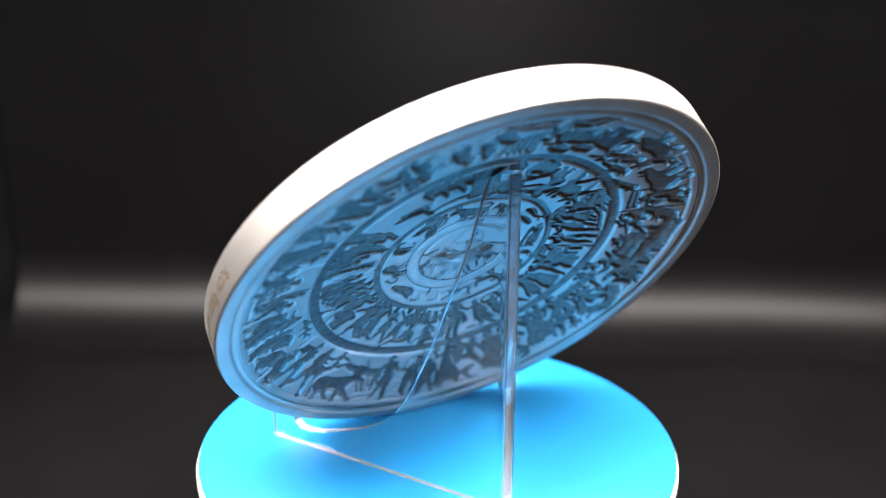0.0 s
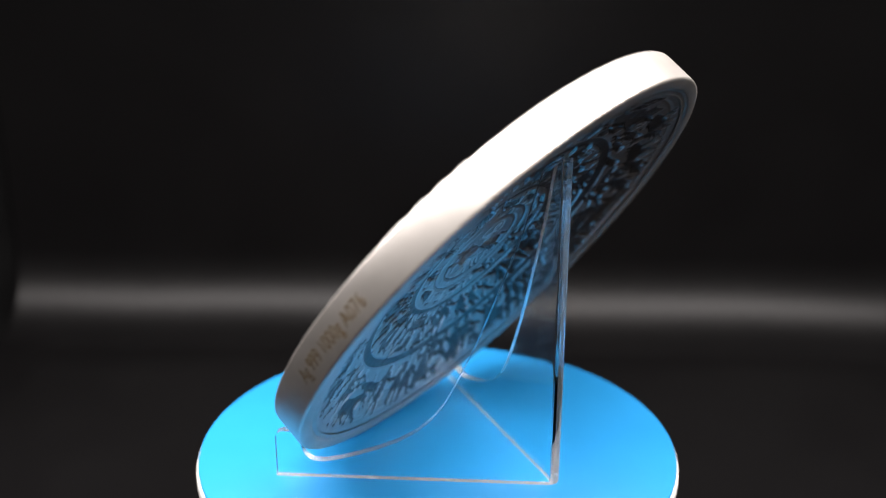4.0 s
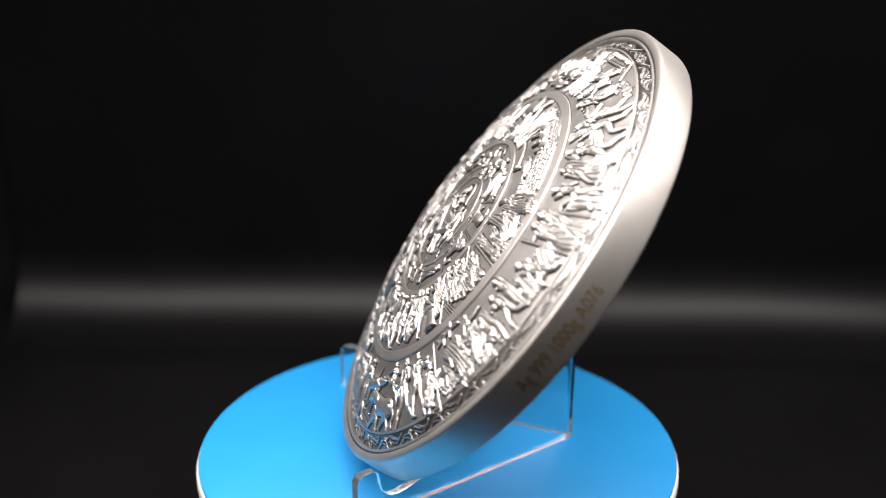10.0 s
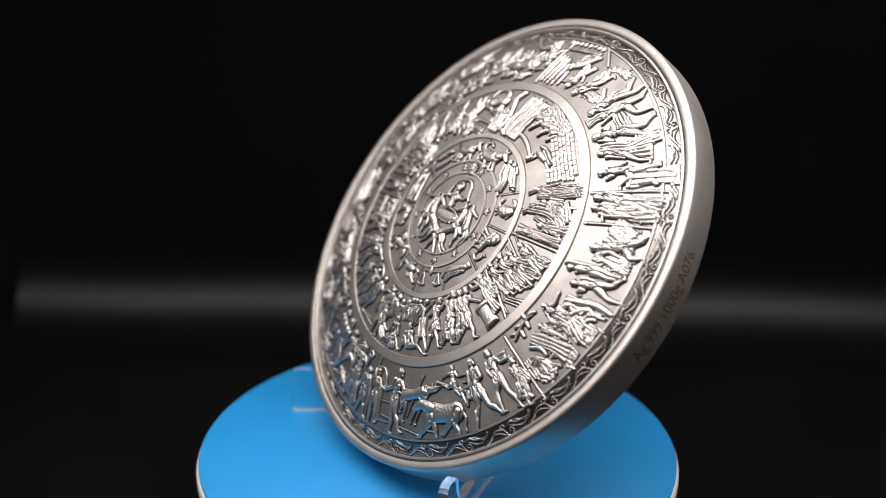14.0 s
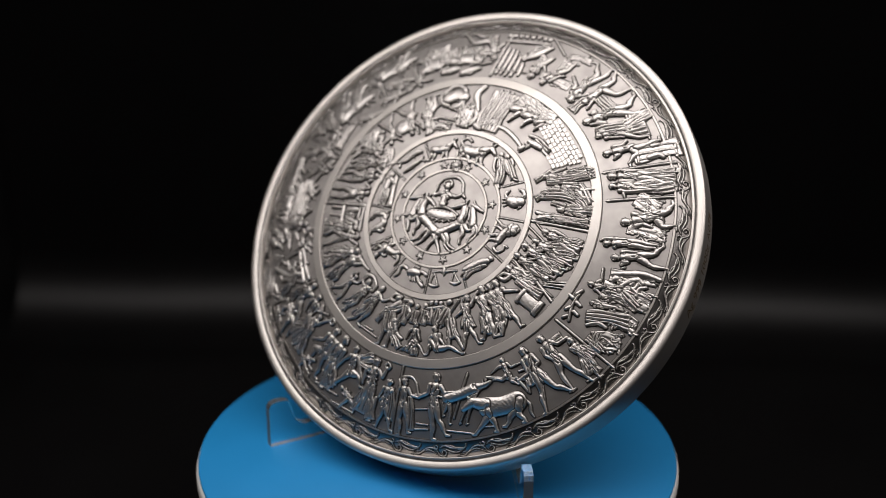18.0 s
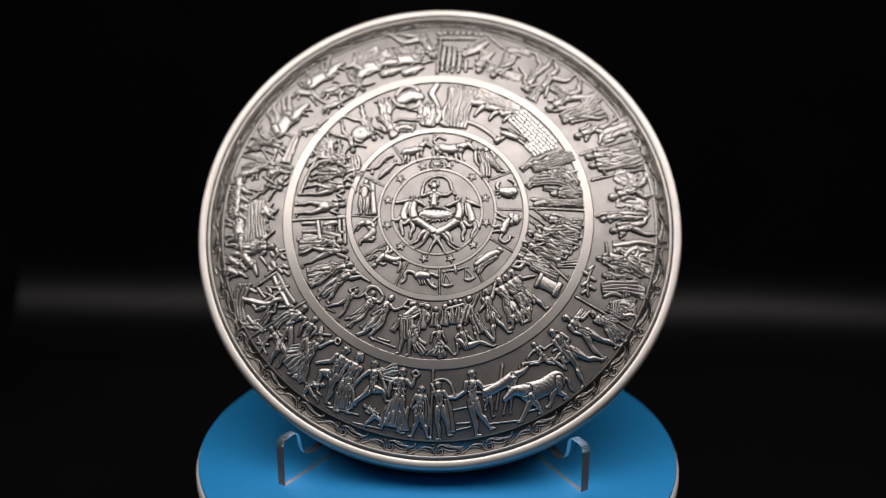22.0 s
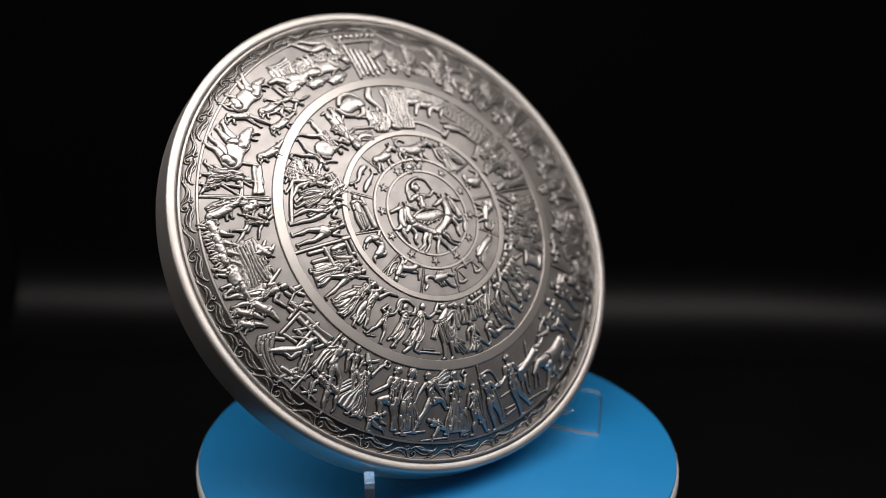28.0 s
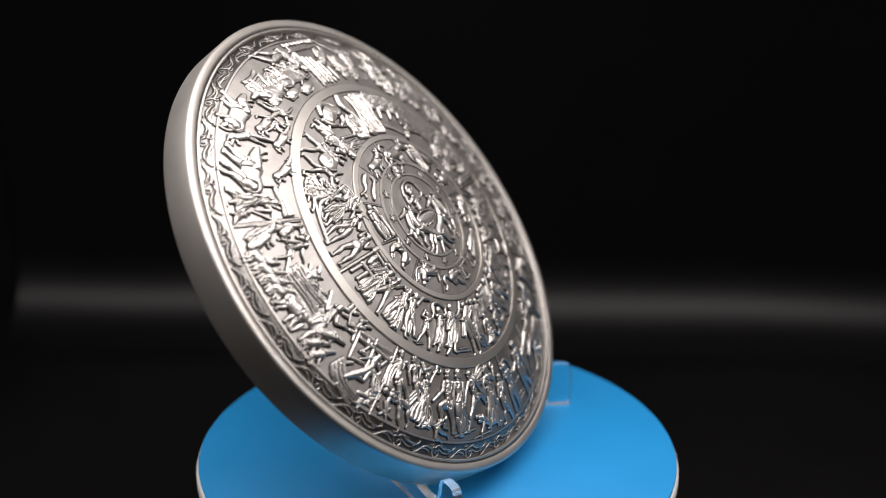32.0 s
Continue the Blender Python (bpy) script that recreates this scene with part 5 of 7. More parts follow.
    sculpt("relief_plough", [(.9, [(17.4, -29.7), (25.5, -28.1)], [0.27, 0.27]),
        (.95, [(23.0, -28.4), (25.5, -30.1)], [0.32, 0.32]),
        (.9, [(24.8, -28.1), (25.9, -30.3)], [0.27, 0.27]),
        (.9, [(23.2, -27.1), (25.4, -25.7)], [0.22, 0.22])])
    sculpt("relief_tambourine", [(.95, [(-3.3, -31.6), (-2.6, -32.3), (-3.3, -32.9), (-3.9, -32.2), (-3.3, -31.6)], [0.24, 0.24, 0.24, 0.24, 0.24])])
    sculpt("relief_tambourine", [(.9, [(-18.8, -25.5), (-18.2, -26.2), (-18.8, -26.8), (-19.5, -26.1), (-18.8, -25.5)], [0.22, 0.22, 0.22, 0.22, 0.22]),
        (.85, [(-20.4, -26.1), (-19.5, -26.1)], [0.22, 0.22])])
    sculpt("relief_hat", [(1.2, [(-22.1, -23.4), (-22.3, -24.7)], [0.32, 0.65]),
        (1.0, [(-23.8, -24.6), (-20.3, -25.0)], [0.27, 0.27])])
    sculpt("relief_bow", [(.85, [(0.4, -33.5), (2.2, -33.1), (3.5, -34.0), (4.3, -35.9)], [0.24, 0.24, 0.24, 0.24]),
        (.85, [(3.4, -36.3), (5.0, -35.9)], [0.22, 0.22])])
    beast("relief_bull", "horns", 2.05, (-34.1, 19.2), (-31.6, 22.3), (-29.7, 23.8), (-28.4, 24.8), [(-37.2, 24.3), (-36.0, 25.7), (-34.1, 26.8), (-32.7, 27.7)])
    beast("relief_bull", "horns", 1.84, (-28.2, 30.6), (-24.7, 32.8), (-23.1, 34.5), (-21.6, 35.4), [(-30.5, 31.4), (-29.5, 33.7), (-26.3, 36.2), (-24.8, 37.7)])
    beast("relief_lion", "mane", 1.51, (-14.1, 34.2), (-17.4, 33.9), (-19.1, 34.7), (-20.5, 34.2), [(-13.3, 37.6), (-14.7, 38.4), (-17.4, 38.0), (-18.8, 38.1)])
    beast("relief_bull", "horns", 1.73, (-6.1, 35.9), (-10.2, 35.5), (-12.6, 34.7), (-14.1, 33.6), [(-4.8, 39.1), (-6.5, 39.5), (-10.1, 39.3), (-11.6, 39.1)])
    beast("relief_sheep", "wool", 0.97, (-12.3, 31.9), (-10.8, 32.3), (-9.6, 32.7), (-8.6, 32.9), [])
    beast("relief_sheep", "wool", 0.97, (-7.7, 32.1), (-6.1, 32.5), (-5.1, 32.9), (-4.1, 33.4), [])
    beast("relief_sheep", "wool", 0.97, (-17.4, 31.7), (-15.8, 32.5), (-14.6, 32.9), (-13.6, 32.9), [])
    beast("relief_dog", "x", 0.86, (-30.8, 28.7), (-27.9, 27.9), (-25.9, 26.2), (-24.5, 24.9), [(-32.0, 27.3), (-30.7, 26.8), (-27.2, 25.8), (-26.4, 24.8)])
    beast("relief_dog", "x", 0.86, (-28.7, 18.6), (-25.9, 19.2), (-24.5, 20.2), (-23.6, 20.9), [(-29.2, 17.5), (-28.0, 17.3), (-25.9, 17.6), (-25.0, 17.8)])
    beast("relief_dog", "x", 0.86, (-24.1, 23.9), (-21.5, 24.9), (-20.1, 25.7), (-19.1, 26.3), [(-24.8, 22.7), (-23.6, 22.5), (-21.2, 23.1), (-20.1, 23.9)])
    beast("relief_dog", "x", 0.86, (-24.6, 28.1), (-22.2, 28.8), (-20.5, 29.4), (-19.6, 29.6), [(-25.3, 26.7), (-24.1, 26.3), (-22.0, 26.9), (-20.8, 27.6)])
    beast("relief_cow", "horns", 0.97, (-41.3, 9.6), (-38.2, 10.1), (-36.6, 10.8), (-35.4, 11.5), [(-42.2, 8.4), (-40.7, 7.9), (-38.9, 8.1), (-37.9, 8.2)])
    beast("relief_sheep", "wool", 0.97, (-34.9, 9.1), (-33.5, 9.6), (-32.3, 9.3), (-31.5, 8.8), [(-35.6, 7.7), (-34.6, 7.3)])
    beast("relief_ox", "horns", 1.30, (-41.0, -1.4), (-40.7, -4.3), (-40.2, -6.0), (-39.8, -7.2), [(-43.9, -0.1), (-43.8, -1.3), (-43.6, -3.8), (-43.3, -5.1)])
    beast("relief_sheep", "wool", 0.86, (-42.3, -8.9), (-40.4, -9.9), (-39.3, -10.7), (-38.6, -11.4), [(-43.5, -8.3), (-43.5, -9.5), (-42.5, -10.7)])
    beast("relief_sheep", "wool", 0.97, (-39.1, -8.6), (-37.4, -10.2), (-36.5, -11.7), (-36.1, -12.6), [(-40.2, -7.6), (-40.0, -8.8), (-38.6, -11.2)])
    beast("relief_sheep", "wool", 0.86, (-42.3, -11.2), (-40.7, -11.8), (-39.3, -12.3), (-38.3, -12.9), [(-43.7, -10.8), (-43.4, -12.2), (-42.3, -13.0)])
    beast("relief_dog", "x", 0.86, (-35.5, 1.3), (-34.3, -0.1), (-33.3, 0.3), (-32.7, 1.0), [(-36.1, -0.6), (-34.7, -1.4), (-33.4, -0.9)])
    beast("relief_ox", "horns", 1.08, (10.5, -35.4), (15.5, -32.3), (17.4, -31.2), (18.3, -30.3), [(10.2, -38.7), (11.8, -39.8), (13.8, -39.2), (15.1, -39.0)])
    beast("relief_ox", "horns", 1.94, (24.0, -32.4), (18.8, -35.0), (15.7, -34.8), (14.1, -36.5), [(22.7, -37.3), (26.2, -35.6), (17.2, -40.3), (21.3, -38.6)])
    posed(rng, (-26.0, -19.9), (-28.9, -22.9), [((-29.8, -25.2), (-31.9, -28.3)), ((-28.3, -25.6), (-29.2, -28.5))], [((-27.8, -22.1), (-29.6, -23.3)), ((-25.4, -21.7), (-26.0, -23.1))], cape=((-29.1, -20.5), (-32.0, -22.9)))
    posed(rng, (-23.7, -22.1), (-25.5, -25.3), [((-26.3, -27.6), (-27.2, -29.7)), ((-24.8, -27.9), (-25.3, -30.0))], [((-26.0, -23.1), (-26.7, -24.8)), ((-23.2, -24.0), (-24.3, -25.2))])
    posed(rng, (-32.3, -23.7), (-30.5, -26.9), [((-31.7, -28.3), (-32.6, -30.3)), ((-29.4, -28.5), (-30.6, -30.7))], [((-33.0, -25.2), (-33.9, -26.6)), ((-30.9, -24.5), (-29.4, -25.5))])
    sculpt("relief_stool", [(.9, [(-35.2, -25.0), (-33.4, -28.2)], [0.22, 0.22]),
        (.9, [(-33.4, -24.9), (-34.8, -28.0)], [0.22, 0.22]),
        (.9, [(-35.4, -26.1), (-33.0, -26.5)], [0.27, 0.27])])
    posed(rng, (-22.3, -26.0), (-24.4, -28.6), [((-26.4, -30.8), (-28.4, -32.3)), ((-25.5, -31.3), (-26.6, -33.3))], [((-20.8, -26.5), (-19.3, -26.1)), ((-24.3, -27.1), (-25.4, -28.1))], hem=((-30.8, -29.4), (-25.8, -34.2)), cape=((-25.2, -26.8), (-29.9, -27.8)))
    posed(rng, (-17.2, -28.2), (-19.6, -32.5), [((-19.9, -35.2), (-20.8, -37.6)), ((-22.0, -31.9), (-22.7, -34.2))], [((-20.0, -29.9), (-22.8, -30.2)), ((-17.2, -30.9), (-17.9, -32.6))])
    posed(rng, (-21.8, -34.4), (-24.5, -34.5), [((-25.6, -36.3), (-24.5, -37.4)), ((-23.4, -36.4), (-22.5, -37.3))], [((-22.7, -35.6), (-21.9, -36.3))])
    posed(rng, (-14.5, -29.4), (-17.0, -34.3), [((-18.2, -36.5), (-19.1, -39.0)), ((-16.4, -36.8), (-16.9, -39.3))], [((-17.6, -31.7), (-18.5, -33.4)), ((-14.4, -31.9), (-15.3, -33.7))], hem=((-19.7, -38.7), (-15.1, -38.5)))
    sculpt("relief_robe", [cloth((-17.2, -33.0), (-18.2, -38.8), 0.54, 0.97, 1.05, 3, 0.0, 0.22),
        (.95, [(-15.3, -34.6), (-16.0, -36.8), (-15.6, -38.5)], [0.27, 0.32, 0.22])])
    posed(rng, (-11.3, -30.8), (-11.6, -35.0), [((-13.8, -36.7), (-16.7, -39.3)), ((-9.7, -35.5), (-9.0, -37.4))], [((-13.9, -33.0), (-15.3, -34.6)), ((-9.4, -34.2), (-8.6, -36.1))], cape=((-9.4, -32.1), (-6.7, -31.2)))
    sculpt("relief_robe", [cloth((-10.0, -32.9), (-7.0, -33.7), 0.43, 0.76, .95, 3, 0.0, 0.00),
        cloth((-9.8, -31.9), (-7.2, -31.4), 0.32, 0.54, .95, 2, 1.3, 0.00)])
    posed(rng, (-12.9, -38.5), (-11.0, -39.8), [((-12.4, -41.2), (-13.3, -42.2)), ((-10.0, -41.1), (-9.6, -42.3))], [((-12.1, -39.7), (-11.2, -38.9))])
    posed(rng, (-5.8, -32.2), (-6.4, -36.6), [((-8.0, -39.5), (-9.6, -41.9)), ((-5.8, -39.8), (-6.1, -43.1))], [((-8.1, -34.1), (-8.4, -36.3)), ((-4.0, -34.6), (-3.3, -32.8))], hem=((-10.2, -41.2), (-4.8, -43.3)))
    sculpt("relief_robe", [cloth((-6.8, -36.0), (-8.5, -41.9), 0.65, 1.30, 1.08, 3, 0.0, 0.43),
        cloth((-5.6, -36.9), (-5.7, -42.7), 0.43, 0.86, 1.05, 2, 1.3, -0.22),
        (.95, [(-4.7, -38.6), (-5.0, -40.4), (-5.9, -41.8)], [0.32, 0.43, 0.32]),
        (1.1, [(-7.5, -35.1), (-5.3, -35.2)], [0.22, 0.22])])
    posed(rng, (-2.1, -35.4), (-2.6, -39.3), [((-3.0, -41.5), (-3.9, -43.8)), ((-1.5, -41.6), (-0.7, -43.9))], [((-3.6, -37.1), (-4.1, -38.2)), ((-2.1, -37.4), (-3.6, -38.6))], cape=((-1.2, -36.8), (-1.1, -42.2)))
    posed(rng, (1.1, -34.5), (1.6, -38.5), [((1.1, -41.2), (1.6, -44.2)), ((2.9, -41.0), (3.3, -43.4))], [((3.0, -36.5), (4.5, -36.6)), ((0.4, -35.6), (-0.1, -34.3))])
    sculpt("relief_robe", [cloth((2.7, -36.7), (3.7, -43.0), 0.54, 0.76, .85, 3, 0.0, 0.32)])
    posed(rng, (7.6, -32.3), (8.0, -37.0), [((8.2, -40.2), (8.7, -43.3)), ((9.5, -39.6), (11.4, -41.9))], [((6.3, -35.3), (4.7, -36.5)), ((9.9, -34.5), (12.4, -33.7))])
    sculpt("relief_robe", [cloth((7.6, -35.5), (8.9, -38.7), 0.76, 0.54, 1.1, 3, 0.0, 0.00),
        (1.0, [(7.0, -35.3), (9.4, -35.4)], [0.22, 0.22])])
    sculpt("ground_line", [(.7, [(4.2, -38.8), (6.7, -38.2)], [0.16, 0.16])])
    sculpt("ground_line", [(.7, [(4.9, -41.3), (7.3, -41.0)], [0.16, 0.16])])
    sculpt("ground_line", [(.7, [(10.4, -41.2), (16.5, -40.3)], [0.16, 0.16])])
    sculpt("ground_line", [(.7, [(4.8, -42.4), (7.5, -41.8)], [0.16, 0.16])])
    sculpt("ground_line", [(.7, [(17.6, -38.8), (20.9, -37.8)], [0.16, 0.16])])
    sculpt("ground_line", [(.7, [(-15.4, -41.4), (-10.0, -42.5)], [0.16, 0.16])])
    sculpt("ground_line", [(.7, [(-20.4, -38.5), (-14.3, -40.0)], [0.16, 0.16])])
    posed(rng, (19.7, -26.1), (21.3, -28.2), [((22.2, -29.2), (23.6, -29.4)), ((20.4, -29.5), (19.0, -29.7))], [((21.6, -26.7), (23.1, -25.6)), ((19.1, -27.5), (18.3, -28.6))])
    posed(rng, (23.3, -23.6), (26.5, -26.6), [((28.1, -29.8), (29.6, -33.0)), ((30.3, -28.0), (33.4, -27.9))], [((24.9, -27.1), (23.6, -28.8)), ((26.4, -24.6), (25.6, -26.2))], hem=((25.7, -29.6), (28.9, -27.0)))
    posed(rng, (26.1, -20.6), (29.8, -23.0), [((30.8, -25.4), (33.4, -27.7)), ((33.1, -24.2), (36.7, -25.2))], [((27.4, -23.1), (29.0, -23.5)), ((29.2, -20.4), (30.4, -19.0))])
    posed(rng, (31.4, -19.4), (34.2, -21.7), [((35.8, -23.2), (37.7, -24.2)), ((34.8, -23.7), (36.0, -25.2))], [((32.7, -21.1), (34.5, -20.1))], hem=((35.0, -24.8), (37.8, -23.1)), cape=((33.5, -20.2), (35.9, -21.0)))
    sculpt("relief_wing", [cloth((27.5, -20.9), (29.5, -18.8), 0.54, 0.86, 1.0, 3, 0.0, 0.00),
        (1.0, [(28.0, -20.0), (28.8, -18.8)], [0.43, 0.32])])
    beast("relief_sheep", "wool", 0.97, (-41.9, 8.2), (-41.4, 6.5), (-40.0, 5.5), (-38.9, 5.0), [(-43.9, 8.9), (-44.0, 8.1), (-43.8, 7.0), (-43.6, 6.3)])
    beast("relief_sheep", "wool", 0.97, (-41.9, 5.8), (-41.4, 4.4), (-39.9, 3.5), (-38.9, 2.9), [(-43.8, 6.4), (-43.9, 5.6), (-43.8, 4.7), (-43.5, 4.1)])
    beast("relief_sheep", "wool", 0.97, (-41.8, 3.6), (-41.4, 2.4), (-40.1, 1.7), (-39.1, 1.1), [(-43.7, 4.0), (-43.7, 3.4), (-43.6, 2.6), (-43.3, 2.0)])
    beast("relief_sheep", "wool", 0.97, (-41.9, 1.6), (-41.5, 0.6), (-40.3, -0.0), (-39.5, -0.6), [(-43.7, 1.9), (-43.5, 1.3), (-43.4, 0.4), (-43.0, -0.1)])
    beast("relief_sheep", "wool", 0.97, (7.1, 24.6), (9.2, 24.3), (7.7, 22.4), (7.1, 21.4), [(6.5, 26.0), (7.7, 26.0), (9.3, 26.0), (10.0, 25.8)])
    beast("relief_sheep", "wool", 0.97, (10.1, 23.5), (12.0, 23.0), (10.7, 21.6), (10.2, 20.6), [(9.7, 24.9), (10.9, 24.7), (12.3, 24.4), (13.0, 24.2)])
    beast("relief_sheep", "wool", 0.86, (13.1, 22.2), (14.8, 22.3), (13.5, 20.9), (13.0, 20.2), [(13.0, 23.6), (13.9, 23.6), (15.1, 23.4), (15.6, 23.4)])
    posed(rng, (-19.3, 1.3), (-22.9, 1.0), [((-25.9, 2.0), (-28.8, 1.7)), ((-25.4, -0.2), (-28.6, -0.2))], [((-20.9, 2.3), (-19.1, 2.4)), ((-21.4, -0.0), (-20.0, -0.6))])
    posed(rng, (-18.4, 5.3), (-21.8, 4.6), [((-24.5, 5.8), (-27.7, 5.3)), ((-24.7, 3.8), (-28.4, 3.9))], [((-20.2, 5.9), (-18.4, 6.8)), ((-20.2, 3.5), (-19.1, 2.7))], cape=((-22.5, 6.1), (-24.5, 4.3)))
    posed(rng, (-16.5, 8.9), (-20.2, 8.1), [((-23.3, 9.4), (-25.9, 7.9)), ((-23.6, 7.4), (-26.3, 6.9))], [((-18.6, 9.5), (-16.7, 10.7)), ((-18.8, 7.1), (-17.2, 6.2))], hem=((-25.0, 10.0), (-24.5, 6.3)))
    posed(rng, (-18.5, 11.5), (-21.7, 11.0), [((-24.7, 10.8), (-26.6, 8.7)), ((-25.0, 12.1), (-27.0, 10.2))], [((-20.1, 12.7), (-19.0, 13.4)), ((-19.9, 10.1), (-18.6, 9.5))])
    sculpt("relief_shield", [(1.05, [(-22.9, 1.0), (-22.8, 1.0)], [1.19, 1.19])])
    sculpt("relief_spear", [(.9, [(-28.1, 4.1), (-26.8, 8.2), (-25.2, 11.8)], [0.32, 0.32, 0.32])])
    sculpt("relief_horse", [(1.15, [(-8.1, 25.1), (-6.5, 26.1), (-4.8, 25.8)], [1.40, 1.62, 1.30]),
        (1.25, [(-9.3, 26.2), (-8.3, 27.9), (-6.6, 28.4), (-5.0, 27.5), (-4.4, 25.5)], [0.43, 0.54, 0.54, 0.54, 0.43]),
        (1.25, [(-4.4, 25.5), (-4.9, 23.5), (-6.4, 22.8)], [0.43, 0.54, 0.43]),
        (1.3, [(-7.9, 25.9), (-6.5, 26.4), (-5.6, 25.0)], [0.43, 0.65, 0.43]),
        (1.25, [(-10.0, 25.1), (-8.9, 23.7), (-7.3, 23.3)], [0.43, 0.54, 0.43]),
        (1.0, [(-7.3, 23.1), (-5.4, 22.5), (-3.8, 22.4)], [0.32, 0.27, 0.22]),
        (.95, [(-4.7, 23.8), (-4.3, 21.1)], [0.27, 0.22]),
        (1.0, [(-9.3, 24.0), (-10.3, 22.4)], [0.32, 0.22])])
    sculpt("relief_mound", [cloth((-2.6, 18.6), (-1.9, 23.2), 1.40, 1.62, .9, 5, 0.0, 0.00),
        (1.1, [(-3.9, 19.4), (-2.9, 21.3), (-1.3, 22.1)], [0.32, 0.43, 0.32]),
        (1.1, [(-1.8, 18.9), (-0.6, 20.4), (0.2, 22.3)], [0.32, 0.43, 0.32]),
        (1.0, [(-3.4, 20.8), (-2.2, 22.9)], [0.32, 0.32])])
    pieces = [(*(-1.6, 41.6), 0.32, *(8.8, 41.8), 0.32, .8, "box"),
        (*(-0.6, 41.3), 0.27, *(-1.1, 31.8), 0.27, .8, "box"),
        (*(8.5, 41.4), 0.22, *(7.6, 32.1), 0.22, .75, "box"),
        (.95, [(-1.2, 43.5), (-1.2, 43.3)], [0.49, 0.49]),
        (.95, [(0.1, 43.5), (0.1, 43.3)], [0.49, 0.49]),
        (.95, [(1.5, 43.5), (1.5, 43.3)], [0.49, 0.49]),
        (.95, [(2.8, 43.5), (2.8, 43.3)], [0.49, 0.49]),
        (.95, [(4.2, 43.5), (4.2, 43.3)], [0.49, 0.49]),
        (.95, [(5.6, 43.5), (5.5, 43.4)], [0.49, 0.49]),
        (.95, [(6.9, 43.4), (6.9, 43.2)], [0.49, 0.49])]
    pieces += [(.95, [(8.1, 43.3), (8.1, 43.1)], [0.49, 0.49]),
        (.8, [(8.9, 43.8), (12.6, 39.6)], [0.27, 0.27]),
        (*(-0.6, 37.0), 0.19, *(5.3, 37.2), 0.19, .7, "box"),
        (*(-0.7, 33.6), 0.19, *(6.5, 33.6), 0.19, .7, "box")]
    sculpt("relief_building", pieces)
    beast("relief_ram", "horns", 0.97, (-6.7, 12.7), (-4.1, 13.4), (-2.8, 14.8), (-1.8, 13.9), [(-7.2, 10.2), (-6.2, 10.2), (-4.3, 10.6), (-3.2, 11.4)])
    beast("relief_steer", "horns", 1.30, (0.2, 13.6), (3.9, 13.6), (5.9, 14.6), (6.9, 13.6), [(-0.3, 11.8), (2.0, 11.0), (3.6, 10.8), (4.7, 11.0)])
    sculpt("relief_tail", [(.9, [(-0.4, 14.4), (-1.1, 15.4), (-0.1, 16.3), (1.0, 15.7)], [0.27, 0.27, 0.27, 0.27])])
    pieces = [(1.2, [(-12.1, -17.1), (-12.0, -16.9)], [0.54, 0.54]),
        (1.05, [(-13.2, -17.8), (-12.4, -18.1), (-11.5, -18.3)], [0.43, 0.54, 0.43]),
        (1.1, [(-12.5, -18.3), (-12.9, -19.1), (-13.4, -19.8)], [0.65, 0.76, 0.65]),
        cloth((-13.0, -18.9), (-16.4, -22.2), 0.76, 1.19, 1.05, 4, 3.9, 0.43),
        (1.1, [(-13.7, -20.0), (-14.8, -21.2), (-15.7, -22.3), (-16.2, -22.9)], [0.54, 0.54, 0.43, 0.32]),
        (1.0, [(-13.9, -19.7), (-15.9, -21.4), (-17.4, -21.9)], [0.43, 0.32, 0.22]),
        (1.0, [(-13.2, -17.7), (-13.6, -16.8), (-12.7, -15.8)], [0.32, 0.32, 0.27])]
    pieces += [(1.0, [(-11.5, -18.4), (-10.6, -18.6), (-10.0, -17.6)], [0.32, 0.32, 0.27]),
        (.95, [(-13.6, -16.5), (-12.7, -15.6), (-11.2, -15.9), (-10.0, -17.5)], [0.27, 0.38, 0.32, 0.22]),
        cloth((-13.3, -18.7), (-12.0, -19.6), 0.54, 0.65, 1.1, 3, 11.7, 0.00),
        (.9, [(-16.2, -22.9), (-17.0, -23.3)], [0.32, 0.27]),
        (.9, [(-15.7, -22.3), (-16.4, -23.5)], [0.32, 0.22])]
    sculpt("relief_dancer", pieces)
    pieces = [(1.2, [(-8.5, -17.9), (-8.4, -17.7)], [0.59, 0.54]),
        (1.1, [(-9.3, -19.0), (-9.8, -19.9), (-10.1, -20.8)], [0.65, 0.76, 0.76]),
        cloth((-9.5, -19.5), (-12.6, -23.7), 0.97, 1.40, 1.1, 4, 2.6, 0.54),
        cloth((-8.8, -19.5), (-12.0, -21.6), 0.65, 0.86, 1.15, 3, 3.9, -0.32),
        (1.1, [(-9.6, -21.0), (-10.2, -22.3), (-11.4, -24.0), (-12.5, -25.2)], [0.54, 0.54, 0.43, 0.32]),
        (1.05, [(-12.0, -23.1), (-13.3, -24.3), (-14.9, -24.9)], [0.43, 0.43, 0.32]),
        cloth((-12.7, -22.8), (-14.0, -24.1), 0.54, 0.97, 1.0, 3, 7.8, 0.00)]
    pieces += [(1.05, [(-8.6, -19.2), (-7.8, -20.1), (-6.3, -19.6)], [0.38, 0.32, 0.27]),
        (1.0, [(-9.7, -18.8), (-10.6, -20.1)], [0.32, 0.27]),
        (1.0, [(-12.5, -25.3), (-11.8, -25.9)], [0.27, 0.27])]
    sculpt("relief_robed", pieces)
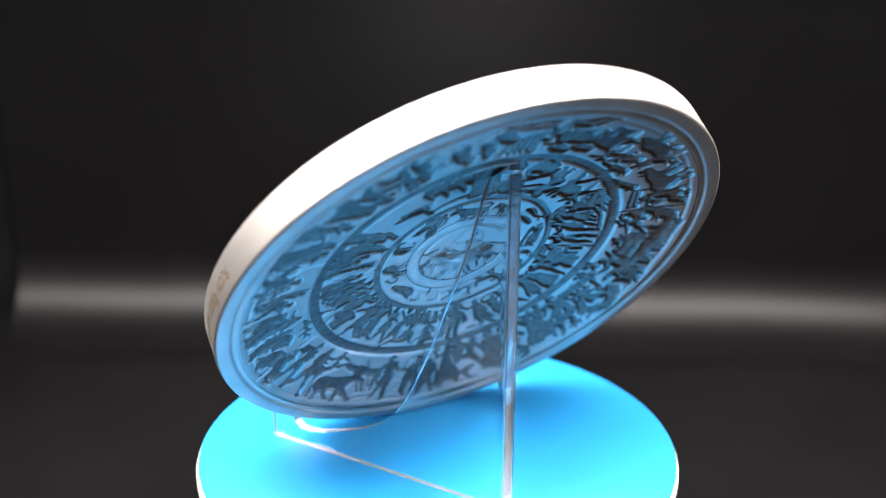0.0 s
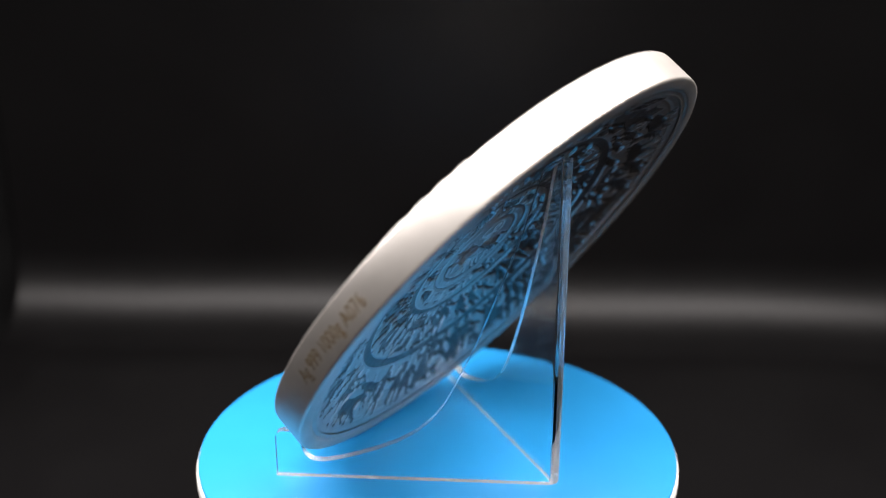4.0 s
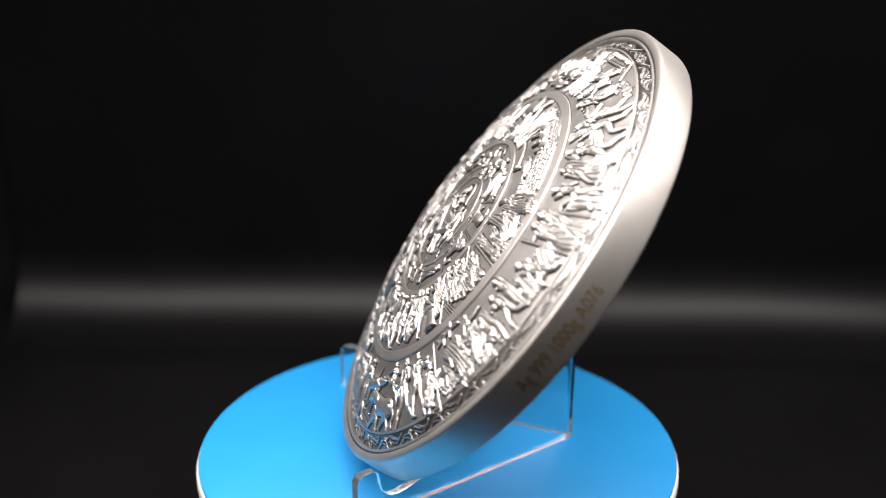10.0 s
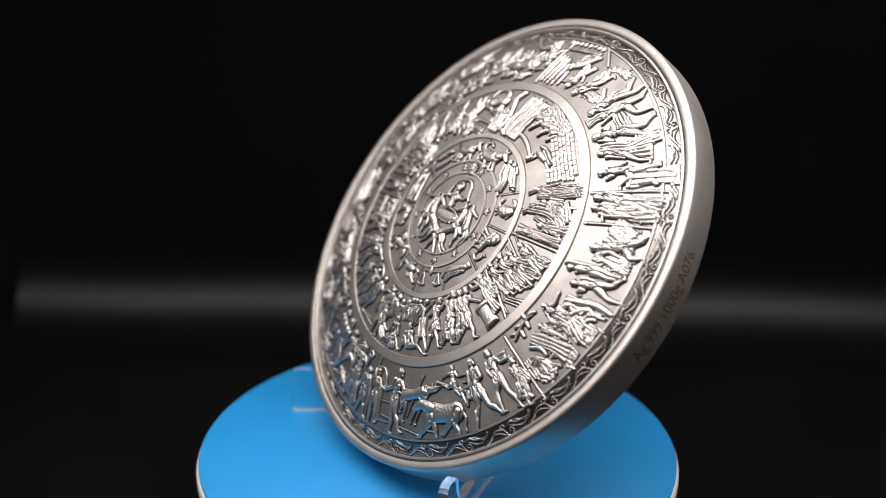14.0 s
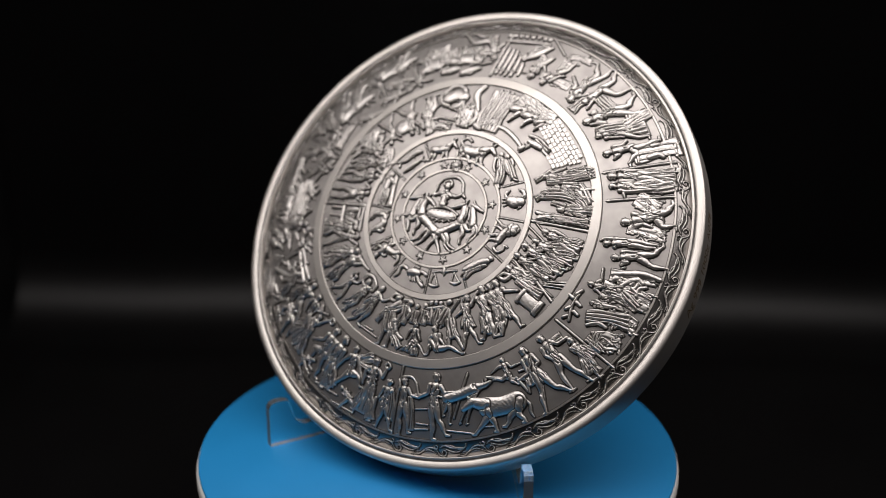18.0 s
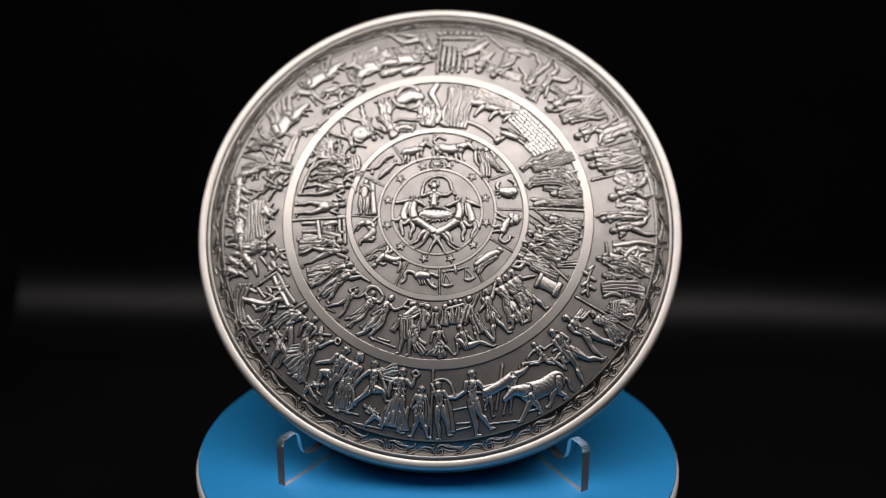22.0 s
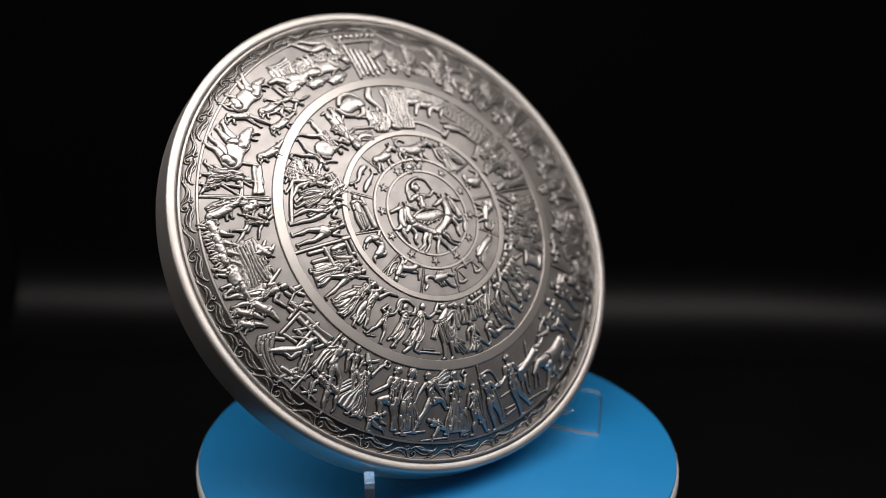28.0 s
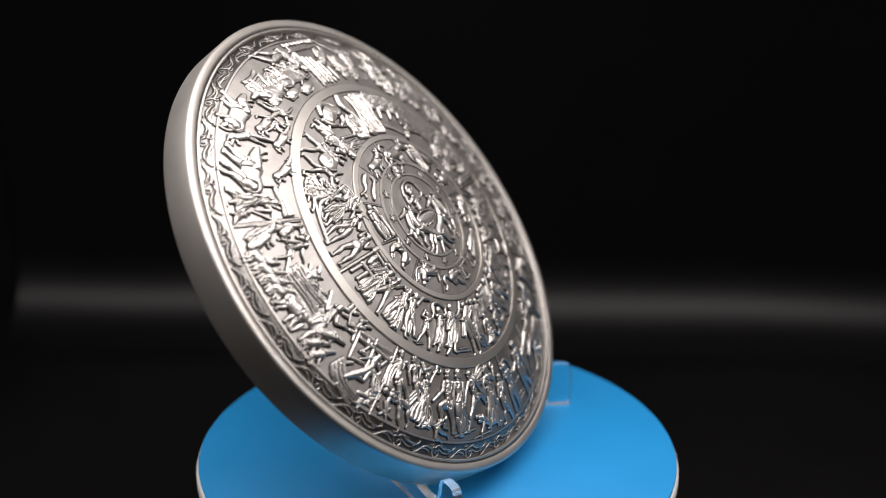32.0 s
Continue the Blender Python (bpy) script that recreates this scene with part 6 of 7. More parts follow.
    pieces = [(1.2, [(-4.4, -19.0), (-4.0, -18.9)], [0.54, 0.54]),
        (1.0, [(-5.0, -19.7), (-6.0, -19.4), (-5.1, -18.2)], [0.32, 0.32, 0.27]),
        (1.0, [(-5.1, -18.2), (-3.6, -18.6)], [0.32, 0.27]),
        (1.1, [(-3.8, -19.9), (-4.7, -20.8), (-5.9, -21.6)], [0.65, 0.76, 0.65]),
        cloth((-2.5, -20.2), (-6.7, -21.8), 0.65, 0.86, 1.1, 3, 5.2, 0.32),
        cloth((-5.4, -21.4), (-5.1, -25.9), 0.86, 1.30, 1.05, 4, 6.5, 0.00),
        (1.12, [(-6.1, -21.8), (-6.1, -23.7), (-6.1, -26.1), (-6.6, -28.2)], [0.54, 0.54, 0.43, 0.32])]
    pieces += [(1.12, [(-4.5, -21.8), (-4.4, -24.0), (-4.6, -26.4), (-4.7, -28.5)], [0.54, 0.54, 0.43, 0.32]),
        cloth((-6.5, -21.8), (-8.1, -24.3), 0.43, 0.65, 1.0, 3, 10.4, 0.00),
        (1, [(-6.6, -28.3), (-7.2, -28.5)], [0.32, 0.22]),
        (1, [(-4.7, -28.6), (-5.4, -28.9)], [0.32, 0.22])]
    sculpt("relief_bender", pieces)
    sculpt("relief_robed", [(1.2, [(-1.4, -19.3), (-1.2, -19.5)], [0.54, 0.54]),
        cloth((-2.1, -20.0), (-2.6, -23.8), 0.76, 0.97, 1.1, 3, 1.3, 0.22),
        (1.05, [(-1.9, -20.4), (-1.0, -21.3), (-1.3, -22.4)], [0.43, 0.43, 0.32]),
        cloth((-2.8, -22.8), (-3.8, -25.3), 0.54, 0.76, 1.0, 3, 3.9, 0.00),
        (1.1, [(-2.7, -19.1), (-1.4, -18.9)], [0.32, 0.32])])
    sculpt("relief_sitter", [(1.2, [(-3.9, -23.4), (-3.9, -23.6)], [0.54, 0.54]),
        (1.05, [(-3.7, -24.2), (-3.3, -25.3), (-3.8, -26.4)], [0.54, 0.54, 0.43]),
        (1.0, [(-3.5, -25.1), (-2.5, -26.0), (-1.6, -26.5)], [0.43, 0.32, 0.32]),
        cloth((-3.6, -26.2), (-1.7, -28.4), 0.54, 0.86, 1.0, 3, 3.9, 0.00),
        (1.0, [(-4.2, -25.9), (-3.4, -27.9)], [0.32, 0.27])])
    posed(rng, (0.9, -23.5), (1.2, -26.3), [((2.3, -27.0), (4.0, -28.5)), ((0.6, -27.6), (-1.0, -28.6))], [((-0.2, -24.8), (-0.5, -26.1)), ((1.9, -25.0), (2.4, -25.9))], hem=((-1.2, -28.4), (2.3, -29.3)))
    pieces = [cloth((0.3, -20.5), (0.0, -23.3), 0.65, 0.86, .95, 3, 0.0, 0.00),
        cloth((2.2, -20.1), (2.0, -23.1), 0.65, 0.86, .95, 3, 1.3, 0.00),
        cloth((3.5, -19.2), (3.6, -22.7), 0.43, 0.65, .9, 2, 2.6, 0.00),
        cloth((4.8, -19.2), (4.9, -22.7), 0.65, 0.86, .9, 3, 3.9, 0.00),
        cloth((6.6, -18.7), (5.8, -22.3), 0.76, 0.97, 1.0, 3, 5.2, 0.00),
        (1.0, [(5.7, -18.8), (3.9, -19.4), (2.3, -19.8)], [0.32, 0.32, 0.27]),
        (1.2, [(0.3, -19.9), (0.3, -19.8)], [0.49, 0.49]),
        (1.2, [(2.1, -19.4), (2.1, -19.3)], [0.49, 0.49])]
    pieces += [(1.2, [(3.1, -18.6), (3.1, -18.5)], [0.43, 0.43]),
        (1.2, [(4.1, -18.4), (4.1, -18.3)], [0.43, 0.43]),
        (1.2, [(5.1, -18.3), (5.1, -18.2)], [0.43, 0.43]),
        (1.2, [(6.7, -17.8), (6.8, -17.6)], [0.54, 0.54]),
        (.95, [(8.4, -16.9), (6.7, -21.0), (5.3, -22.1)], [0.22, 0.22, 0.22]),
        (1.0, [(2.5, -20.5), (3.4, -21.6)], [0.32, 0.27])]
    sculpt("relief_crowd", pieces)
    posed(rng, (5.2, -23.5), (6.5, -26.8), [((8.8, -26.0), (11.6, -26.6)), ((5.0, -25.7), (4.7, -28.1))], [((4.4, -25.3), (5.0, -27.0)), ((6.6, -24.9), (7.7, -25.8))])
    sculpt("relief_robed", [cloth((7.6, -20.6), (9.3, -24.3), 0.86, 1.30, 1.05, 4, 0.0, 0.00),
        (1.1, [(8.7, -22.1), (10.2, -24.1), (11.7, -25.6)], [0.54, 0.43, 0.32]),
        (1.0, [(8.0, -23.2), (8.8, -25.8)], [0.43, 0.32]),
        (1.0, [(7.2, -19.3), (7.6, -21.0)], [0.32, 0.32])])
    sculpt("ground_line", [(.7, [(-11.6, -25.8), (-7.4, -27.3)], [0.17, 0.17])])
    sculpt("ground_line", [(.7, [(-10.8, -25.6), (-8.6, -26.2)], [0.17, 0.17])])
    pieces = [(1.05, [(-2.1, 3.5), (-1.3, 3.6), (-0.2, 3.5), (0.7, 3.4)], [0.43, 0.54, 0.54, 0.43]),
        (1.1, [(-0.6, 3.2), (-0.7, 2.2), (-0.7, 1.3)], [0.70, 0.65, 0.70]),
        (1.25, [(-1.2, 3.1), (-1.2, 2.8)], [0.38, 0.38]),
        (1.25, [(-0.1, 3.1), (-0.1, 2.8)], [0.38, 0.38]),
        (1.2, [(-1.5, 1.9), (0.1, 1.8)], [0.22, 0.22]),
        (1.05, [(-2.0, 3.6), (-3.1, 3.1), (-2.9, 4.9)], [0.38, 0.32, 0.27]),
        (1.05, [(0.6, 3.5), (1.8, 3.3), (2.9, 4.1)], [0.38, 0.32, 0.27]),
        (1.0, [(-0.7, 4.4), (-0.7, 3.7)], [0.43, 0.43])]
    pieces += [(1.15, [(-0.8, 5.4), (-0.8, 5.1)], [0.70, 0.70]),
        (1.3, [(-1.6, 5.4), (-1.4, 6.1), (-0.7, 6.5), (-0.1, 6.1), (0.0, 5.4)], [0.27, 0.27, 0.27, 0.27, 0.27]),
        (1.3, [(-0.8, 5.4), (-0.8, 5.0)], [0.13, 0.13]),
        (.9, [(-3.1, 4.9), (-2.3, 6.4), (-0.9, 7.2), (0.8, 7.4), (2.2, 6.5), (2.7, 5.1), (3.1, 3.9)], [0.24, 0.27, 0.28, 0.28, 0.27, 0.25, 0.22]),
        (.9, [(3.1, 3.9), (3.5, 3.5)], [0.27, 0.27])]
    sculpt("relief_driver", pieces)
    pieces = [(.7, [(-2.7, -0.7), (-0.2, -1.0), (2.3, -0.8)], [0.86, 1.19, 0.86]),
        (.95, [(-3.7, -0.3), (-2.1, 0.5), (-0.2, 0.8), (1.7, 0.4), (3.3, -0.4)], [0.26, 0.26, 0.26, 0.26, 0.26]),
        (.95, [(-3.5, -1.1), (-1.8, -1.3), (-0.2, -1.5), (1.4, -1.4), (3.0, -1.1)], [0.19, 0.19, 0.19, 0.19, 0.19]),
        (1.0, [(-2.7, -1.8), (-2.3, -1.6), (-1.8, -1.9), (-2.3, -2.2)], [0.17, 0.17, 0.17, 0.17]),
        (1.0, [(-1.6, -2.0), (-1.1, -1.7), (-0.7, -2.1), (-1.2, -2.4)], [0.17, 0.17, 0.17, 0.17])]
    pieces += [(1.0, [(-0.3, -2.3), (0.2, -1.8), (0.6, -2.2)], [0.17, 0.17, 0.17]),
        (1.0, [(1.0, -2.1), (1.4, -1.7), (1.9, -2.0)], [0.17, 0.17, 0.17]),
        (1.05, [(-2.9, -0.4), (-2.8, -0.4)], [0.19, 0.19]),
        (1.05, [(-2.1, -0.3), (-2.0, -0.3)], [0.19, 0.19]),
        (1.05, [(-1.2, -0.2), (-1.1, -0.2)], [0.19, 0.19]),
        (1.05, [(-0.3, -0.2), (-0.2, -0.2)], [0.19, 0.19]),
        (1.05, [(0.6, -0.2), (0.7, -0.2)], [0.19, 0.19]),
        (1.05, [(1.5, -0.3), (1.6, -0.3)], [0.19, 0.19]),
        (1.05, [(2.4, -0.5), (2.5, -0.5)], [0.19, 0.19])]
    sculpt("relief_car", pieces)
    sculpt("relief_horse", [(1.05, [(-5.7, 1.9), (-6.2, 0.7), (-6.6, -0.5), (-6.6, -1.7)], [0.49, 0.59, 0.65, 0.76]),
        (1.1, [(-5.7, 2.0), (-6.5, 1.9), (-7.5, 1.7), (-8.2, 1.6)], [0.49, 0.43, 0.32, 0.27]),
        (1.1, [(-6.0, 2.3), (-5.5, 2.9)], [0.17, 0.17]),
        (1.0, [(-7.1, -1.7), (-8.0, -2.1), (-8.8, -2.0)], [0.54, 0.38, 0.27]),
        (1.0, [(-6.9, -2.2), (-7.1, -3.3), (-6.8, -4.3), (-6.7, -5.2)], [0.54, 0.43, 0.32, 0.27]),
        (1.15, [(-5.4, 2.1), (-5.6, 0.7), (-5.9, -0.8)], [0.22, 0.22, 0.22])])
    pieces = [(1.15, [(-4.4, -2.0), (-3.1, -2.7), (-1.8, -3.6), (-0.7, -4.4)], [0.97, 0.81, 0.81, 0.97]),
        (1.2, [(-4.4, 1.8), (-4.8, 0.0), (-4.5, -1.7)], [0.54, 0.70, 0.86]),
        (1.25, [(-4.3, 1.9), (-3.6, 1.7), (-2.8, 1.2), (-2.3, 0.8)], [0.54, 0.49, 0.38, 0.32]),
        (1.2, [(-4.6, 2.3), (-4.7, 3.0)], [0.17, 0.17]),
        (1.2, [(-4.2, 2.3), (-3.9, 2.9)], [0.17, 0.17]),
        (1.1, [(-5.0, -2.4), (-4.6, -3.9), (-5.1, -4.8), (-5.1, -5.7)], [0.54, 0.43, 0.32, 0.27]),
        (1.1, [(-5.5, -2.2), (-6.4, -2.9), (-7.1, -2.6)], [0.54, 0.38, 0.27])]
    pieces += [(1.1, [(-2.3, -4.5), (-3.2, -5.3), (-3.7, -6.4), (-5.1, -7.1)], [0.65, 0.43, 0.26, 0.24]),
        (1.15, [(-1.6, -4.7), (-2.3, -6.0), (-2.6, -6.8), (-4.0, -7.9)], [0.65, 0.43, 0.27, 0.24]),
        (1.15, [(-0.7, -4.9), (-0.1, -6.1), (-0.8, -7.3), (-1.3, -8.6)], [0.65, 0.43, 0.28, 0.24]),
        (1.3, [(-5.1, 1.6), (-5.5, 0.2), (-5.3, -1.3)], [0.22, 0.22, 0.22]),
        (1.25, [(-3.9, -1.5), (-3.3, -2.2), (-3.1, -3.4)], [0.16, 0.16, 0.16])]
    sculpt("relief_horse", pieces)
    sculpt("relief_horse", [(1.05, [(6.0, 1.7), (6.4, 0.5), (6.8, -0.7), (7.0, -1.9)], [0.49, 0.59, 0.65, 0.76]),
        (1.1, [(6.0, 2.0), (6.8, 1.8), (7.7, 1.4), (8.4, 1.2)], [0.49, 0.43, 0.32, 0.27]),
        (1.1, [(6.3, 2.4), (5.9, 3.0)], [0.17, 0.17]),
        (1.0, [(7.3, -1.9), (8.1, -2.4), (8.4, -3.4)], [0.54, 0.38, 0.27]),
        (1.0, [(7.5, -2.3), (7.7, -3.6), (7.2, -4.5), (7.0, -5.5)], [0.54, 0.43, 0.32, 0.27]),
        (1.15, [(5.7, 1.9), (5.7, 0.5), (6.0, -1.0)], [0.22, 0.22, 0.22])])
    pieces = [(1.15, [(4.1, -2.1), (3.0, -3.0), (1.8, -3.8), (0.5, -4.6)], [0.97, 0.81, 0.81, 0.97]),
        (1.2, [(4.2, 1.7), (4.5, -0.1), (4.2, -1.9)], [0.54, 0.70, 0.86]),
        (1.25, [(4.1, 1.8), (3.4, 1.6), (2.6, 1.2), (1.9, 1.0)], [0.54, 0.49, 0.38, 0.32]),
        (1.2, [(4.4, 2.1), (4.6, 2.9)], [0.17, 0.17]),
        (1.2, [(3.9, 2.2), (3.7, 2.8)], [0.17, 0.17]),
        (1.1, [(4.9, -2.6), (5.5, -4.0), (5.2, -5.0), (5.3, -6.0)], [0.54, 0.43, 0.32, 0.27]),
        (1.1, [(5.5, -2.3), (6.3, -3.1), (7.0, -2.9)], [0.54, 0.38, 0.27])]
    pieces += [(1.1, [(1.9, -4.7), (2.7, -5.5), (3.1, -6.6), (4.7, -7.4)], [0.65, 0.43, 0.26, 0.24]),
        (1.15, [(1.3, -4.8), (2.3, -6.1), (2.5, -6.9), (4.0, -8.0)], [0.65, 0.43, 0.27, 0.24]),
        (1.15, [(0.5, -4.9), (0.4, -6.2), (1.2, -7.5), (1.8, -8.7)], [0.65, 0.43, 0.28, 0.24]),
        (1.3, [(5.0, 1.4), (5.2, -0.0), (4.9, -1.4)], [0.22, 0.22, 0.22]),
        (1.25, [(3.6, -1.7), (2.9, -2.4), (2.5, -3.5)], [0.16, 0.16, 0.16])]
    sculpt("relief_horse", pieces)
    pieces = [(1.2, [(8.2, 13.8), (8.3, 13.6)], [0.49, 0.49]),
        (1.2, [(9.6, 13.6), (9.7, 13.3)], [0.49, 0.49]),
        cloth((8.3, 13.1), (9.6, 7.3), 0.76, 1.08, 1.05, 4, 2.6, 0.32),
        cloth((9.7, 12.8), (12.5, 9.0), 0.65, 0.76, 1.05, 3, 3.9, 0.00),
        (1.1, [(8.3, 12.8), (8.7, 11.5), (9.0, 9.8)], [0.54, 0.65, 0.43]),
        (1.1, [(9.7, 12.6), (10.5, 11.0), (11.6, 9.8)], [0.54, 0.65, 0.43]),
        (.95, [(7.4, 12.8), (7.5, 11.0), (8.1, 10.0)], [0.32, 0.27, 0.22]),
        (.95, [(10.6, 13.1), (11.3, 12.1), (11.0, 10.8)], [0.32, 0.27, 0.22])]
    pieces += [(.9, [(12.5, 9.0), (13.2, 8.8)], [0.27, 0.22]),
        (.9, [(9.6, 7.3), (10.0, 6.7)], [0.27, 0.22])]
    sculpt("relief_sibling", pieces)
    pieces = [(1.2, [(-14.5, 6.2), (-14.5, 5.9)], [0.49, 0.49]),
        (1.1, [(-15.2, 5.1), (-14.6, 5.0), (-14.0, 4.8)], [0.54, 0.65, 0.54]),
        (1.12, [(-14.7, 4.7), (-14.8, 3.6), (-14.8, 2.7)], [0.76, 0.76, 0.65]),
        cloth((-14.9, 2.9), (-14.5, -0.4), 0.76, 0.86, 1.1, 4, 3.9, 0.00),
        (1.1, [(-15.4, 3.0), (-15.5, 1.3), (-15.2, -0.6)], [0.43, 0.43, 0.32]),
        (1.05, [(-14.1, 2.6), (-14.0, 1.0), (-14.1, -0.7)], [0.43, 0.38, 0.32]),
        (1.0, [(-15.3, 4.9), (-15.5, 3.7), (-14.6, 3.6)], [0.32, 0.27, 0.22]),
        (1.0, [(-13.9, 4.6), (-13.0, 4.0)], [0.32, 0.27])]
    pieces += [(.9, [(-13.2, 5.5), (-13.0, 3.1), (-12.6, -0.5)], [0.43, 0.43, 0.54]),
        (.8, [(-15.8, -0.8), (-12.2, -0.8)], [0.17, 0.17])]
    sculpt("relief_bearer", pieces)
    sculpt("relief_fishes", [(1.1, [(-9.5, 11.9), (-10.3, 11.7), (-11.4, 10.8), (-12.2, 9.5), (-13.4, 9.0)], [0.32, 0.54, 0.49, 0.32, 0.16]),
        (.95, [(-13.4, 9.0), (-14.3, 8.9)], [0.16, 0.27]),
        (.95, [(-13.4, 9.0), (-13.4, 8.0)], [0.16, 0.27]),
        (1.1, [(-11.8, 7.0), (-11.2, 7.8), (-10.3, 8.7), (-9.4, 9.5), (-8.8, 10.2)], [0.27, 0.49, 0.49, 0.32, 0.16]),
        (.95, [(-8.8, 10.2), (-8.8, 11.0)], [0.16, 0.22]),
        (.95, [(-8.8, 10.2), (-7.9, 10.0)], [0.16, 0.22]),
        (.95, [(-11.1, 11.3), (-10.7, 10.4)], [0.16, 0.11]),
        (.95, [(-10.4, 8.7), (-10.0, 8.1)], [0.16, 0.11])])
    # the flame: a pleated body under loose tongues
    foot, tips = [Vector((0.7, 19.1)), Vector((5.4, 19.9))], [Vector((1.6, 28.8)), Vector((7.8, 28.9))]
    pieces = [cloth((3.2, 18.5), (4.7, 28.0), 2.16, 2.92, 0.75, 8, 0.0, 0.43)]
    for k in range(15):
        u = (k + 0.5) / 15
        a = foot[0].lerp(foot[1], u) + Vector((rng.uniform(-0.2, 0.2), 0))
        b = tips[0].lerp(tips[1], u) + Vector((rng.uniform(-0.4, 0.4), rng.uniform(-0.9, 0.4) - 3.0 * abs(u - 0.35)))
        mids = [a.lerp(b, v) + Vector((rng.uniform(-0.55, 0.55), 0)) for v in (0.35, 0.7)]
        pieces.append((rng.uniform(1.0, 1.3), [a, *mids, b], [0.17, 0.37, 0.30, 0.13]))
    sculpt("relief_flame", pieces)
    # the sun's face and rays
    hub = Vector((-0.5, 9.9))
    pieces = []
    for k in range(14):
        way = Vector((math.cos(2 * math.pi * k / 14), math.sin(2 * math.pi * k / 14)))
        pieces.append((1.0, [hub + way * 0.52, hub + way * 1.34], [0.24, 0.10]))
    pieces += [(1.15, [hub, hub + Vector((0.1, 0))], [0.65, 0.65]), (1.2, [hub + Vector((-0.2, -0.3)), hub + Vector((0.3, -0.3))], [0.11, 0.11])]
    pieces += [(1.25, [hub + Vector((dx, 0.2)), hub + Vector((dx, 0.1))], [0.13, 0.13]) for dx in (-0.25, 0.3)]
    sculpt("relief_sun", pieces)


scenes()
scenery()
posed_scenes()
posed_sides()
posed_north()
brick_wall()


# ---- middle: driver, car, team, sun and stars ----
HERE = flat_place(0, 0)
STAR = [(0, 0, 0.28, 0.78 * math.cos(radians(90 + 72 * j)), 0.78 * math.sin(radians(90 + 72 * j)), 0.09, 0.45) for j in range(5)]


def middle():
    relief("star", STAR, flat_place(-7.6, 6.8, 48), FRONT, step=0.08)
    relief("star", STAR, flat_place(-9.9, 2.2, 77), FRONT, step=0.08)
    relief("star", STAR, flat_place(-9.8, -3.1, -252), FRONT, step=0.08)
    relief("star", STAR, flat_place(-7, -7.5, -223), FRONT, step=0.08)
    relief("star", STAR, flat_place(-2.3, -9.9, -193), FRONT, step=0.08)
    relief("star", STAR, flat_place(2.9, -9.8, -164), FRONT, step=0.08)
    relief("star", STAR, flat_place(7.3, -6.9, -133), FRONT, step=0.08)
    relief("star", STAR, flat_place(9.8, -2.3, -103), FRONT, step=0.08)
    relief("star", STAR, flat_place(9.6, 3, -73), FRONT, step=0.08)
    relief("star", STAR, flat_place(6.8, 7.4, -43), FRONT, step=0.08)
    relief("star", STAR, flat_place(2.1, 9.8, -12), FRONT, step=0.08)
    relief("star", STAR, flat_place(-3.2, 9.6, 18), FRONT, step=0.08)


middle()


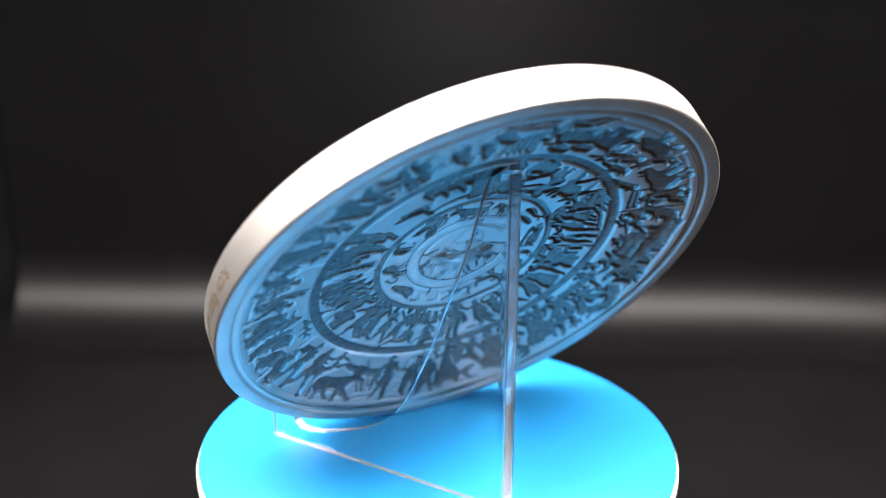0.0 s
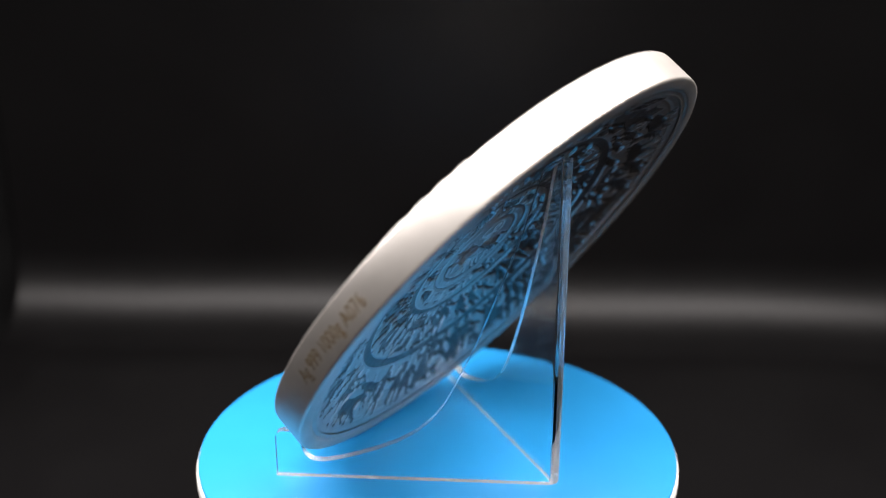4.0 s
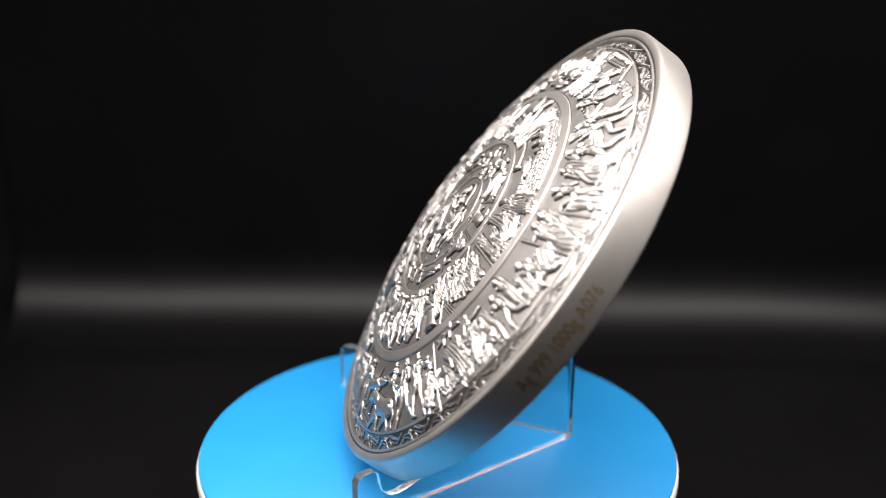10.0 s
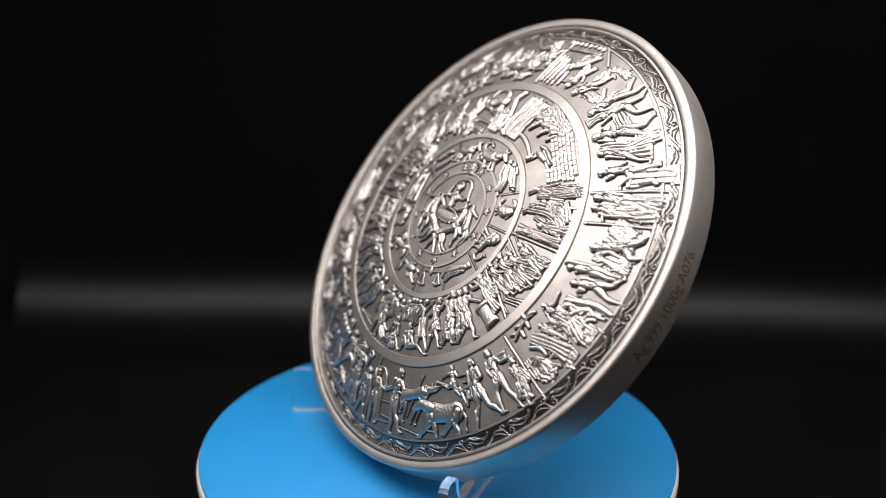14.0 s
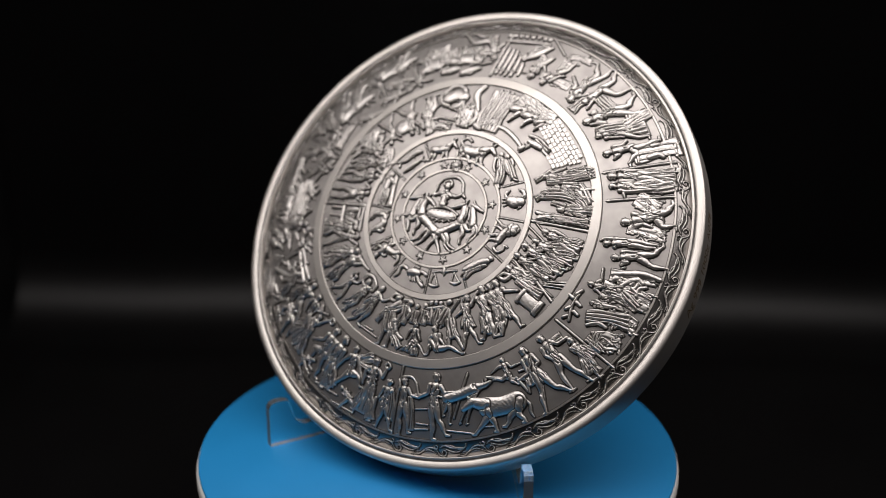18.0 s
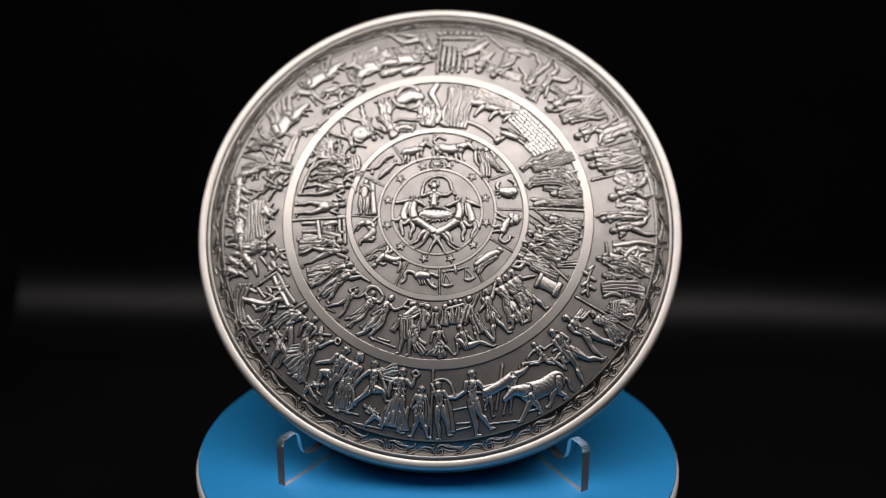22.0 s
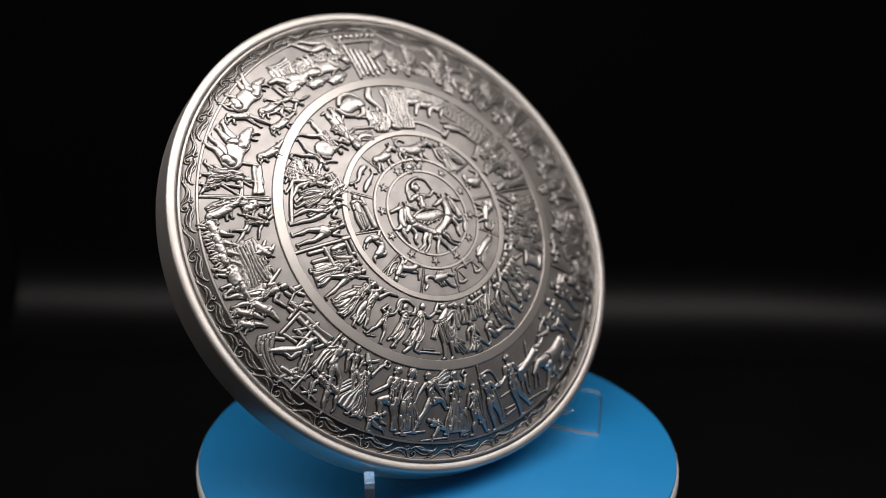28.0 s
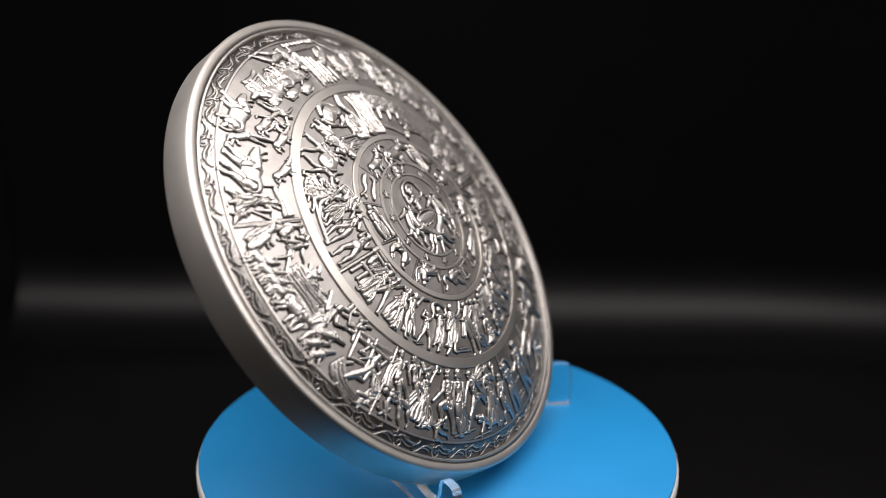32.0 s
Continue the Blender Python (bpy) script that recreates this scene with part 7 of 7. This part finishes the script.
# ---- zodiac ring ----
def zodiac():
    s = []
    s += limb([(13.2, 4.5), (14.1, 4.3), (15.1, 4.6)], [0.98, 1.2, 0.98], 1)
    s += limb([(12.4, 4.8), (11.9, 5.3), (12, 6), (12.4, 6.4)], [0.27, 0.31, 0.4, 0.18], 0.9)
    s += limb([(15.1, 5.4), (15.6, 6), (15.1, 6.8), (14.2, 7.1)], [0.31, 0.36, 0.4, 0.18], 0.9)
    s += limb([(15.2, 5), (15.7, 5.7)], [0.27, 0.27], 0.85)
    s += limb([(12.6, 4.4), (11.9, 4.7), (11.6, 4.5)], [0.18, 0.18, 0.13], 0.7)
    s += limb([(12.7, 4), (12, 4), (11.7, 3.8)], [0.18, 0.18, 0.13], 0.7)
    s += limb([(12.9, 3.7), (12.4, 3.4), (12.2, 3.1)], [0.18, 0.18, 0.13], 0.7)
    s += limb([(15.4, 4.4), (15.7, 4.1), (15.5, 3.5)], [0.18, 0.18, 0.13], 0.7)
    s += limb([(15, 3.9), (15.3, 3.5), (15.1, 3.1)], [0.18, 0.18, 0.13], 0.7)
    relief("relief_crab", s, HERE, FRONT, step=0.06)
    s = []
    s += limb([(15.7, -0.9), (15.6, -1.6)], [0.84, 0.84], 1.15)
    s += limb([(14.9, -0.7), (14.7, -2)], [0.71, 0.8], 1.1)
    s += limb([(16.3, -1.4), (16.4, -1)], [0.36, 0.36], 1.1)
    s += limb([(14.5, -1.6), (13.7, -2.6), (13.2, -3.9)], [0.8, 0.76, 0.71], 1.1)
    s += limb([(14.4, -1), (13.2, -0.9), (12.2, -0.2), (11.7, 0.1)], [0.4, 0.31, 0.27, 0.22], 1)
    s += limb([(13.6, -1.9), (12.5, -1.3), (11.6, -1.2)], [0.36, 0.27, 0.22], 0.95)
    s += limb([(13.3, -3.3), (12.4, -2.8), (11.5, -3.1), (11, -2.9)], [0.58, 0.36, 0.27, 0.22], 1)
    s += limb([(13, -4), (12, -3.9), (11.2, -4.1)], [0.49, 0.31, 0.22], 0.95)
    s += limb([(13.1, -4.5), (12.6, -5.5), (13.5, -6.2), (14.5, -5.6), (14.6, -4.8), (15.2, -4.9)], [0.27, 0.27, 0.27, 0.27, 0.22, 0.22], 0.85)
    s += limb([(14.4, -0.3), (14.2, -1.1), (14.3, -2)], [0.13, 0.18, 0.13], 1.25)
    s += limb([(14.6, -0.4), (14.5, -1.1), (14.6, -2)], [0.13, 0.18, 0.13], 1.25)
    s += limb([(14.8, -0.5), (14.7, -1.1), (14.8, -1.9)], [0.13, 0.18, 0.13], 1.25)
    s += limb([(15, -0.6), (15, -1), (15.1, -1.9)], [0.13, 0.18, 0.13], 1.25)
    s += limb([(15.3, -0.7), (15.2, -1), (15.4, -1.9)], [0.13, 0.18, 0.13], 1.25)
    s += limb([(15.5, -0.8), (15.5, -1), (15.6, -1.9)], [0.13, 0.18, 0.13], 1.25)
    relief("relief_lion", s, HERE, FRONT, step=0.06)
    s = []
    s += limb([(12.5, -7.6), (12.8, -7.8)], [0.44, 0.44], 1.15)
    s += limb([(12.1, -8.3), (10.8, -8.9), (9.5, -9.9), (8.1, -10.9)], [0.62, 0.76, 0.8, 0.58], 1)
    s += limb([(11.9, -9.2), (10.5, -9.9), (9, -11), (8.5, -12.6)], [0.4, 0.58, 0.58, 0.31], 0.95)
    s += limb([(11.1, -10), (9.7, -10.9), (8.9, -12.4)], [0.36, 0.36, 0.22], 1)
    s += limb([(8.1, -10), (8.7, -9.4), (9.8, -9)], [0.22, 0.27, 0.22], 0.95)
    s += limb([(11.6, -8.3), (11.2, -9.2), (11.4, -9.9)], [0.13, 0.18, 0.13], 1.2)
    s += limb([(11, -8.6), (10.6, -9.6), (10.8, -10.3)], [0.13, 0.18, 0.13], 1.2)
    s += limb([(10.5, -9), (10.1, -10), (10.2, -10.7)], [0.13, 0.18, 0.13], 1.2)
    s += limb([(10, -9.4), (9.6, -10.4), (9.6, -11.1)], [0.13, 0.18, 0.13], 1.2)
    s += limb([(9.4, -9.8), (9.1, -10.8), (8.9, -11.5)], [0.13, 0.18, 0.13], 1.2)
    s += limb([(8.9, -10.2), (8.5, -11.1), (8.3, -11.8)], [0.13, 0.18, 0.13], 1.2)
    s += limb([(8.4, -10.6), (8, -11.5), (7.7, -12.2)], [0.13, 0.18, 0.13], 1.2)
    relief("relief_reclining", s, HERE, FRONT, step=0.06)
    s = []
    s += limb([(1.6, -12.6), (2.9, -12.2), (4, -12.1), (5.2, -11.7), (6.4, -11.4)], [0.18, 0.18, 0.27, 0.18, 0.18], 0.8)
    s += limb([(3.7, -11.2), (3.9, -11.9), (4.1, -12.7)], [0.18, 0.36, 0.18], 0.95)
    s += limb([(2, -12.7), (1.7, -13.9), (1.6, -14.9)], [0.13, 0.13, 0.13], 0.6)
    s += limb([(2, -12.7), (2.7, -13.9), (3.2, -14.8)], [0.13, 0.13, 0.13], 0.6)
    s += limb([(1.5, -15.1), (2.4, -15.3), (3.4, -15)], [0.22, 0.31, 0.22], 0.85)
    s += limb([(6, -11.7), (6, -12.8), (6, -13.7)], [0.13, 0.13, 0.13], 0.6)
    s += limb([(6, -11.7), (6.8, -12.7), (7.5, -13.4)], [0.13, 0.13, 0.13], 0.6)
    s += limb([(5.9, -13.9), (6.8, -14), (7.7, -13.5)], [0.22, 0.31, 0.22], 0.85)
    relief("relief_scales", s, HERE, FRONT, step=0.06)
    s = []
    s += limb([(-3.4, -13.4), (-2.6, -13.3), (-1.6, -13.4)], [0.76, 0.84, 0.71], 1)
    s += limb([(-3.7, -13.2), (-4.7, -12.6), (-5.5, -12.6), (-5.9, -13.2), (-5.9, -14.2), (-6.6, -14.8)], [0.4, 0.36, 0.36, 0.36, 0.31, 0.22], 0.95)
    s += limb([(-1.4, -13.1), (-0.6, -13), (0.3, -13.4)], [0.27, 0.31, 0.4], 0.95)
    s += limb([(-1.5, -14.1), (-0.8, -15.1), (0.1, -15.7)], [0.31, 0.36, 0.36], 0.95)
    s += limb([(-1, -14.7), (-0.3, -14.9)], [0.18, 0.22], 0.9)
    s += limb([(-3.1, -12.7), (-2.9, -12.3), (-2.5, -12.1)], [0.18, 0.18, 0.13], 0.75)
    s += limb([(-2.5, -12.7), (-2.3, -12.3), (-2, -12.1)], [0.18, 0.18, 0.13], 0.75)
    s += limb([(-2, -12.7), (-1.8, -12.3), (-1.5, -12.2)], [0.18, 0.18, 0.13], 0.75)
    s += limb([(-3.2, -14), (-3, -14.7), (-2.8, -15.1)], [0.18, 0.18, 0.13], 0.75)
    s += limb([(-2.6, -14), (-2.5, -14.7), (-2.3, -15.1)], [0.18, 0.18, 0.13], 0.75)
    s += limb([(-2.1, -14), (-2, -14.7), (-1.7, -15.1)], [0.18, 0.18, 0.13], 0.75)
    relief("relief_scorpion", s, HERE, FRONT, step=0.06)
    s = []
    s += limb([(-10.2, -9.5), (-9.2, -10), (-8, -10.3), (-7.2, -10.1)], [0.67, 0.71, 0.67, 0.62], 1.05)
    s += limb([(-10.3, -9.5), (-11, -10.2), (-11.4, -10.6)], [0.67, 0.62, 0.53], 1.1)
    s += limb([(-12, -11.3), (-12.1, -11.5)], [0.44, 0.44], 1.15)
    s += limb([(-7.2, -9.9), (-6.7, -9.8), (-6.2, -10.1)], [0.44, 0.31, 0.22], 0.95)
    s += limb([(-7.3, -10.5), (-6.9, -11.5), (-7.3, -12.6)], [0.53, 0.36, 0.22], 0.95)
    s += limb([(-8.3, -10.7), (-7.7, -11.1), (-7.1, -11)], [0.4, 0.27, 0.22], 0.9)
    s += limb([(-10, -9.2), (-9.5, -8.4), (-9.6, -7.5)], [0.49, 0.31, 0.22], 0.9)
    s += limb([(-9.4, -8.8), (-8.7, -8.4), (-9.1, -7.6)], [0.36, 0.27, 0.22], 0.9)
    s += limb([(-10.9, -10), (-12.1, -9.3), (-12.9, -10.2)], [0.31, 0.27, 0.22], 0.95)
    s += limb([(-11.1, -10.8), (-10.3, -11.2), (-9.9, -11)], [0.27, 0.27, 0.22], 0.95)
    s += limb([(-13.8, -10.4), (-12.6, -9), (-11.4, -8.2), (-10.2, -8.3)], [0.13, 0.18, 0.18, 0.13], 0.7)
    s += limb([(-13.8, -10.4), (-11.7, -9.7), (-10.2, -8.3)], [0.11, 0.11, 0.11], 0.6)
    relief("relief_archer", s, HERE, FRONT, step=0.06)
    s = []
    s += limb([(-15.6, -3.1), (-14.9, -2.7), (-14.1, -2.6)], [0.4, 0.58, 0.58], 1.1)
    s += limb([(-15.7, -3.2), (-16.3, -3.8), (-16.5, -4.5)], [0.18, 0.18, 0.13], 0.8)
    s += limb([(-15.3, -3.4), (-15.9, -4.2)], [0.18, 0.13], 0.8)
    s += limb([(-14.1, -2.6), (-13.4, -2.9), (-12.9, -3.5)], [0.67, 0.8, 0.76], 1.1)
    s += limb([(-13.2, -3.3), (-12.7, -4.5), (-13.3, -5.4), (-14, -5.9)], [0.76, 0.71, 0.76, 0.71], 1.1)
    s += limb([(-14, -5.9), (-12.9, -6.3), (-12.4, -5.8), (-13, -5.6)], [0.58, 0.36, 0.36, 0.27], 1.15)
    s += limb([(-14.3, -6.2), (-15, -6.4), (-15.1, -7.2)], [0.44, 0.31, 0.18], 0.95)
    s += limb([(-13.3, -2.7), (-12.5, -2.3), (-12.3, -1.8), (-11.8, -1.6)], [0.4, 0.31, 0.27, 0.22], 1)
    s += limb([(-13, -3.2), (-12.3, -3), (-12.2, -2.6)], [0.36, 0.27, 0.22], 0.95)
    relief("relief_goat", s, HERE, FRONT, step=0.06)
    relief("divider", [(0, 0, 0.13, 0, 3.61, 0.13, 0.3)], flat_from(-7.3, 11.1, -9.3, 14.1, 3.61), FRONT)
    relief("divider", [(0, 0, 0.13, 0, 5.7, 0.13, 0.3)], flat_from(-0.9, 11.5, -1, 17.2, 5.7), FRONT)
    relief("divider", [(0, 0, 0.13, 0, 6.02, 0.13, 0.3)], flat_from(-11.4, -1.4, -17.4, -0.9, 6.02), FRONT)
    relief("divider", [(0, 0, 0.13, 0, 4.74, 0.13, 0.3)], flat_from(-10.5, 5.1, -14.7, 7.3, 4.74), FRONT)
    relief("divider", [(0, 0, 0.13, 0, 5.78, 0.13, 0.3)], flat_from(-9.7, -6.8, -14.7, -9.7, 5.78), FRONT)
    relief("divider", [(0, 0, 0.13, 0, 5.64, 0.13, 0.3)], flat_from(-5.4, -10.6, -8, -15.6, 5.64), FRONT)
    relief("divider", [(0, 0, 0.13, 0, 5.7, 0.13, 0.3)], flat_from(1, -17.4, 0.9, -11.7, 5.7), FRONT)
    relief("divider", [(0, 0, 0.13, 0, 3.4, 0.13, 0.3)], flat_from(9.6, -14.7, 8, -11.7, 3.4), FRONT)
    relief("divider", [(0, 0, 0.13, 0, 5.95, 0.13, 0.3)], flat_from(15.6, -8.1, 10.4, -5.2, 5.95), FRONT)
    relief("divider", [(0, 0, 0.13, 0, 6.2, 0.13, 0.3)], flat_from(17.6, 0.8, 11.4, 0.8, 6.2), FRONT)
    relief("divider", [(0, 0, 0.13, 0, 4.43, 0.13, 0.3)], flat_from(14.7, 9, 10.7, 7.1, 4.43), FRONT)


zodiac()


# ---- back: the same scenes pressed in ----
def back_field():
    nt_, nr = 960, 230
    th = np.linspace(0, 2 * np.pi, nt_, endpoint=False)
    r = np.linspace(0.4, 45.9, nr)
    gt, gr = np.meshgrid(th, r)
    x, y = gr * np.cos(gt), gr * np.sin(gt)
    h = np.zeros_like(x)
    for rc, w, k in ((30.45, 1.2, 0.5), (17.75, 0.8, 0.45), (11.65, 0.4, 0.35), (8.95, 0.4, 0.35), (44.15, 0.3, 0.3)):
        h = np.maximum(h, k * np.sqrt(np.clip(1 - ((gr - rc) / w) ** 4, 0, 1)))
    for strokes, place, (x0, x1, y0, y1) in DENTS:
        step = 0.14
        gx, gy = np.meshgrid(np.arange(x0, x1, step), np.arange(y0, y1, step))
        hh = field_height(strokes, gx, gy)
        px, py = place(gx, gy)
        ii = np.round(np.arctan2(py, px) / (2 * np.pi) * nt_).astype(int) % nt_
        jj = np.clip(np.round((np.hypot(px, py) - 0.4) / (45.5 / (nr - 1))).astype(int), 0, nr - 1)
        np.maximum.at(h, (jj.ravel(), ii.ravel()), np.minimum(hh.ravel(), 0.9))
    soft = (h + np.roll(h, 1, 1) + np.roll(h, -1, 1)) / 3
    soft[1:-1] = (soft[:-2] + soft[1:-1] + soft[2:]) / 3
    z = hollow(gr) + 0.62 * soft
    co = np.stack([x, y, z], 2).reshape(-1, 3) / 1000
    idx = np.arange(nt_ * nr).reshape(nr, nt_)
    nxt = np.roll(idx, -1, 1)
    quads = np.stack([idx[:-1], idx[1:], nxt[1:], nxt[:-1]], 2).reshape(-1, 4)
    me = bpy.data.meshes.new("back_field")
    me.vertices.add(len(co))
    me.vertices.foreach_set("co", co.ravel())
    me.loops.add(quads.size)
    me.loops.foreach_set("vertex_index", quads.ravel())
    me.polygons.add(len(quads))
    me.polygons.foreach_set("loop_start", np.arange(0, quads.size, 4))
    me.polygons.foreach_set("use_smooth", [True] * len(quads))
    me.update(calc_edges=True)
    # dark patina and painted-in shade fill the pressed-in scenes
    deep = (soft[:-1] + soft[1:]) / 2
    me.materials.append(BACK)
    me.materials.append(PATINA_SHADE)
    me.polygons.foreach_set("material_index", (deep > 0.30).astype(np.int32).ravel())
    part("back_field", me, COIN, "hollow silver back with the scenes pressed in")


back_field()


# ---- engraving on the edge ----
def engraving():
    cu = bpy.data.curves.new("engraving", "FONT")
    cu.body = "Ag 999 1000g A076"
    cu.size, cu.resolution_u = 0.0036, 3
    tmp = new("engraving_text", cu)
    dg = bpy.context.evaluated_depsgraph_get()
    me = bpy.data.meshes.new_from_object(tmp.evaluated_get(dg))
    bpy.data.objects.remove(tmp)
    bm = bmesh.new()
    bm.from_mesh(me)
    bmesh.ops.triangulate(bm, faces=bm.faces[:])
    xs = [v.co.x for v in bm.verts]
    x0, x1 = min(xs), max(xs)
    for v in bm.verts:
        a = radians(-10.0 + 24.0 * (v.co.x - x0) / (x1 - x0))
        v.co = Vector((0.05004 * math.cos(a), 0.05004 * math.sin(a), -0.0049 + v.co.y))
    bm.to_mesh(me)
    bm.free()
    me.name = "engraving"
    me.materials.clear()
    me.materials.append(ETCH)
    part("engraving", me, EDGE, "brown engraved letters and figures")


engraving()


# ---- what turns ----
def motions():
    times = [float(k) for k in range(33)]
    for thing, rest in ((TABLE, Matrix.Identity(4)), (EASEL, Matrix.Identity(4)), (COIN, COIN_POSE)):
        walk(thing, [(t, pose(0, 0, 0, 0, 0, turn(t)) @ rest) for t in times])


motions()
